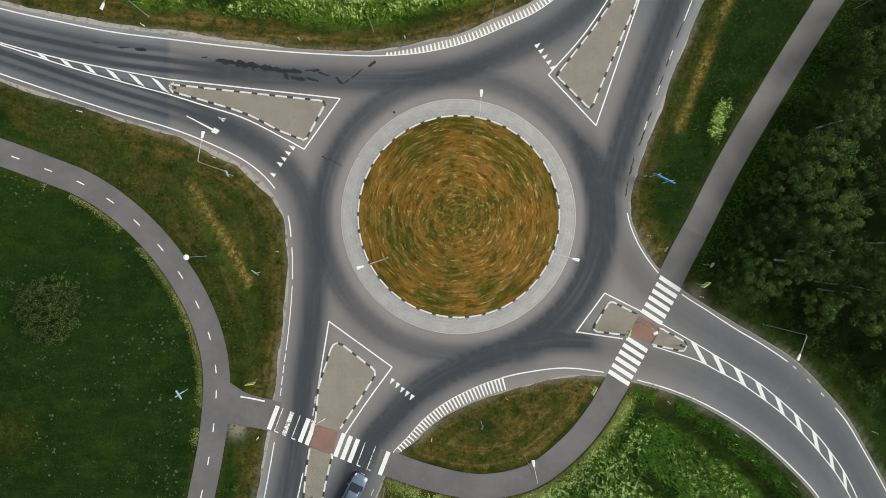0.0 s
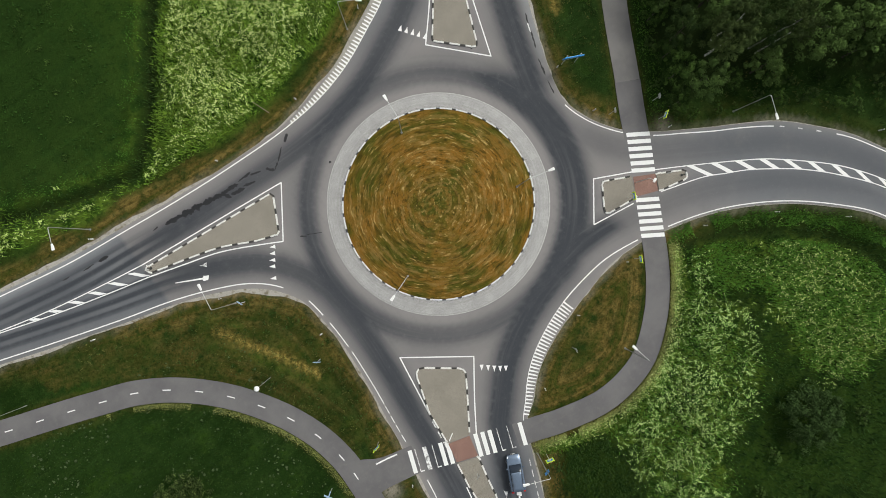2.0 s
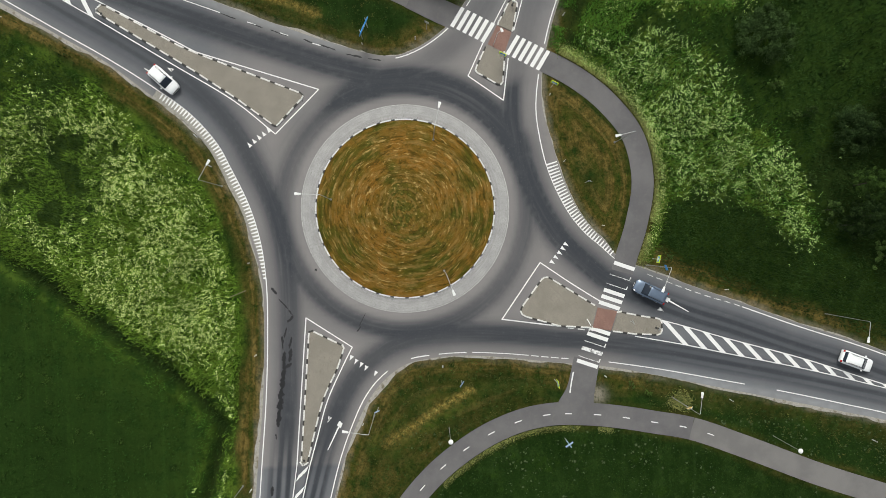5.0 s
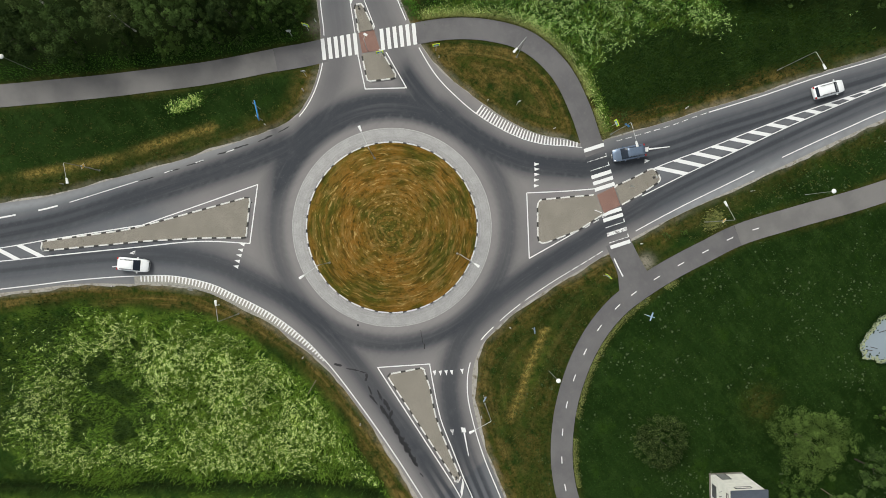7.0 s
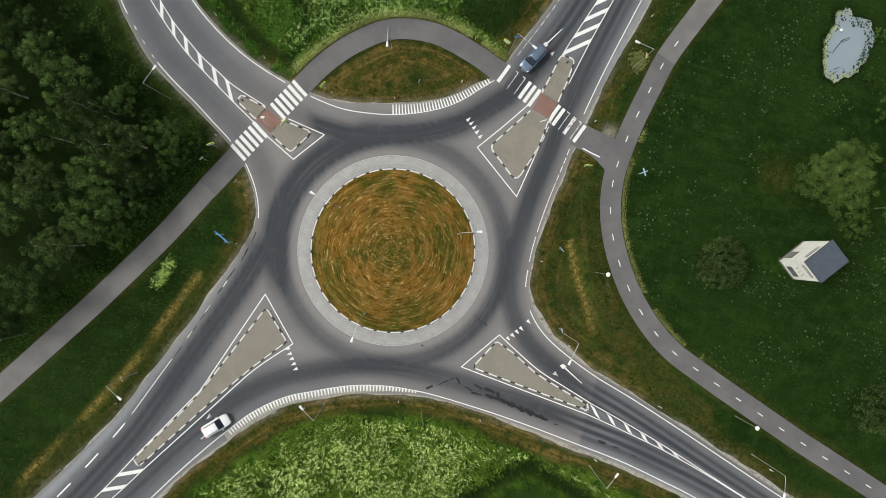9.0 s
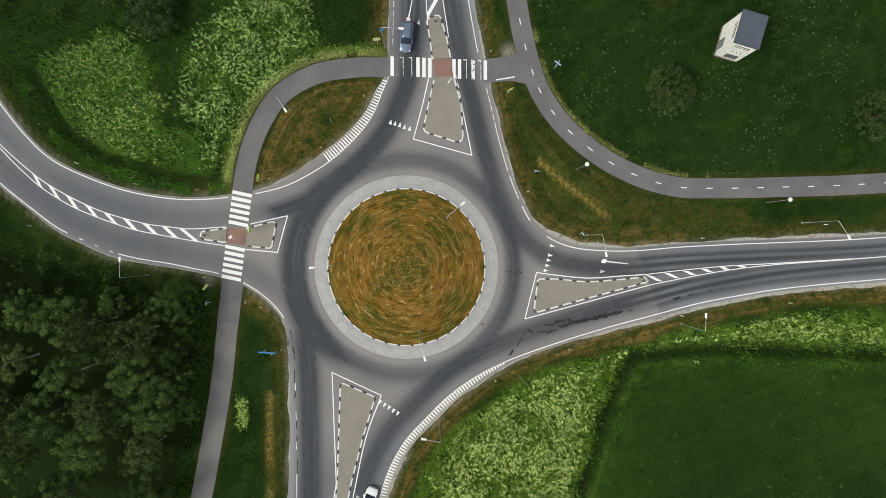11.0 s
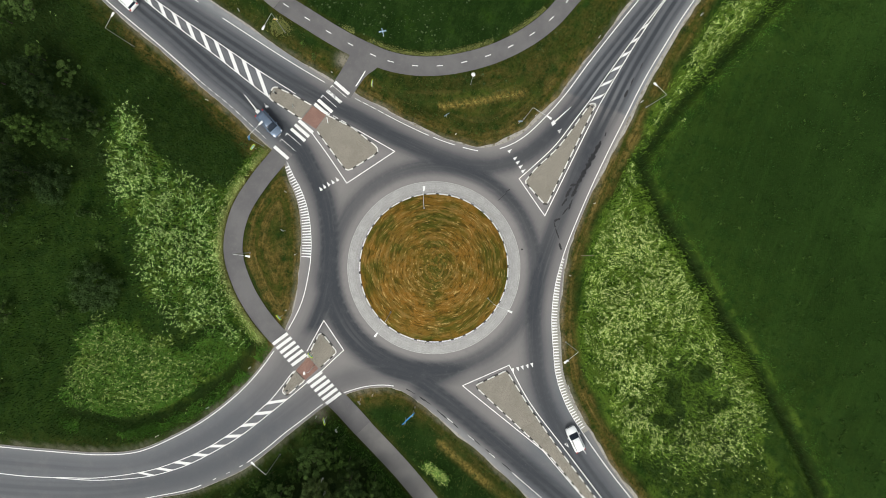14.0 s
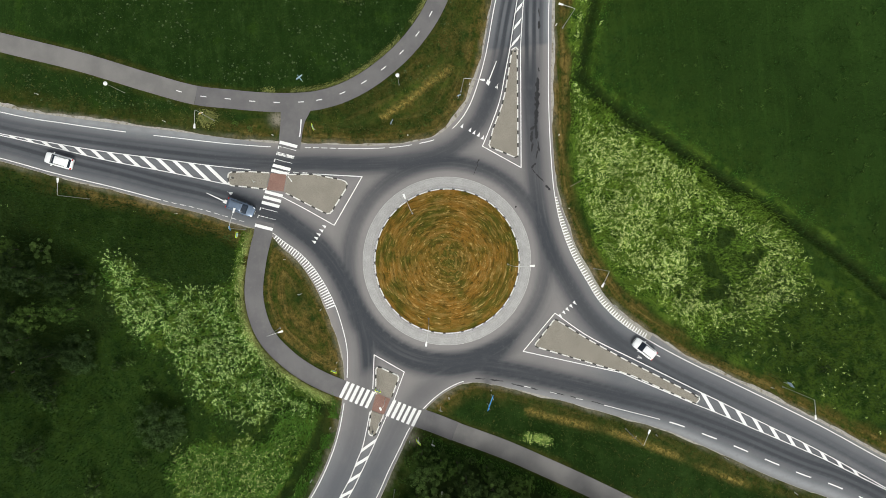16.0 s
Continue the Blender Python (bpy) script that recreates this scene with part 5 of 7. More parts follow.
def disc(name, r0, r1, z0, z1, mat, rings=12, dome=0.0, sides=144):
    v, f = [], []
    for k in range(rings + 1):
        r = r0 + (r1 - r0) * k / rings
        z = z0 + (z1 - z0) * k / rings + dome * (1 - (r / r1) ** 2)
        v += [(r * math.cos(2 * math.pi * i / sides), r * math.sin(2 * math.pi * i / sides), z) for i in range(sides)]
    for k in range(rings):
        f += [(k * sides + i, (k + 1) * sides + i, (k + 1) * sides + (i + 1) % sides, k * sides + (i + 1) % sides) for i in range(sides)]
    return mesh_of(name, v, f, mat, True)


core = tagged(thing("central_island", "round mown island with sett apron and painted curb", "roundabout island", "", pose(*CENTRE, 0)), kind="structure")
part("apron", disc("apron", R_GREEN, R_APRON, 0.13, 0.02, M_SETTS, 6), None, core, "pale granite sett apron")
green = disc("mown_grass", 0.02, R_GREEN - 0.08, 0.16, 0.16, M_MOWN, 60, 0.75)
part("mown_grass", green, None, core, "mown circles of brown hay and green grass")
kerb_ring(core, np.array([(R_GREEN * math.cos(a), R_GREEN * math.sin(a)) for a in np.linspace(0, 2 * math.pi, 180, endpoint=False)]), 0.22, 0.96, 0.8, 0.17)
part("rim", disc("rim", R_APRON - 0.02, R_APRON + 0.08, 0.03, 0.005, M_RIM_STONE, 1), None, core, "flush pale rim stone")


# ---------------------------------------------------------------- lamps
def street_lamp(base, head, label, height=8.2):
    bx, by = base
    dx, dy = head[0] - bx, head[1] - by
    reach, turn = math.hypot(dx, dy), math.degrees(math.atan2(dy, dx))
    z = 0.16 + 0.75 * max(0, 1 - (math.hypot(bx - CENTRE[0], by - CENTRE[1]) / R_GREEN) ** 2) if math.hypot(bx, by) < R_GREEN else ground_z_at(bx, by)
    ob = thing("street_lamp", label, "street lamp", "street lamps", pose(bx, by, z, 0, 0, turn))
    bm = bmesh.new()
    rod(bm, (0, 0, -0.1), (0, 0, 0.9), 0.075, 0.075, 10), rod(bm, (0, 0, 0.85), (0, 0, height - 0.25), 0.05, 0.034, 10)
    part("pole", bm, M_POLE, ob)
    bm = bmesh.new()
    rod(bm, (0, 0, height - 0.3), (0.12, 0, height - 0.06), 0.036), rod(bm, (0.1, 0, height - 0.08), (reach - 0.35, 0, height + 0.02), 0.036, 0.03)
    part("arm", bm, M_STEEL, ob)
    bm = bmesh.new()
    box(bm, -0.36, 0.36, -0.17, 0.17, -0.06, 0.07, 0.05)
    for v in bm.verts:
        if v.co.x < 0:
            v.co.y *= 0.62
    part("lamp_head", bm, M_LAMP, ob, "flat white lamp head", pose(reach, 0, height - 0.02))
    bm = bmesh.new()
    box(bm, -0.24, 0.28, -0.11, 0.11, -0.02, 0.0, 0.01)
    part("lens", bm, M_GLOBE, ob, "", pose(reach, 0, height - 0.085))
    bm = bmesh.new()
    rod(bm, (0, 0, -0.1), (0, 0, 0.04), 0.15, 0.13, 12)
    part("footing", bm, M_POLE, ob)
    return ob


GREEN_LAMP = "grey steel lamp leaning its white head over the apron"
ROAD_LAMP = "grey steel street lamp with flat white head"
for base, head in (((1.5, 9.6), (1.66, 12.1)), ((-8.1, -4.5), (-10.3, -5.25)), ((8.7, -3.75), (11.25, -4.4))):
    street_lamp(base, head, GREEN_LAMP)
for base, head in (((-26.4, 5.15), (-25.9, 7.8)), ((-34.8, 22.3), (-35.6, 20.3)), ((3.7, 23.4), (5.6, 22.2)), ((29.9, 25.8), (27.9, 26.8)), ((26.05, 51.95), (28.6, 51.8)),
                   ((35.35, -12.1), (34.45, -14.35)), ((-8.4, -30.9), (-10.9, -29.8)), ((-25.8, -33.7), (-23.5, -34.0)), ((-15.7, -54.4), (-17.8, -54.05)), ((-57.0, 14.8), (-57.5, 17.3)), ((54.3, -34.4), (52.6, -36.1))):
    street_lamp(base, head, ROAD_LAMP)
street_lamp((7.65, -27.2), (7.2, -25.1), "grey steel lamp on the inner edge of the path")


def globe_lamp(x, y, height, label):
    ob = thing("globe_lamp", label, "path lamp", "path lamps", pose(x, y, ground_z_at(x, y)))
    bm = bmesh.new()
    rod(bm, (0, 0, -0.1), (0, 0, 0.7), 0.055), rod(bm, (0, 0, 0.65), (0, 0, height - 0.2), 0.036, 0.028)
    part("pole", bm, M_POLE, ob)
    bm = bmesh.new()
    bmesh.ops.create_uvsphere(bm, u_segments=20, v_segments=12, radius=0.30)
    for v in bm.verts:
        v.co.z *= 0.55
    me = part("globe", bm, M_GLOBE, ob, "round white lamp", pose(0, 0, height)).data
    me.shade_smooth()
    bm = bmesh.new()
    rod(bm, (0, 0, height - 0.3), (0, 0, height - 0.15), 0.06, 0.14, 12)
    part("collar", bm, M_STEEL, ob)


for x, y in ((-28.4, -4.4), (-53.1, 10.1), (-31.45, -46.9), (45.6, 24.4)):
    globe_lamp(x, y, 5.9, "slim grey pole with round white lamp beside the path")


def crossing_lamp(x, y, dx, dy):
    ob = thing("crossing_lamp", "slim pole with small white lamp at the refuge", "crossing lamp", "", pose(x, y, 0.03))
    bm = bmesh.new()
    rod(bm, (0, 0, 0), (0, 0, 4.6), 0.05, 0.04)
    rod(bm, (0, 0, 4.55), (dx, dy, 4.65), 0.03)
    part("pole", bm, M_STEEL, ob)
    bm = bmesh.new()
    box(bm, -0.26, 0.26, -0.15, 0.15, -0.05, 0.06, 0.04)
    part("lamp_head", bm, M_LAMP, ob, "", pose(dx, dy, 4.66, 0, 0, 25))


crossing_lamp(20.6, -11.9, 0.3, -0.5)


# ---------------------------------------------------------------- signs
def post(ob, x, y, h, r=0.035):
    bm = bmesh.new()
    rod(bm, (x, y, -0.15), (x, y, h), r)
    part("post", bm, M_STEEL, ob)


def panel(ob, name, w, h, z, mat, x=0.0, y=0.06, label="", t=0.02, tip=0.0):
    bm = bmesh.new()
    box(bm, -w / 2, w / 2, -t / 2, t / 2, -h / 2, h / 2, min(0.008, t / 3))
    return part(name, bm, mat, ob, label, pose(x, y, z, tip))


def crossing_sign(x, y, turn, z=None):
    """Blue square with a white triangle on a lime backing; a plate under it."""
    ob = thing("crossing_sign", "blue crossing sign on a lime backing, steel post", "road sign", "crossing signs", pose(x, y, ground_z_at(x, y) if z is None else z, 0, 0, turn))
    post(ob, 0, 0, 3.0)
    panel(ob, "backing", 0.95, 0.95, 2.45, M_LIME, 0, 0.055, "fluorescent lime backing", 0.05)
    panel(ob, "face", 0.66, 0.66, 2.45, M_BLUE, 0, 0.088)
    bm = bmesh.new()
    low = [bm.verts.new(p) for p in ((-0.29, 0, -0.24), (0.29, 0, -0.24), (0, 0, 0.28))]
    top = [bm.verts.new((v.co.x, 0.012, v.co.z)) for v in low]
    bm.faces.new(low), bm.faces.new(top[::-1])
    for i in range(3):
        bm.faces.new((low[i], top[i], top[(i + 1) % 3], low[(i + 1) % 3]))
    bmesh.ops.recalc_face_normals(bm, faces=bm.faces)
    part("triangle", bm, M_SIGN_WHITE, ob, "", pose(0, 0.102, 2.45))
    panel(ob, "cap", 0.97, 0.05, 2.945, M_LIME, 0, 0.055, "", 0.07)


for x, y, turn, z in ((-22.8, -18.3, 8, None), (27.4, -7.4, 36, None), (15.0, -19.15, 62, None), (18.7, -12.75, 63, 0.1), (-7.6, -31.6, -15, None)):
    crossing_sign(x, y, turn, z)


def direction_board():
    ob = thing("direction_board", "large blue direction board on two steel posts", "road sign", "", pose(22.6, 4.5, ground_z_at(22.6, 4.5), 0, 0, -26))
    post(ob, -0.8, 0, 3.4, 0.05), post(ob, 0.8, 0, 3.4, 0.05)
    panel(ob, "board", 2.3, 1.5, 2.6, M_BLUE, 0, -0.09, "", 0.12, 10)
    panel(ob, "border", 2.2, 0.05, 3.3, M_SIGN_WHITE, 0, -0.16, "", 0.03, 10)
    for i, (w, z) in enumerate(((1.2, 2.95), (0.9, 2.6), (1.3, 2.25))):
        panel(ob, "writing_bar", w, 0.14, z, M_SIGN_WHITE, -0.2 + 0.1 * i, -0.13 - 0.06 * (z - 2.6), "", 0.02, 10)


direction_board()


def finger_post():
    ob = thing("finger_post", "steel post with two crossed pale blue fingerboards", "signpost", "", pose(-30.5, -19.4, ground_z_at(-30.5, -19.4)))
    post(ob, 0, 0, 2.7)
    for turn, z in ((35, 2.35), (122, 2.6)):
        bm = bmesh.new()
        box(bm, -0.55, 0.55, -0.06, 0.06, -0.12, 0.12, 0.01)
        part("fingerboard", bm, M_PALE_BLUE, ob, "", pose(0, 0, z, 0, 0, turn))


finger_post()


def warning_diamond(x, y, turn):
    ob = thing("priority_sign", "yellow diamond sign on a steel post", "road sign", "", pose(x, y, ground_z_at(x, y), 0, 0, turn))
    post(ob, 0, 0, 3.0)
    bm = bmesh.new()
    box(bm, -0.3, 0.3, -0.012, 0.012, -0.3, 0.3, 0.004)
    part("white_plate", bm, M_SIGN_WHITE, ob, "", pose(0, 0.05, 2.55, 0, 45, 0))
    bm = bmesh.new()
    box(bm, -0.23, 0.23, -0.012, 0.012, -0.23, 0.23, 0.004)
    part("yellow_plate", bm, M_YELLOW, ob, "", pose(0, 0.075, 2.55, 0, 45, 0))


warning_diamond(30.6, 26.3, 120)
warning_diamond(-26.6, -34.9, -70)


def plain_sign(x, y, turn, w, h, mat, label, height=2.6):
    ob = thing("road_sign", label, "road sign", "", pose(x, y, ground_z_at(x, y), 0, 0, turn))
    post(ob, 0, 0, height)
    panel(ob, "plate", w, h, height - h / 2, mat, 0, 0.05, "", 0.025)
    panel(ob, "bracket", 0.12, 0.04, height - h / 2, M_STEEL, 0, 0.02, "", 0.05)


plain_sign(25.3, 52.1, 30, 0.95, 1.2, M_PALE_BLUE, "grey-blue sign board seen from its edge")
plain_sign(-25.4, 4.6, -70, 0.7, 0.6, M_PALE_BLUE, "small pale sign on a thin post")
plain_sign(-22.4, -6.2, -35, 0.9, 0.5, M_PALE_BLUE, "slim pale blue sign board in the verge")
plain_sign(28.2, -5.2, 60, 0.6, 0.6, M_STEEL, "bare grey back of a path sign")
plain_sign(22.9, -3.4, -120, 0.6, 0.6, M_STEEL, "grey back of a sign near the path")
plain_sign(2.6, -23.2, 70, 0.5, 0.5, M_STEEL, "thin grey sign in the lens of grass")
plain_sign(9.8, 25.6, 40, 0.6, 0.6, M_STEEL, "grey back of a sign in the verge")
plain_sign(-8.7, -32.6, 15, 0.7, 0.7, M_BLUE, "round blue path sign beside the lamp")


def keep_right(x, y, turn):
    """Short post with a blue arrow disc at an island's tip."""
    ob = thing("keep_right_bollard", "short black post with grey arrow disc on the island tip", "bollard", "island bollards", pose(x, y, 0.1, 0, 0, turn))
    bm = bmesh.new()
    rod(bm, (0, 0, 0), (0, 0, 0.9), 0.05), rod(bm, (0, 0, 0), (0, 0, 0.04), 0.16)
    part("post", bm, M_SIGN_BLACK, ob)
    bm = bmesh.new()
    rod(bm, (0, -0.02, 0), (0, 0.02, 0), 0.24, None, 18)
    part("disc", bm, M_STEEL, ob, "", pose(0, 0.06, 0.95))
    bm = bmesh.new()
    box(bm, -0.035, 0.035, -0.01, 0.01, -0.14, 0.14, 0.003)
    part("arrow", bm, M_SIGN_WHITE, ob, "", pose(0, 0.09, 0.95, 0, 40, 0))


for x, y, turn in ((-31.8, 14.35, 100), (25.6, -14.5, -120), (25.9, 37.5, -30), (-16.6, -31.8, 160)):
    keep_right(x, y, turn)
plain_sign(24.2, -13.3, -30, 0.6, 0.35, M_STEEL, "low grey sign back on the island", 1.5)
plain_sign(-15.6, -28.4, 200, 0.6, 0.35, M_STEEL, "low grey sign back on the narrow island", 1.5)


def fallen_bar(x, y, turn):
    ob = thing("barrier_tube", "white painted tube lying on the island paving", "tube", "", pose(x, y, 0.16, 0, 0, turn))
    bm = bmesh.new()
    rod(bm, (-0.5, 0, 0.02), (0.5, 0, 0.02), 0.06)
    part("tube", bm, M_SIGN_WHITE, ob)


fallen_bar(-15.5, -23.0, 30)

# white marker posts along the verges
def marker_post(x, y, turn, lean):
    ob = thing("marker_post", "slim white plastic marker post with black band", "marker post", "marker posts", pose(x, y, ground_z_at(x, y), lean, 0, turn))
    bm = bmesh.new()
    box(bm, -0.06, 0.06, -0.04, 0.04, -0.15, 1.0, 0.015)
    for v in bm.verts:
        if v.co.z > 0.9:
            v.co.z -= 0.08 * (v.co.y > 0)
    part("post", bm, M_SIGN_WHITE, ob)
    bm = bmesh.new()
    box(bm, -0.066, 0.066, -0.046, 0.046, 0.68, 0.86, 0.01)
    part("band", bm, M_SIGN_BLACK, ob)
    bm = bmesh.new()
    box(bm, -0.03, 0.03, 0.046, 0.052, 0.72, 0.82, 0.002)
    part("reflector", bm, M_RED_FACE, ob)
    return ob


rng = random.Random(4)
for x, y in ((-35.2, 21.2), (-42.1, 11.6), (-27.4, 6.6), (-6.2, 20.3), (6.2, 24.6), (-18.0, 19.9), (-20.4, -3.9), (21.6, -1.9), (21.2, 4.9), (27.8, -8.9), (-22.6, -24.9), (-3.0, -25.2), (5.4, -20.5), (14.0, -18.9),
             (24.2, -21.0), (32.2, -24.9), (38.9, -30.6), (48.4, -24.6), (25.9, 50.0), (31.4, 30.6), (43.4, 52.2), (-32.6, -60.2), (-26.4, -41.3), (-12.0, -41.1), (-51.0, 25.2), (-60.0, 16.2), (16.7, 33.8), (36.4, 41.4)):
    marker_post(x, y, rng.uniform(0, 360), rng.uniform(-6, 6))


# ---------------------------------------------------------------- trees and shrubs
def leaf_cloud(rng, centres, radii, per, size, flat=0.35):
    """Many small leaf quads in clumps, as arrays of corners."""
    c = np.repeat(centres, per, 0)
    r = np.repeat(radii, per)
    d = rng.normal(size=(len(c), 3))
    d /= np.linalg.norm(d, axis=1)[:, None]
    p = c + d * (r * rng.random(len(c)) ** 0.25)[:, None] * np.array((1, 1, 0.8))
    nrm = d + rng.normal(size=d.shape) * 0.32 + np.array((0, 0, flat * 0.6))
    nrm /= np.linalg.norm(nrm, axis=1)[:, None]
    u = np.cross(nrm, rng.normal(size=d.shape))
    u /= np.maximum(np.linalg.norm(u, axis=1), 1e-6)[:, None]
    v = np.cross(nrm, u)
    s = size * rng.uniform(0.6, 1.4, len(c))[:, None]
    quads = np.stack([p - u * s, p - v * s * 0.55, p + u * s, p + v * s * 0.55], 1)
    return quads.reshape(-1, 3)


def crown_mesh(seed, radius, low, high, clumps, per, leaf, mat, ragged=0.3, tuft=1.0):
    rng = np.random.default_rng(seed)
    d = rng.normal(size=(clumps, 3))
    d /= np.linalg.norm(d, axis=1)[:, None]
    d[:, 2] = np.abs(d[:, 2]) * 1.15 - 0.3
    lobes = 1 + ragged * np.sin(np.arctan2(d[:, 1], d[:, 0]) * 3 + seed) * 0.5 + ragged * rng.normal(size=clumps) * 0.5
    k = (0.40 + 0.60 * rng.random(clumps) ** 0.5) * lobes
    mid, half = low + (high - low) * 0.45, (high - low) * 0.55
    c = np.c_[d[:, 0] * radius * k, d[:, 1] * radius * k, mid + d[:, 2] * half * k]
    v = leaf_cloud(rng, c, rng.uniform(0.16, 0.34, clumps) * radius * 0.8 * tuft, per, leaf)
    n = len(v) // 4
    me = mesh_of("crown", v, np.arange(n * 4).reshape(n, 4).tolist(), mat)
    give(me, "tuft", np.repeat(rng.random(clumps) ** 1.3, per * 4))
    return me


def trunk_mesh(seed, high, girth, radius, mat):
    rng = random.Random(seed)
    bm = bmesh.new()
    p = Vector((0, 0, -0.3))
    for i in range(4):
        q = Vector((rng.uniform(-.12, .12) * high * .12, rng.uniform(-.12, .12) * high * .12, high * (i + 1) / 6.2))
        rod(bm, p, q, girth * (1 - i * 0.2), girth * (0.8 - i * 0.2), 8)
        if i:
            for _ in range(1):
                a = rng.uniform(0, 6.28)
                e = p.lerp(q, rng.random())
                rod(bm, e, e + Vector((math.cos(a) * radius * .3, math.sin(a) * radius * .3, high * .06)), girth * 0.35, girth * 0.1, 6)
        p = q
    me = bpy.data.meshes.new("trunk")
    bm.to_mesh(me)
    bm.free()
    me.materials.append(mat)
    return me


def tree_kind(name, seed, radius, low, high, clumps, per, leaf, leaf_mat, bark_mat, girth, label, category="tree", group="woodland trees", ragged=0.3, tuft=0.82):
    ob = thing(name, label, category, group)
    part("trunk", trunk_mesh(seed, high, girth, radius, bark_mat), None, ob)
    part("crown", crown_mesh(seed, radius, low, high, clumps, per, leaf, leaf_mat, ragged, tuft), None, ob)
    return ob


KINDS = [
    tree_kind("broadleaf_tree", 11, 3.0, 1.4, 8.0, 88, 88, 0.100, M_LEAF, M_BARK, 0.16, "dark green broadleaf tree with dense uneven crown"),
    tree_kind("broadleaf_tree", 12, 2.6, 1.0, 7.0, 76, 88, 0.096, M_LEAF, M_BARK, 0.14, "dark green broadleaf tree in the woods"),
    tree_kind("birch_tree", 13, 2.5, 2.2, 10.0, 84, 88, 0.086, M_LEAF_BIRCH, M_BIRCH_BARK, 0.13, "tall pale green birch with white trunk"),
    tree_kind("alder_tree", 14, 2.3, 0.6, 6.0, 66, 84, 0.092, M_LEAF_SHRUB, M_BARK, 0.12, "young leafy alder at the wood's edge"),
    tree_kind("shrub", 15, 1.3, 0.0, 2.2, 26, 70, 0.075, M_LEAF_SHRUB, M_BARK, 0.04, "low leafy green shrub", "shrub", "shrubs"),
    tree_kind("shrub", 16, 1.2, 0.0, 1.8, 24, 70, 0.07, M_LEAF, M_BARK, 0.04, "low dark green shrub", "shrub", "shrubs"),
    tree_kind("round_bush", 17, 2.9, 0.0, 2.6, 110, 80, 0.085, M_LEAF_BUSH, M_BARK, 0.06, "broad low dark green bush in the meadow", "bush", "", 0.1),
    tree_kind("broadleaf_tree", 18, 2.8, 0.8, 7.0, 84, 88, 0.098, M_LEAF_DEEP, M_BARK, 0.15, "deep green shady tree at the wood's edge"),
]
used = set()


def plant(kind, x, y, scale, turn, sz=1.0):
    m = pose(x, y, ground_z_at(x, y), 0, 0, turn) @ Matrix.Diagonal((scale, scale, scale * sz, 1))
    if kind not in used:
        used.add(kind)
        KINDS[kind].matrix_basis = m
        return KINDS[kind]
    src = KINDS[kind]
    keep = src.matrix_basis.copy()
    src.matrix_basis = Matrix.Identity(4)
    made = copy_thing(src, m)
    src.matrix_basis = keep
    return made


# the woods in the north-east, edge trees by hand, the depth filled in
WOODS = [(29.4, -7.0, 3, .75), (31.4, -4.2, 3, .95), (33.0, -6.6, 0, .8), (31.9, -1.8, 3, .8), (34.3, -0.6, 1, .95), (36.6, -4.6, 2, 1.05), (38.3, -3.6, 2, 1.0), (36.1, 3.4, 1, 1.0), (38.8, 6.2, 0, 1.05),
         (39.4, 0.6, 0, 1.1), (33.4, 2.9, 3, .7), (36.0, 8.0, 3, .75), (41.4, 10.6, 2, 1.05), (43.1, 11.8, 0, 1.0), (39.6, 12.4, 3, .7), (45.0, 17.6, 0, 1.05), (43.1, 18.0, 3, .65), (39.8, -9.6, 1, .8), (36.6, -8.6, 3, .55),
         (41.4, -11.2, 3, .55), (44.2, -7.6, 2, 1.0), (42.4, -5.0, 0, 1.0), (46.7, -10.0, 0, 1.1), (50.6, -12.4, 1, 1.1), (46.2, 3.0, 2, 1.1), (43.6, 3.6, 0, 1.0), (49.6, 7.4, 0, 1.2), (48.8, -2.4, 1, 1.1),
         (47.6, 22.4, 0, 1.0), (50.8, 17.6, 2, 1.1), (52.5, 25.8, 1, 1.1), (53.8, 12.4, 0, 1.15), (53.6, 1.2, 0, 1.15), (54.0, -7.0, 2, 1.1), (50.2, -14.8, 3, .95), (53.8, -16.4, 1, .95), (57.4, -18.6, 3, 1.0), (61.0, -20.6, 1, 1.0), (57.0, -12.4, 0, 1.05), (61.2, -15.0, 2, 1.05),
         (65.0, -18.4, 0, 1.05), (64.2, -11.0, 1, 1.1), (60.0, -7.6, 2, 1.1), (66.0, -24.4, 3, 1.0), (58.6, -3.0, 1, 1.1), (64.4, -4.2, 0, 1.1)]
rng = random.Random(21)
for x, y, k, s in WOODS:
    plant(k, x, y, s * rng.uniform(0.95, 1.08), rng.uniform(0, 360), rng.uniform(0.9, 1.1))
for i in range(120):
    x, y = rng.uniform(40, 98), rng.uniform(-60, 90)
    side = (x - 41) * 0.85 - (y - 14) * 0.53
    if (y > -8 and side < 12) or (y <= -8 and x < 53 - 0.35 * (y + 20)) or math.hypot(x, y) > 94 or (y < -8 and x < 70 and y > -26) or (x < 55 and -14 < y < 26):
        continue
    if y < -8 and x - (50.5 - 0.36 * (y + 32)) < 9:
        continue
    plant(rng.choice((0, 0, 1, 1, 2, 3)), x, y, rng.uniform(0.85, 1.2), rng.uniform(0, 360), rng.uniform(0.9, 1.15))
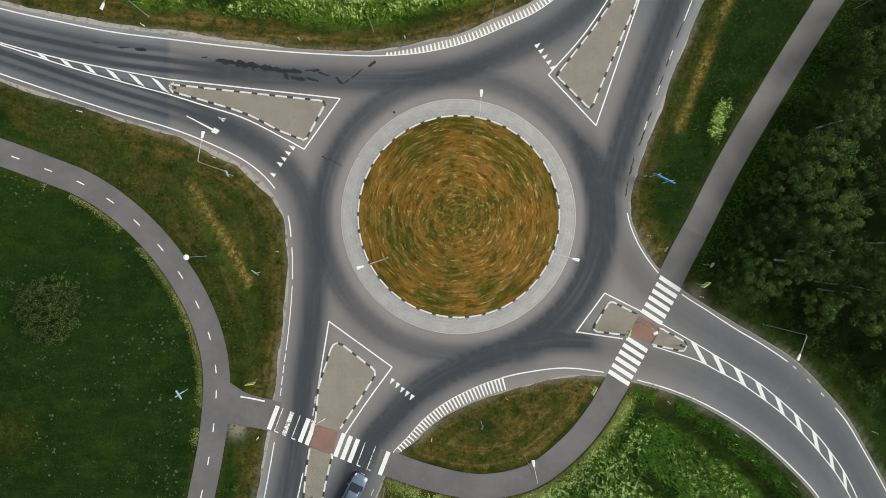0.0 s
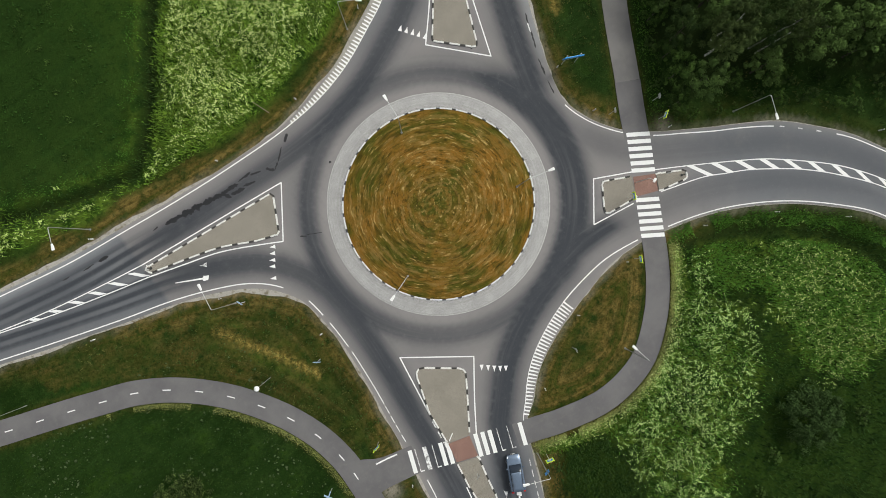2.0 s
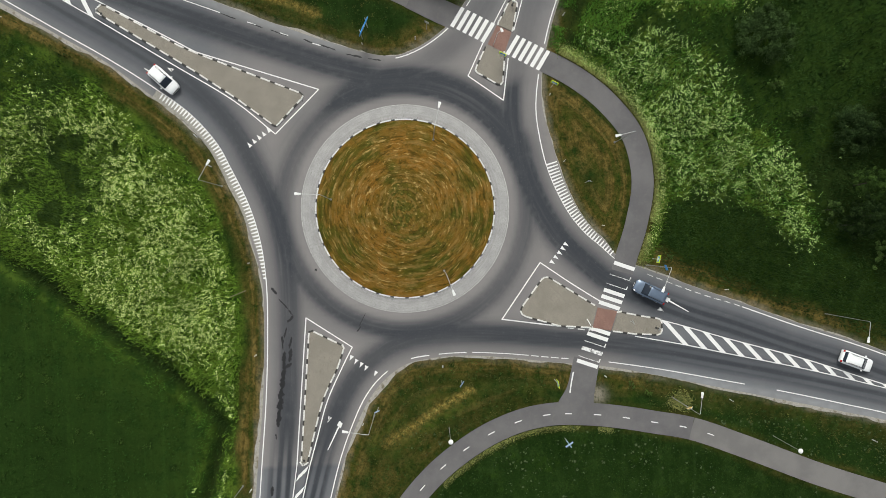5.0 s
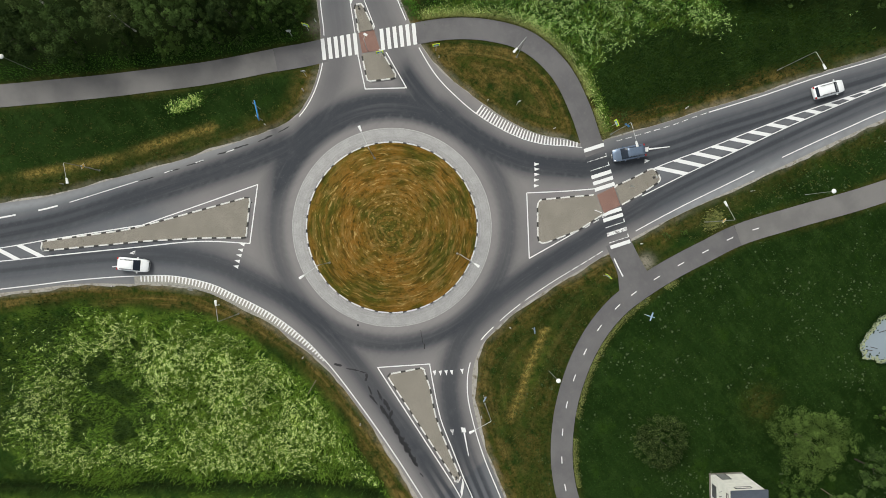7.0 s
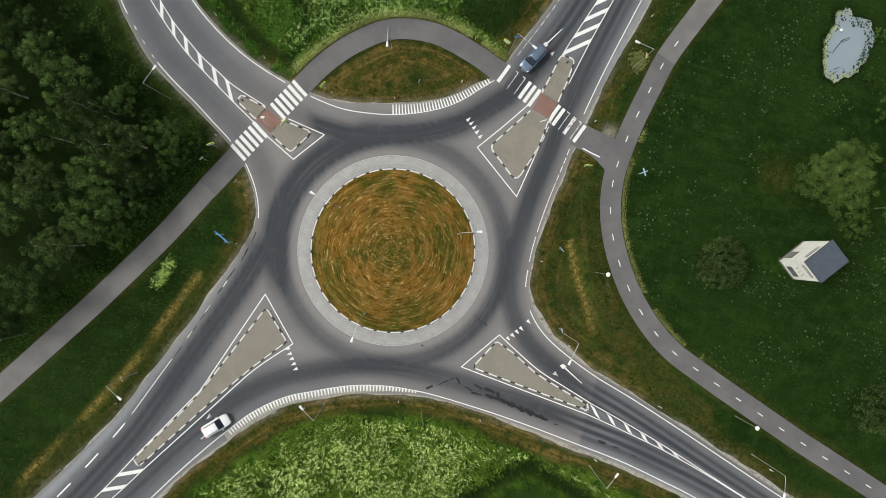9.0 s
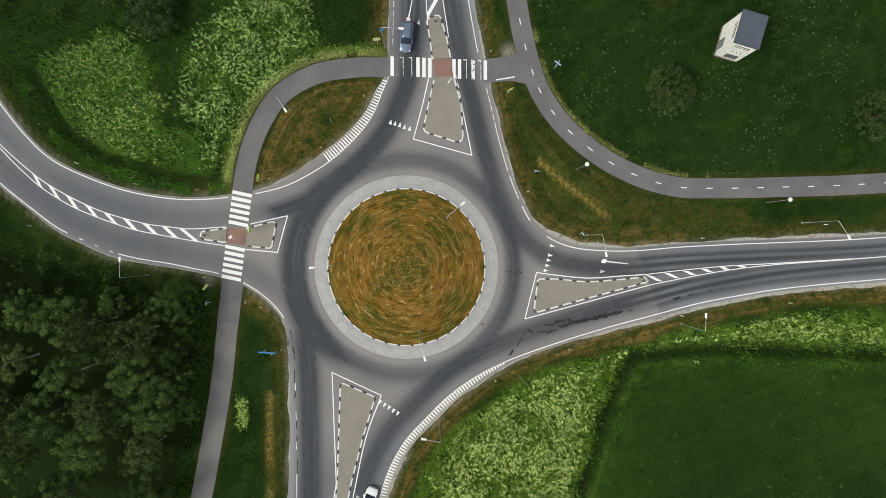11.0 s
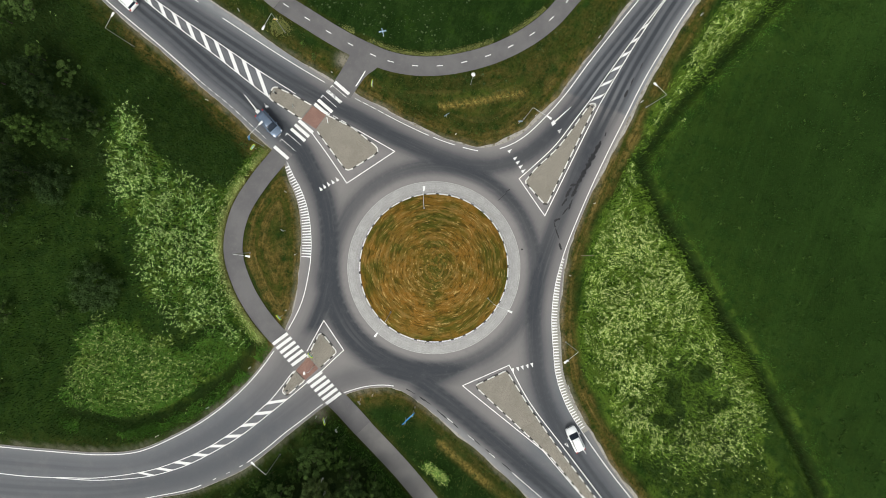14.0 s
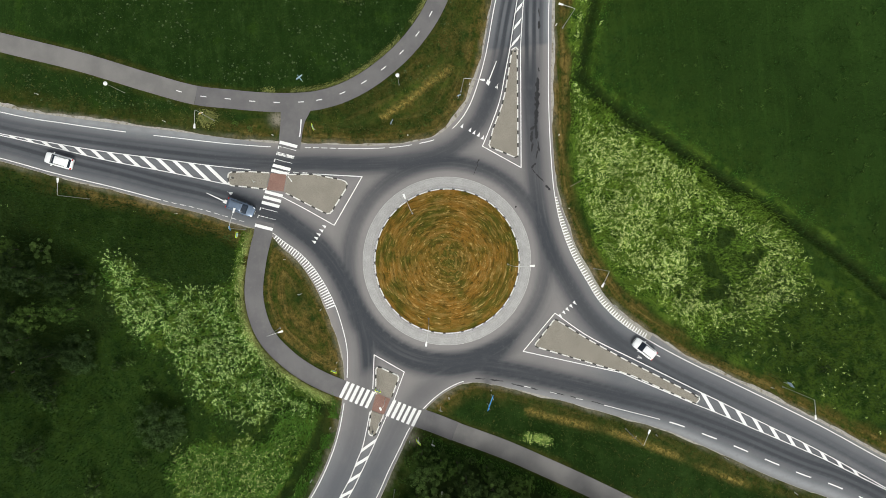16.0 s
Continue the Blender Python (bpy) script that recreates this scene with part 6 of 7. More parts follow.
for x, y, s in ((30.6, -9.4, .55), (33.6, -10.6, .5), (40.4, -14.0, .7), (43.6, -15.6, .8), (45.8, -18.8, .7), (38.3, -12.2, .6), (47.6, -20.4, .6), (42.3, -12.9, .7), (34.8, 8.6, .6), (37.8, 14.4, .7), (33.6, 6.0, .55),
                (48.4, -17.8, .7), (51.2, -19.6, .75), (54.2, -21.6, .6), (50.2, -22.6, .5), (56.4, -24.2, .7), (46.6, -15.2, .6), (40.6, 19.4, .7), (29.6, -3.6, .5), (31.4, 0.6, .6)):
    gap = far_from(np.array([(x, y)]), PATH_NE)[0]
    x, y = (x + 0.85 * max(0, 3.4 - gap), y - 0.5 * max(0, 3.4 - gap)) if y > -5 else (x, y)
    plant(rng.choice((4, 5)), x, y, s * 1.3, rng.uniform(0, 360))

def bare_birch(x, y, high, dx, dy, label):
    """A slim birch whose white upper stem stands clear of the leaves."""
    ob = thing("bare_birch", label, "tree", "bare birch stems", pose(x, y, ground_z_at(x, y)))
    bm = bmesh.new()
    rod(bm, (0, 0, -0.2), (dx * 0.5, dy * 0.5, high * 0.55), 0.11, 0.085), rod(bm, (dx * 0.5, dy * 0.5, high * 0.55), (dx, dy, high), 0.085, 0.04)
    part("trunk", bm, M_BIRCH_BARK, ob)
    rng_ = np.random.default_rng(int(x * 10))
    c = np.array([(dx * k + rng_.normal() * 0.4, dy * k + rng_.normal() * 0.4, high * k) for k in (0.15, 0.3, 0.4, 1.0)])
    v = leaf_cloud(rng_, c, np.array((1.1, 1.0, 0.9, 0.4)), 160, 0.075)
    part("crown", mesh_of("crown", v, np.arange(len(v)).reshape(-1, 4).tolist(), M_LEAF_BIRCH), None, ob)


for x, y, h, dx, dy in ((41.4, -7.1, 7.0, 0.4, -0.2), (41.7, -8.0, 6.6, 0.4, -0.1), (44.2, -2.7, 7.2, 0.5, 0.1)):
    bare_birch(x, y, h, dx, dy, "slim bare birch with a white stem in the woods")

# the round tree on the lawn, the big one beside the tower and those round the pond
round_tree = tree_kind("round_tree", 31, 3.7, 0.1, 4.8, 260, 60, 0.075, M_LEAF_DARK, M_BARK, 0.16, "single round dense dark green tree on the lawn", "tree", "", 0.06, 0.55)
round_tree.matrix_basis = pose(-44.6, -10.3, ground_z_at(-44.6, -10.3))
far_tree = copy_thing(round_tree, pose(-71.9, 3.8, ground_z_at(-71.9, 3.8), 0, 0, 140))
tagged(far_tree, "dense round green tree on the far lawn", "tree")
lime = tree_kind("big_tree", 32, 4.6, 0.6, 7.2, 230, 110, 0.08, M_LEAF_LIME, M_BARK, 0.26, "large spreading green tree near the white tower", "tree", "", 0.4, 0.72)
lime.matrix_basis = pose(-56.6, -25.6, ground_z_at(-56.6, -25.6))
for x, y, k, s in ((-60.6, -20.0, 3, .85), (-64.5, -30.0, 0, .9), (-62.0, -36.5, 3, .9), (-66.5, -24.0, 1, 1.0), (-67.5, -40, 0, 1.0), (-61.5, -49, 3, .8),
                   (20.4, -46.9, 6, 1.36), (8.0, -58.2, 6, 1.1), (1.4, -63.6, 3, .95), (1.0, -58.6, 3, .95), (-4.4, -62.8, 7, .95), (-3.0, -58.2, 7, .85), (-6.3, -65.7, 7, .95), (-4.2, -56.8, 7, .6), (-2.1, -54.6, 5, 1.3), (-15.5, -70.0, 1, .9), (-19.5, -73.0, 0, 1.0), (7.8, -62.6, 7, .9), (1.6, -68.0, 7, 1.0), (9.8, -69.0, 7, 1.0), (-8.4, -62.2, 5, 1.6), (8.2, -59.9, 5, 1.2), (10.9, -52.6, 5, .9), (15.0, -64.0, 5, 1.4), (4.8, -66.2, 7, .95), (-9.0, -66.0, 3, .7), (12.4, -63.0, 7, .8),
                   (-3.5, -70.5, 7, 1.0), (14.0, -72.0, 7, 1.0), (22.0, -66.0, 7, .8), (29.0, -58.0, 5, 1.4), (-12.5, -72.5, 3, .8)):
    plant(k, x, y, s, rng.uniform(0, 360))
for x, y, s in ((-26.1, -34.6, .3), (-23.9, -28.4, .45), (-25.0, -30.4, .4), (1.9, -53.0, .7), (-7.6, -33.6, .5), (29.5, 10.9, .35), (30.1, 12.7, .4), (28.9, 7.6, .3), (14.6, -48.5, .8), (25.6, -50.5, 1.0), (33.4, -51, 1.0), (40.5, -55, 1.1),
                (23.6, 58.6, .9), (20.5, 55.0, .8), (26.4, 63.0, 1.0), (-58.3, -40.8, .8), (-58.9, -47.6, .9), (-51.0, -48.6, .5), (16.5, -57.0, .8), (10.6, -50.8, .6)):
    plant(rng.choice((4, 5)), x, y, s, rng.uniform(0, 360))

# ---------------------------------------------------------------- meadow herbs, tall grass and flowers
def scatter(poly, count, seed, thin=0.0, size=2.2):
    """Random spots in a polygon, thinned by patches."""
    rng = np.random.default_rng(seed)
    p = np.asarray(poly)
    q = rng.uniform(p.min(0) - 1, p.max(0) + 1, (count, 2))
    depth = np.where(inside(poly, q), 1.0, -1.0) * far_from(q, np.vstack([poly, poly[:1]]))
    q = q[depth + (value_noise(q, 3.5, seed + 2) - 0.58) * 5 + rng.normal(size=len(q)) * 1.0 > 0]
    ok = (value_noise(q, size, seed) * 0.65 + value_noise(q, size * 3, seed + 1) * 0.35) > thin + rng.normal(size=len(q)) * 0.16
    return q[ok]


def clear_of_roads(q, gap=0.6):
    keep = ~inside(ROAD_OUTLINE, q)
    for e in edge_of.values():
        keep &= far_from(q, e[(np.abs(e) < 110).all(1)]) > gap
    for e in (PATH_SW, PATH_SE, PATH_NE, PATH_LINK):
        keep &= far_from(q, e[(np.abs(e[:, :2]) < 130).all(1)]) > 1.5 + gap * 0.5
    return q[keep]


def bunched(q, seed, least=2, most=9, spread=0.11):
    """Several heads for each plant."""
    rng = np.random.default_rng(seed)
    n = rng.integers(least, most, len(q))
    return np.repeat(q, n, 0) + rng.normal(size=(int(n.sum()), 2)) * spread


def umbels(name, q, seed, label, mat=None, size=1.0):
    """Flat flower heads on their height above the ground, six-sided, tilted a little."""
    rng = np.random.default_rng(seed)
    z = ground_at(q) + rng.uniform(0.45, 0.95, len(q))
    r = size * (0.026 + 0.042 * rng.random(len(q)) ** 1.6)
    tilt = rng.normal(size=(len(q), 2)) * 0.35
    a = np.arange(6) * math.pi / 3
    ca, sa = np.cos(a), np.sin(a)
    x = q[:, :1] + r[:, None] * ca
    y = q[:, 1:] + r[:, None] * sa
    zz = z[:, None] + r[:, None] * (ca * tilt[:, :1] + sa * tilt[:, 1:])
    v = np.stack([x, y, zz], -1).reshape(-1, 3)
    me = mesh_of(name, v, np.arange(len(q) * 6).reshape(-1, 6).tolist(), mat or M_UMBEL)
    return tagged(new(name, me), label, "wildflowers", "", "stuff")


def blades(name, q, seed, low, high, width, mat, label, category):
    """Arching leaf blades, each a bent strip of two faces."""
    rng = np.random.default_rng(seed)
    n = len(q)
    a = rng.uniform(0, 2 * math.pi, n)
    h = rng.uniform(low, high, n)
    lean = h * rng.uniform(0.3, 1.0, n)
    d = np.c_[np.cos(a), np.sin(a)]
    s = np.c_[-d[:, 1], d[:, 0]] * (width * rng.uniform(0.6, 1.4, n))[:, None]
    z = ground_at(q) - 0.05
    mid, tip = q + d * lean[:, None] * 0.35, q + d * lean[:, None]
    v = np.stack([np.c_[q - s, z], np.c_[q + s, z], np.c_[mid + s, z + h * 0.8], np.c_[mid - s, z + h * 0.8], np.c_[tip, z + h]], 1).reshape(-1, 3)
    f = []
    for i in range(0, n * 5, 5):
        f += [(i, i + 1, i + 2, i + 3), (i + 3, i + 2, i + 4)]
    return tagged(new(name, mesh_of(name, v, f, mat)), label, category, "", "stuff")


nw_plants = clear_of_roads(np.vstack([scatter(HERBS_NW, 26000, 41, 0.40, 1.5), scatter(HERBS_W, 9000, 42, 0.26, 1.5)]), 3.6)
nw_plants = nw_plants[far_from(nw_plants, DITCH_FIELD) > 1.5 + 2.2 * value_noise(nw_plants, 2.5, 131) * smooth(nw_plants[:, 0], -30, -20)]
nw_plants = nw_plants[np.hypot(nw_plants[:, 0] - 3.2, nw_plants[:, 1] - 43.5) > 5.2 * value_noise(nw_plants, 1.2, 40) + 1.8]


def in_hollow(q):
    """The darker nettle hollow in the northern part of the meadow."""
    return np.hypot((q[:, 0] - 5.6) / 7.0, (q[:, 1] - 44.4) / 6.4) + (value_noise(q, 3.0, 121) - 0.5) * 0.9 + (value_noise(q, 1.1, 125) - 0.5) * 0.7 < 0.85


nw_plants = nw_plants[~in_hollow(nw_plants) | (value_noise(nw_plants, 2.4, 122) > 0.6)]
nw_plants = nw_plants[np.random.default_rng(185).random(len(nw_plants)) > 0.10 + 0.32 * smooth(nw_plants[:, 1], 36, 46)]
umbels("cow_parsley", bunched(np.vstack([nw_plants, clear_of_roads(scatter(RANK_N, 1300, 39, 0.66, 2.2), 3.0)]), 34), 43, "white cow parsley in dense drifts in the meadow", None, 1.05)
se_plants = clear_of_roads(np.vstack([scatter(HERBS_SE, 10500, 44, 0.42, 1.2), scatter(RANK_SE, 500, 46, 0.62, 1.6)]), 1.5)
se_plants = se_plants[(far_from(se_plants, DITCH_ARC) > 1.0)]
umbels("cow_parsley", bunched(se_plants, 35), 47, "white cow parsley thick round the path", M_UMBEL_PALE, 1.0)
lobe_plants = clear_of_roads(scatter(LOBE_SE, 3600, 45, 0.38, 1.6), 1.5)
umbels("cow_parsley", bunched(lobe_plants[far_from(lobe_plants, DITCH_ARC) > 1.0], 37, 2, 7), 46, "scattered small white flowers in bright green grass", None, 0.98)
clump_q = at_length(CLUMP, np.random.default_rng(48).uniform(0, along(CLUMP)[-1], 115)) + np.random.default_rng(175).normal(size=(115, 2)) * (0.42, 0.36)
umbels("cow_parsley", bunched(clump_q, 36, 3, 8), 49, "clump of white flowers near the path")
tall = clear_of_roads(np.vstack([scatter(HERBS_NW, 100000, 51, 0.25), scatter(HERBS_W, 22000, 52, 0.1)]), 3.0)
tall = tall[~in_hollow(tall) | (value_noise(tall, 2.0, 123) > 0.5)]
blades("tall_grass", tall, 53, 0.3, 0.65, 0.032, M_BLADE, "tall fresh green grass and stalks", "tall grass")
lobe = clear_of_roads(scatter(LOBE_SE, 46000, 58, 0.1), 1.2)
lobe = lobe[far_from(lobe, DITCH_ARC) > 0.8]
blades("tall_grass", np.vstack([lobe, clear_of_roads(scatter(HERBS_SE, 34000, 86, 0.2), 1.2)]), 59, 0.2, 0.5, 0.034, M_BLADE_FRESH, "bright green grass beside the curving road", "tall grass")
WOOD_EDGE = [(30, -9.5), (38, -13), (45, -18), (52, -28), (60, -50), (70, -50), (60, -26), (52, -17), (44, -11), (36, -8)]
dull = np.vstack([scatter([(-4, 40), (2, 36), (14, 37), (18, 44), (15, 54), (6, 56), (-2, 49)], 40000, 132, 0.0), scatter(RANK_N, 42000, 129, 0.0), scatter(HERBS_NW, 16000, 133, 0.2)])
band = np.repeat(shifted(DITCH_FIELD[(np.abs(DITCH_FIELD) < 90).all(1)], -1.6), 60, 0)
dull = clear_of_roads(np.vstack([dull, band + np.random.default_rng(134).normal(size=band.shape) * 0.7]), 3.0)
blades("dull_herbs", dull, 135, 0.25, 0.5, 0.03, M_BLADE_MID, "dull green nettles and grass in the meadow", "herbs")
rank_mid = scatter([(-8, -33), (0, -34.5), (0.5, -45), (-8, -54), (-10, -60), (-19, -64), (-14.5, -46)], 26000, 136, 0.05)
blades("rank_herbs", clear_of_roads(rank_mid, 1.6), 137, 0.2, 0.5, 0.032, M_BLADE_MID, "dull green herbs beside the road", "herbs")
clump = np.random.default_rng(138).normal(size=(1300, 2)) * (0.55, 0.7) + np.array((-26.3, -34.7))
blades("yellow_clump", clear_of_roads(clump, 0.5), 139, 0.2, 0.5, 0.03, M_STRAW, "yellow-green clump of weeds at the lamp post", "herbs")
rank = clear_of_roads(np.vstack([scatter(RANK_N, 6000, 60, 0.3), scatter(RANK_SE, 85000, 54, 0.1), scatter(HERBS_SE, 9000, 57, 0.1), scatter(WOOD_EDGE, 15000, 87, 0.2)]), 1.0)
blades("rank_herbs", rank, 55, 0.25, 0.6, 0.042, M_BLADE_DARK, "dark rank herbs and nettles", "herbs")
ditch_q = np.vstack([shifted(DITCH_FIELD[(np.abs(DITCH_FIELD) < 100).all(1)], d) for d in (-0.5, 0.5)])
ditch_q = np.repeat(ditch_q, 36, 0) + np.random.default_rng(61).normal(size=(len(ditch_q) * 36, 2)) * 0.45
def verge_spots(poly, n, seed):
    """Tussocks: spots in bunches, clear of road and path."""
    q = bunched(clear_of_roads(scatter(poly, n, seed, 0.25, 1.6), 0.5), seed, 3, 9, 0.13)
    return q


VERGES = [WOOD_EDGE, [(21, 2), (26, -1), (31, 8), (38, 20), (62, 60), (48, 60), (31, 34), (22, 10)], [(-19.5, 3), (-25, 6), (-45, 11.5), (-45, 9), (-36, 3.5), (-29, -6), (-26.5, -16), (-22, -19), (-19.4, -14)],
          [(-22, -26), (-26, -29), (-33, -46), (-41, -72), (-35, -72), (-25, -45)]]
blades("verge_grass", np.vstack([verge_spots(v, n, 91 + i) for i, (v, n) in enumerate(zip(VERGES, (2600, 4200, 1300, 1900)))]), 94, 0.1, 0.28, 0.03, M_DULL, "tussocky half-dry grass on the verges", "grass")
blades("verge_grass", np.vstack([verge_spots(v, n, 95 + i) for i, (v, n) in enumerate(zip(VERGES, (1500, 3600, 1200, 1400)))]), 98, 0.1, 0.3, 0.035, M_BLADE_DARK, "dark green tussocks on the verges", "grass")
clump_q = at_length(CLUMP, np.random.default_rng(99).uniform(0, along(CLUMP)[-1], 1500)) + np.random.default_rng(176).normal(size=(1500, 2)) * (0.42, 0.36)
blades("flowering_clump", clump_q, 100, 0.15, 0.32, 0.03, M_BLADE_FRESH, "bright green clump of herbs near the path", "herbs")
lip_q = np.vstack([shifted(DITCH_FIELD[(np.abs(DITCH_FIELD) < 100).all(1)], d) for d in (1.6, 2.0)])
lip_q = np.repeat(lip_q, 75, 0) + np.random.default_rng(161).normal(size=(len(lip_q) * 75, 2)) * (0.75, 0.55)
lip_q = lip_q[value_noise(lip_q, 2.2, 162) * 0.6 + value_noise(lip_q, 7.0, 163) * 0.5 > 0.42]
blades("bank_grass", clear_of_roads(lip_q, 1.5), 164, 0.08, 0.22, 0.024, M_BLADE_FRESH, "fresh green grass on the field side of the ditch", "tall grass")
blades("ditch_reeds", clear_of_roads(ditch_q, 1.5), 62, 0.2, 0.5, 0.035, M_BLADE_DARK, "dark green growth along the field ditch", "reeds")
side = shifted(PATH_SE, -2.0)
side_q = at_length(side, np.random.default_rng(63).uniform(2, along(side)[-1] - 2, 21000)) + np.random.default_rng(64).normal(size=(21000, 2)) * 0.5
side_q = side_q[value_noise(side_q, 1.8, 76) * 0.6 + value_noise(side_q, 5.0, 77) * 0.5 > 0.36]
blades("dry_grass", clear_of_roads(side_q, 0.15), 65, 0.15, 0.4, 0.026, M_STRAW, "yellowed dry grass along the path edge", "dry grass")
fringe = at_length(shifted(PATH_SE, -2.2), np.random.default_rng(165).uniform(3, along(side)[-1] - 1.5, 750)) + np.random.default_rng(166).normal(size=(750, 2)) * 0.4
umbels("cow_parsley", bunched(clear_of_roads(fringe, 0.3), 167, 1, 5), 168, "loose white flowers in the fringe of the path", None, 0.9)
lush_q = at_length(shifted(PATH_SE, -2.7), np.random.default_rng(105).uniform(2, along(side)[-1] - 2, 9000)) + np.random.default_rng(106).normal(size=(9000, 2)) * 0.45
blades("tall_grass", clear_of_roads(lush_q, 0.9), 107, 0.2, 0.45, 0.026, M_BLADE, "fresh grass just outside the curving path", "tall grass")
wood_side = [shifted(PATH_NE, d) for d in (3.0, -3.0)]
wood_side = max(wood_side, key=lambda line: float(line[:, 0].mean()))
wood_side = wood_side[(np.abs(wood_side) < 75).all(1)]
edge_q = at_length(wood_side, np.random.default_rng(108).uniform(0, along(wood_side)[-1], 7000)) + np.random.default_rng(109).normal(size=(7000, 2)) * 0.8
blades("rank_herbs", clear_of_roads(edge_q, 0.5), 110, 0.15, 0.35, 0.02, M_BLADE_FRESH, "green growth between path and woods", "herbs")
rims = [shifted(between(PATH_SW, (-45, 9), (-27, -27)), d) for d in (1.75, -1.75)]
rim = max(rims, key=lambda line: float(np.hypot(line[:, 0], line[:, 1]).mean()))
rim_q = at_length(rim, np.random.default_rng(101).uniform(1, along(rim)[-1] - 1, 12000)) + np.random.default_rng(102).normal(size=(12000, 2)) * 0.28
rim_q = rim_q[value_noise(rim_q, 2.5, 103) > 0.4]
blades("dry_grass", clear_of_roads(rim_q, 0.1), 104, 0.06, 0.16, 0.025, M_STRAW, "bleached grass fringe where path meets lawn", "dry grass")
hay_q = at_length(HAY_VERGE, np.random.default_rng(171).uniform(0.3, along(HAY_VERGE)[-1] - 0.3, 1300)) + np.random.default_rng(172).normal(size=(1300, 2)) * 0.11
hay_q = hay_q[value_noise(hay_q, 1.6, 173) > 0.38]
blades("dry_grass", hay_q, 174, 0.04, 0.10, 0.018, M_STRAW, "thin line of dry yellow grass along the verge", "dry grass")
arcs = [shifted(DITCH_ARC, d) for d in (1.7, -1.7)]
arc = max(arcs, key=lambda line: float(np.hypot(line[:, 0] - 18, line[:, 1] + 36).mean()))
arc_q = at_length(arc, np.random.default_rng(177).uniform(0, along(arc)[-1], 12000)) + np.random.default_rng(178).normal(size=(12000, 2)) * 0.55
arc_q = arc_q[value_noise(arc_q, 2.4, 179) > 0.36]
blades("bank_grass", arc_q, 180, 0.12, 0.3, 0.028, M_BLADE_FRESH, "fresh green grass between ditch and road", "tall grass")
tuft_q = np.random.default_rng(66).uniform((-75, -62), (-28, 6), (26000, 2))
tuft_q = clear_of_roads(tuft_q[value_noise(tuft_q, 5.0, 67) > 0.35], 0.5)
tuft_q = tuft_q[pond_reach(tuft_q) > 1.15]
blades("lawn_tufts", tuft_q, 68, 0.08, 0.22, 0.05, M_BLADE_DARK, "short dark green tufts on the lawn", "grass")
crop_q = np.random.default_rng(81).uniform((-75, 25), (30, 100), (34000, 2))
crop_q = crop_q[inside(FIELD, crop_q) & (np.hypot(*crop_q.T) < 98) & (value_noise(crop_q, 2.4, 82) + 0.3 * value_noise(crop_q, 9.0, 83) > 0.62)]
blades("crop_plants", crop_q, 84, 0.12, 0.3, 0.085, M_CROP, "low dark green crop with darker weedy spots", "crop")
weeds = np.random.default_rng(181).uniform((-72, 27), (20, 98), (520, 2))
weeds = weeds[inside(FIELD, weeds) & (far_from(weeds, DITCH_FIELD) > 3.0) & (value_noise(weeds, 9.0, 182) > 0.38)]
blades("field_weeds", bunched(weeds, 183, 14, 34, 0.17), 184, 0.15, 0.35, 0.04, M_BLADE_MID, "scattered tufts of weeds standing in the crop", "weeds")
dots = np.random.default_rng(69).uniform((-78, -62), (-29, 6), (14000, 2))
dots = clear_of_roads(dots[(value_noise(dots, 4.2, 70) * 0.35 + value_noise(dots, 1.3, 74) * 0.3 + np.random.default_rng(75).random(len(dots)) * 0.35) > 0.62], 0.5)
dots = dots[pond_reach(dots) > 1.3]


def clover(name, q, seed, label):
    """Flat pale patches low in the grass, uneven in outline."""
    rng = np.random.default_rng(seed)
    a = np.arange(7) * 2 * math.pi / 7
    r = (0.05 + 0.13 * rng.random(len(q)) ** 2)[:, None] * rng.uniform(0.6, 1.3, (len(q), 7))
    v = np.stack([q[:, :1] + r * np.cos(a), q[:, 1:] + r * np.sin(a), np.repeat((ground_at(q) + 0.07)[:, None], 7, 1) + rng.normal(size=(len(q), 7)) * 0.02], -1).reshape(-1, 3)
    return tagged(new(name, mesh_of(name, v, np.arange(len(q) * 7).reshape(-1, 7).tolist(), M_CLOVER)), label, "clover", "", "stuff")


clover("clover_heads", dots, 71, "pale clover patches strewn over the lawn")


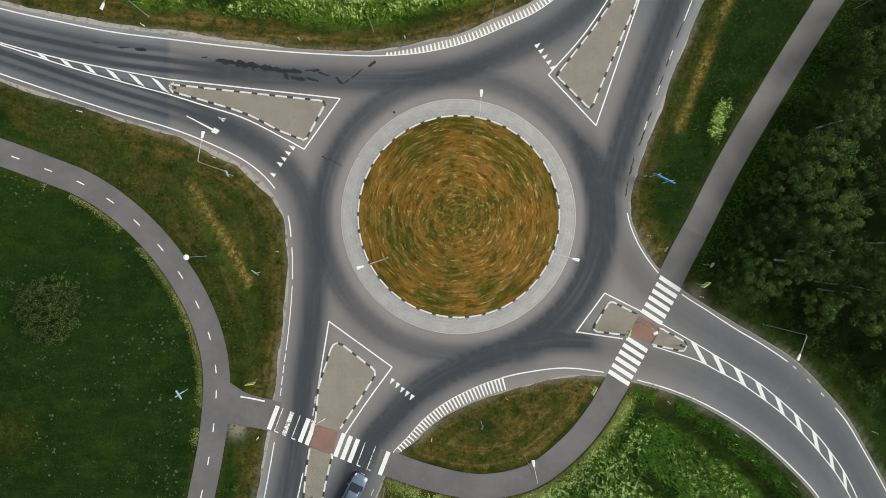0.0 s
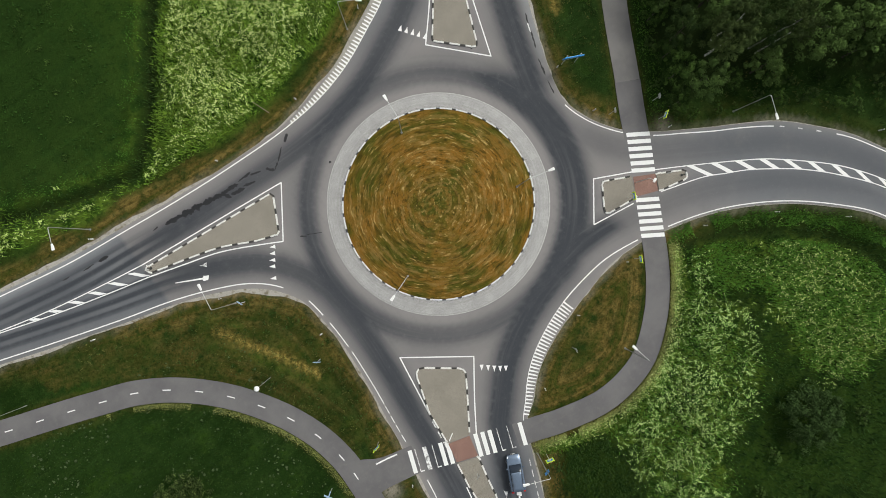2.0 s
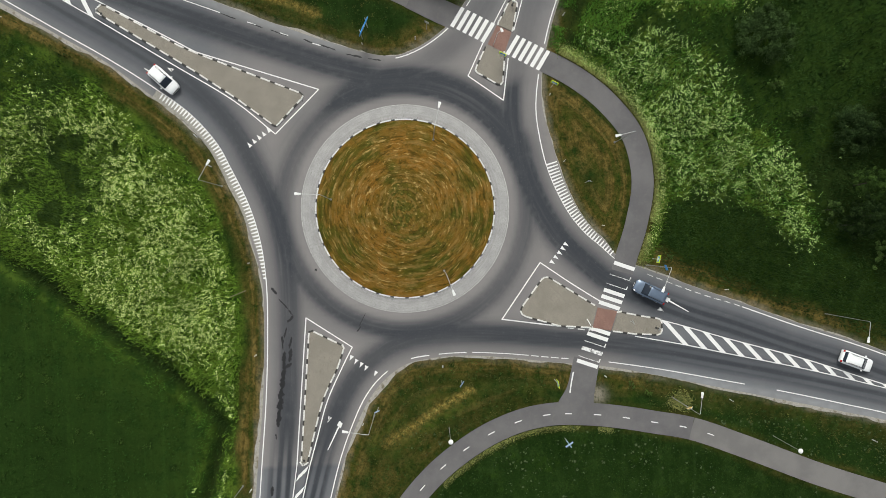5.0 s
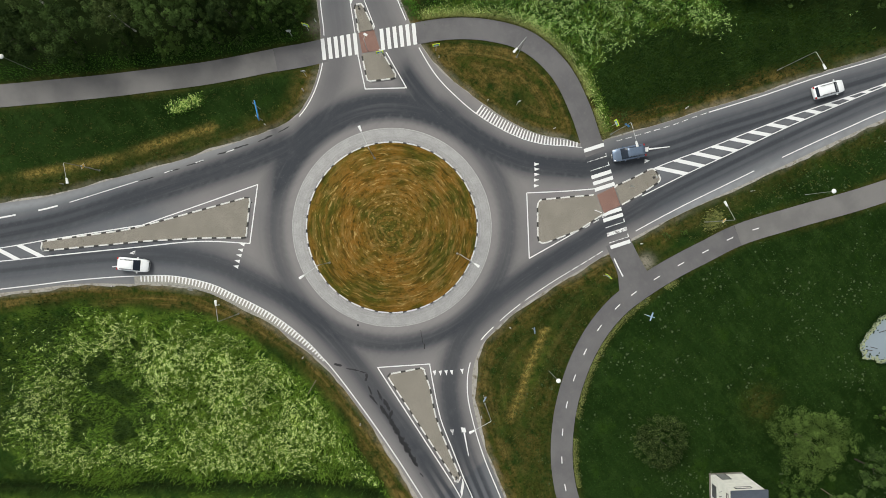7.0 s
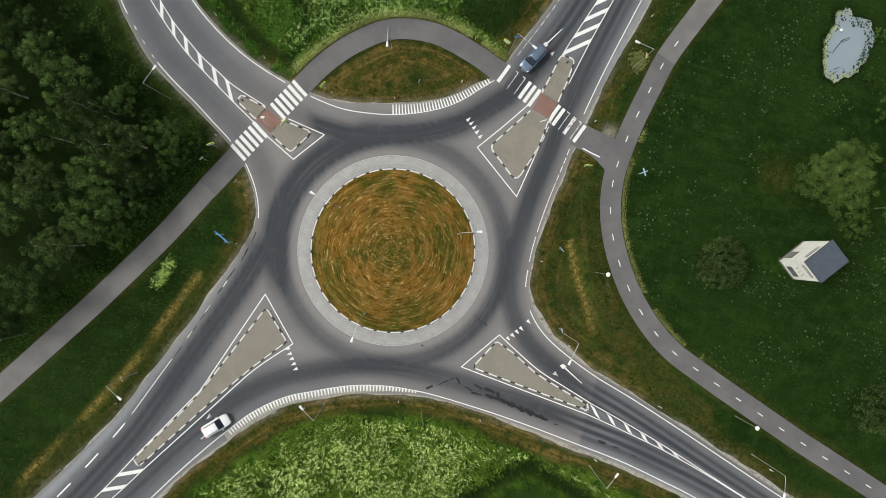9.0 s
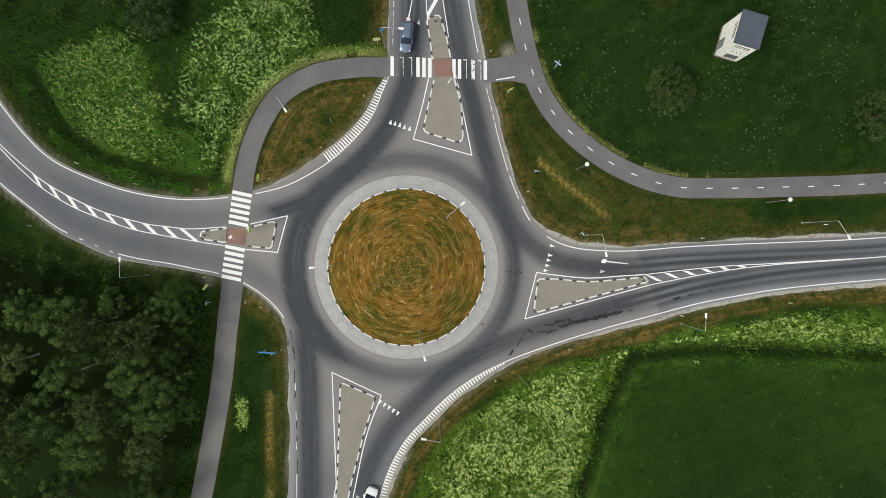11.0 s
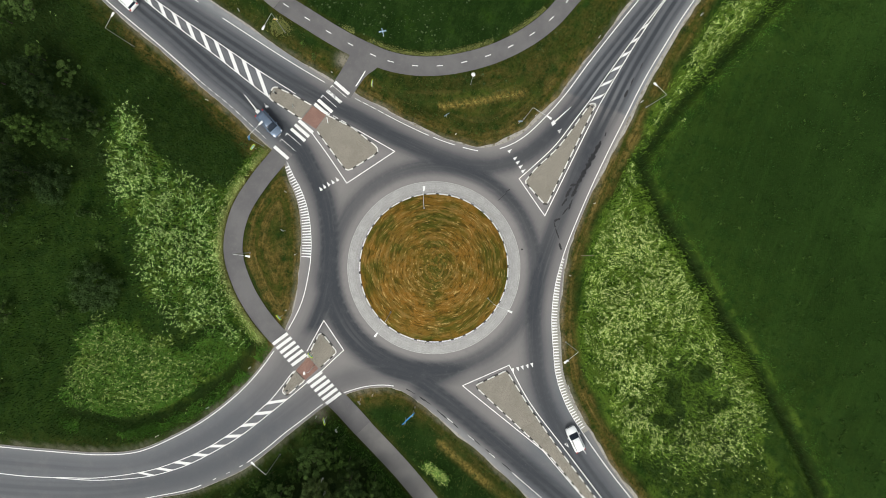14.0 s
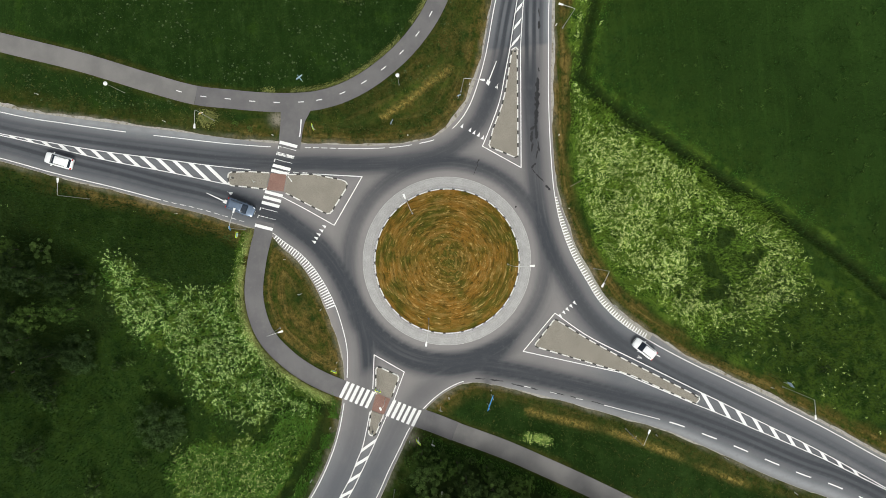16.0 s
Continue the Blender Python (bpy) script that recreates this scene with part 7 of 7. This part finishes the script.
# ---------------------------------------------------------------- pond
def build_pond():
    ob = thing("pond", "small pond mirroring the sky, sky tone also put into its colour", "pond", "", pose(POND[0], POND[1], -0.3))
    ob["kind"] = "structure"
    out = []
    for i in range(72):
        a = 2 * math.pi * i / 72
        u = np.array([[POND[0] + math.cos(a), POND[1] + math.sin(a)]])
        r = 1.03 / pond_reach(u)[0]
        out.append((math.cos(a) * r, math.sin(a) * r))
    part("water", slab("water", out, -0.02, 0.0, M_WATER), None, ob)
    for p, q, w in (((0.87, -0.46), (-0.19, -1.26), 0.05), ((0.75, -0.3), (-0.3, -1.0), 0.04), ((0.76, -0.57), (1.7, 1.65), 0.06), ((0.91, 4.49), (0.28, 3.9), 0.06), ((0.83, 3.77), (0.05, 3.19), 0.05)):
        bm = bmesh.new()
        rod(bm, (*p, 0.02), (*q, 0.09), w, w * 0.6)
        part("sunken_branch", bm, M_BARK, ob, "dark branch lying in the water")
    rng = np.random.default_rng(120)
    for name, mat, n, lo, hi, mid, spread, size, note in (("duckweed", M_DUCKWEED, 420, 0.90, 1.04, 0.6, 1.0, 0.17, "pale green duckweed along the margin"), ("pads", M_PAD, 200, 0.70, 1.02, -2.5, 0.9, 0.15, "dark leaves of water plants"),
                                                          ("pads", M_PAD, 110, 0.82, 1.03, 1.6, 1.6, 0.12, "dark leaves at the water's edge")):
        ang = rng.normal(mid, spread, n)
        u = np.c_[np.cos(ang), np.sin(ang)]
        c = u * (rng.uniform(lo, hi, n) / pond_reach(np.array(POND) + u))[:, None]
        a = np.arange(6) * math.pi / 3
        r = size * rng.uniform(0.35, 1.2, (n, 1)) * rng.uniform(0.7, 1.2, (n, 6))
        v = np.stack([c[:, :1] + r * np.cos(a), c[:, 1:] + r * np.sin(a), np.repeat(rng.uniform(0.012, 0.05, (n, 1)), 6, 1)], -1).reshape(-1, 3)
        part(name, mesh_of(name, v, np.arange(n * 6).reshape(-1, 6).tolist(), mat), None, ob, note)
    bm = bmesh.new()
    bmesh.ops.create_uvsphere(bm, u_segments=14, v_segments=8, radius=0.22, matrix=Matrix.Translation((1.27, -1.9, 0.12)))
    part("float", bm, M_SIGN_WHITE, ob, "white ball float")
    return ob


build_pond()
rng2 = np.random.default_rng(72)
ang = rng2.uniform(0, 2 * math.pi, 2600)
ring = np.c_[POND[0] + np.cos(ang), POND[1] + np.sin(ang)]
ring = np.array(POND) + (ring - np.array(POND)) * (rng2.normal(1.05, 0.07, 2600) / pond_reach(ring))[:, None]
blades("pond_reeds", ring, 73, 0.15, 0.4, 0.035, M_BLADE_DARK, "dark green reeds round the pond", "reeds")


# ---------------------------------------------------------------- white transformer tower
def tower():
    ob = thing("transformer_tower", "white rendered transformer tower with flat grey roof", "building", "", pose(-56.0, -13.7, ground_z_at(-56.0, -13.7), 0, 0, 53.1))
    a, b, h, t = 2.25, 1.68, 6.1, 0.25
    for nm, x0, x1, y0, y1 in (("wall", -a, a, -b, -b + t), ("wall", -a, a, b - t, b), ("wall", -a, -a + t, -b + t, b - t), ("wall", a - t, a, -b + t, b - t)):
        bm = bmesh.new()
        box(bm, x0, x1, y0, y1, -0.2, h)
        part(nm, bm, M_RENDER_WALL, ob)
    bm = bmesh.new()
    box(bm, -a - 0.12, a + 0.12, -b - 0.12, b + 0.12, h, h + 0.14, 0.02)
    rf = part("roof", bm, M_ROOF, ob, "flat grey felt roof")
    bm = bmesh.new()
    box(bm, -a - 0.15, a + 0.15, -b - 0.15, -b - 0.12, h - 0.02, h + 0.17), box(bm, -a - 0.15, a + 0.15, b + 0.12, b + 0.15, h - 0.02, h + 0.17)
    box(bm, -a - 0.15, -a - 0.12, -b - 0.12, b + 0.12, h - 0.02, h + 0.17), box(bm, a + 0.12, a + 0.15, -b - 0.12, b + 0.12, h - 0.02, h + 0.17)
    part("flashing", bm, M_ROOF, rf)

    def opening(name, face, u, z, w, hh, mat):
        """A louvred opening: frame, dark recess and slats, on one of the long or short faces."""
        base = {"xp": pose(a, u, z, 0, 0, 90), "yp": pose(u, b, z, 0, 0, 180), "yn": pose(u, -b, z), "xn": pose(-a, u, z, 0, 0, -90)}[face]
        bm = bmesh.new()
        box(bm, -w / 2, w / 2, -0.02, 0.02, -hh / 2, hh / 2)
        op = part(name, bm, mat, ob, "", base)
        bm = bmesh.new()
        for x0, x1, z0, z1 in ((-w / 2 - .06, -w / 2, -hh / 2 - .06, hh / 2 + .06), (w / 2, w / 2 + .06, -hh / 2 - .06, hh / 2 + .06), (-w / 2, w / 2, hh / 2, hh / 2 + .06), (-w / 2, w / 2, -hh / 2 - .06, -hh / 2)):
            box(bm, x0, x1, -0.07, 0.03, z0, z1)
        part("surround", bm, M_SIGN_BLACK, op)
        if mat is M_LOUVRE:
            for i in range(3):
                bm = bmesh.new()
                box(bm, -w / 2, w / 2, -0.05, -0.02, -0.02, 0.02)
                part("slat", bm, M_DOOR, op, "", pose(0, -0.015, -hh / 3 + i * hh / 3, 25))

    opening("hatch", "xp", 0.0, 5.0, 1.9, 0.36, M_RENDER_WALL)
    opening("hatch", "yn", 0.2, 5.0, 2.1, 0.36, M_RENDER_WALL), opening("hatch", "yp", 0.2, 5.0, 2.1, 0.36, M_RENDER_WALL)
    opening("louvre", "xp", 0.2, 1.4, 1.6, 1.0, M_LOUVRE)
    opening("steel_door", "yn", 0.9, 1.05, 1.2, 2.1, M_DOOR), opening("steel_door", "yp", 0.9, 1.05, 1.2, 2.1, M_DOOR)
    bm = bmesh.new()
    for k in range(3):
        rod(bm, (a, -0.6 + 0.6 * k, 3.4), (a + 0.35, -0.6 + 0.6 * k, 3.5), 0.04)
    part("insulator", bm, M_SIGN_BLACK, ob)
    bm = bmesh.new()
    box(bm, -a - 0.03, a + 0.03, -b - 0.03, b + 0.03, -0.25, 0.35)
    part("plinth", bm, M_PAVING, ob)


tower()


def old_post(x, y, tip, label):
    ob = thing("wooden_post", label, "post", "", pose(x, y, ground_z_at(x, y)))
    bm = bmesh.new()
    rod(bm, (0, 0, -0.2), tip, 0.06, 0.04)
    part("post", bm, M_WOOD, ob)
    bm = bmesh.new()
    rod(bm, (tip[0] - .12, tip[1], tip[2] - .1), (tip[0] + .12, tip[1], tip[2] - .1), 0.03)
    part("crosspiece", bm, M_WOOD, ob)


old_post(-64.2, -23.6, (-4.4, -1.4, 1.2), "fallen grey pole leaning in the bushes")
old_post(-9.7, 20.9, (-0.5, 0.9, 3.4), "leaning weathered wooden post in the verge")


# ---------------------------------------------------------------- cars
def car(name, label, at, paint, length=4.4, width=1.8, estate=True, rails=True):
    """A car pointing along +x: shaped body, glasshouse, roof, lamps, mirrors and wheels."""
    ob = thing(name, label, "car", "cars on the roundabout", at)
    L, W_ = length, width

    def shell(stations, top_only=False):
        """Rings of points across the car, joined lengthwise."""
        bm = bmesh.new()
        rings = []
        for x, hw, z0, z1, crown in stations:
            row = [(-hw * 0.96, z0), (-hw, z0 + (z1 - z0) * 0.45), (-hw * 0.97, z1 - 0.05), (-hw * 0.84, z1), (-hw * 0.4, z1 + crown * 0.8), (0, z1 + crown)]
            row += [(-y, z) for y, z in row[-2::-1]]
            rings.append([bm.verts.new((x, y, z)) for y, z in row])
        for r0, r1 in zip(rings, rings[1:]):
            for i in range(len(r0) - 1):
                bm.faces.new((r0[i], r0[i + 1], r1[i + 1], r1[i]))
        bm.faces.new(rings[0][::-1]), bm.faces.new(rings[-1])
        for r0, r1 in zip(rings, rings[1:]):
            bm.faces.new((r0[0], r1[0], r1[-1], r0[-1]))
        bmesh.ops.recalc_face_normals(bm, faces=bm.faces)
        return bm

    h = L / 2
    w = W_ / 2
    body = part("body", shell([(-h, w * .80, .38, .72, .02), (-h + .10, w * .92, .28, .88, .02), (-h + .5, w, .22, .95, .01), (-h * .3, w, .2, .93, 0), (h * .25, w, .2, .93, .01), (h * .42, w * .99, .2, .92, .04),
                               (h - .55, w * .96, .22, .80, .05), (h - .2, w * .86, .26, .70, .04), (h - .04, w * .70, .32, .60, .02), (h, w * .55, .36, .52, .01)]), paint, ob)
    body.data.shade_smooth()
    rear = -h + (.22 if estate else .62)
    glass = part("glasshouse", shell([(rear, w * .74, .90, .96, .0), (rear + (.28 if estate else .6), w * .76, .90, 1.36, .03), (-h * .1, w * .78, .90, 1.42, .04), (h * .12, w * .77, .90, 1.38, .04), (h * .50, w * .80, .90, .94, .02)]), M_CAR_GLASS, ob, "dark tinted windows")
    glass.data.shade_smooth()
    roof = part("roof", shell([(rear + (.16 if estate else .5), w * .68, 1.30, 1.38, .02), (rear + .55, w * .72, 1.38, 1.46, .03), (-h * .1, w * .73, 1.42, 1.48, .03), (h * .10, w * .70, 1.38, 1.44, .03), (h * .15, w * .64, 1.36, 1.40, .02)]), paint, ob)
    roof.data.shade_smooth()
    for s in (-1, 1):
        if rails:
            bm = bmesh.new()
            rod(bm, (rear + .5, s * w * .66, 1.53), (h * .05, s * w * .66, 1.53), .025), rod(bm, (rear + .5, s * w * .66, 1.44), (rear + .5, s * w * .66, 1.53), .025), rod(bm, (h * .05, s * w * .66, 1.42), (h * .05, s * w * .66, 1.53), .025)
            part("roof_rail", bm, M_TRIM, ob)
        bm = bmesh.new()
        box(bm, -.09, .09, -.11, .11, -.07, .07, .03)
        part("mirror", bm, paint, ob, "", pose(h * .33, s * (w + .08), .98))
        bm = bmesh.new()
        box(bm, -.15, .13, -.13, .13, -.05, .04, .03)
        part("headlight", bm, M_HEAD, ob, "", pose(h - .27, s * w * .70, .685, 0, 14, s * -24))
        bm = bmesh.new()
        box(bm, -.07, .07, -.13, .13, -.12, .12, .03)
        part("tail_light", bm, M_TAIL, ob, "", pose(-h + .09, s * w * .78, .84))
        bm = bmesh.new()
        rod(bm, (rear + .2, s * w * .74, .94), (rear + .32, s * w * .70, 1.40), .03), rod(bm, (-h * .05, s * w * .80, .94), (-h * .05, s * w * .73, 1.42), .03)
        part("pillar", bm, paint, ob)
        for x in (-h * .60, h * .60):
            bm = bmesh.new()
            rod(bm, (0, -.1, 0), (0, .1, 0), .32, None, 20)
            ty = part("tyre", bm, M_TYRE, ob, "", pose(x, s * (w - .1), .32))
            bm = bmesh.new()
            rod(bm, (0, -.012, 0), (0, .012, 0), .2, None, 16)
            part("rim", bm, M_RIM, ty, "", pose(0, s * .102, 0))
    bm = bmesh.new()
    box(bm, -.02, .02, -.26, .26, -.05, .05, .005)
    part("plate_bar", bm, M_SIGN_WHITE, ob, "", pose(h + .005, 0, .42))
    bm = bmesh.new()
    box(bm, -.04, .04, -w * .6, w * .6, -.06, .06, .02)
    part("grille", bm, M_TRIM, ob, "", pose(h - .02, 0, .56))
    return ob


def car_pose(rear, front):
    return pose((rear[0] + front[0]) / 2, (rear[1] + front[1]) / 2, 0, 0, 0, math.degrees(math.atan2(front[1] - rear[1], front[0] - rear[0])))


car("white_estate_car", "white estate car with dark roof rails driving off southwards", car_pose((-21.1, -55.8), (-22.8, -59.9)), M_CAR_WHITE)
car("grey_estate_car", "grey-blue estate car nearing the crossing on the southern arm", car_pose((-12.86, -32.97), (-10.8, -28.98)), M_CAR_GREY, 4.5)
car("white_hatchback", "white hatchback entering beside the toothed strip", car_pose((18.6, 31.3), (15.85, 28.45)), M_CAR_WHITE, 4.1, 1.75, True, True)
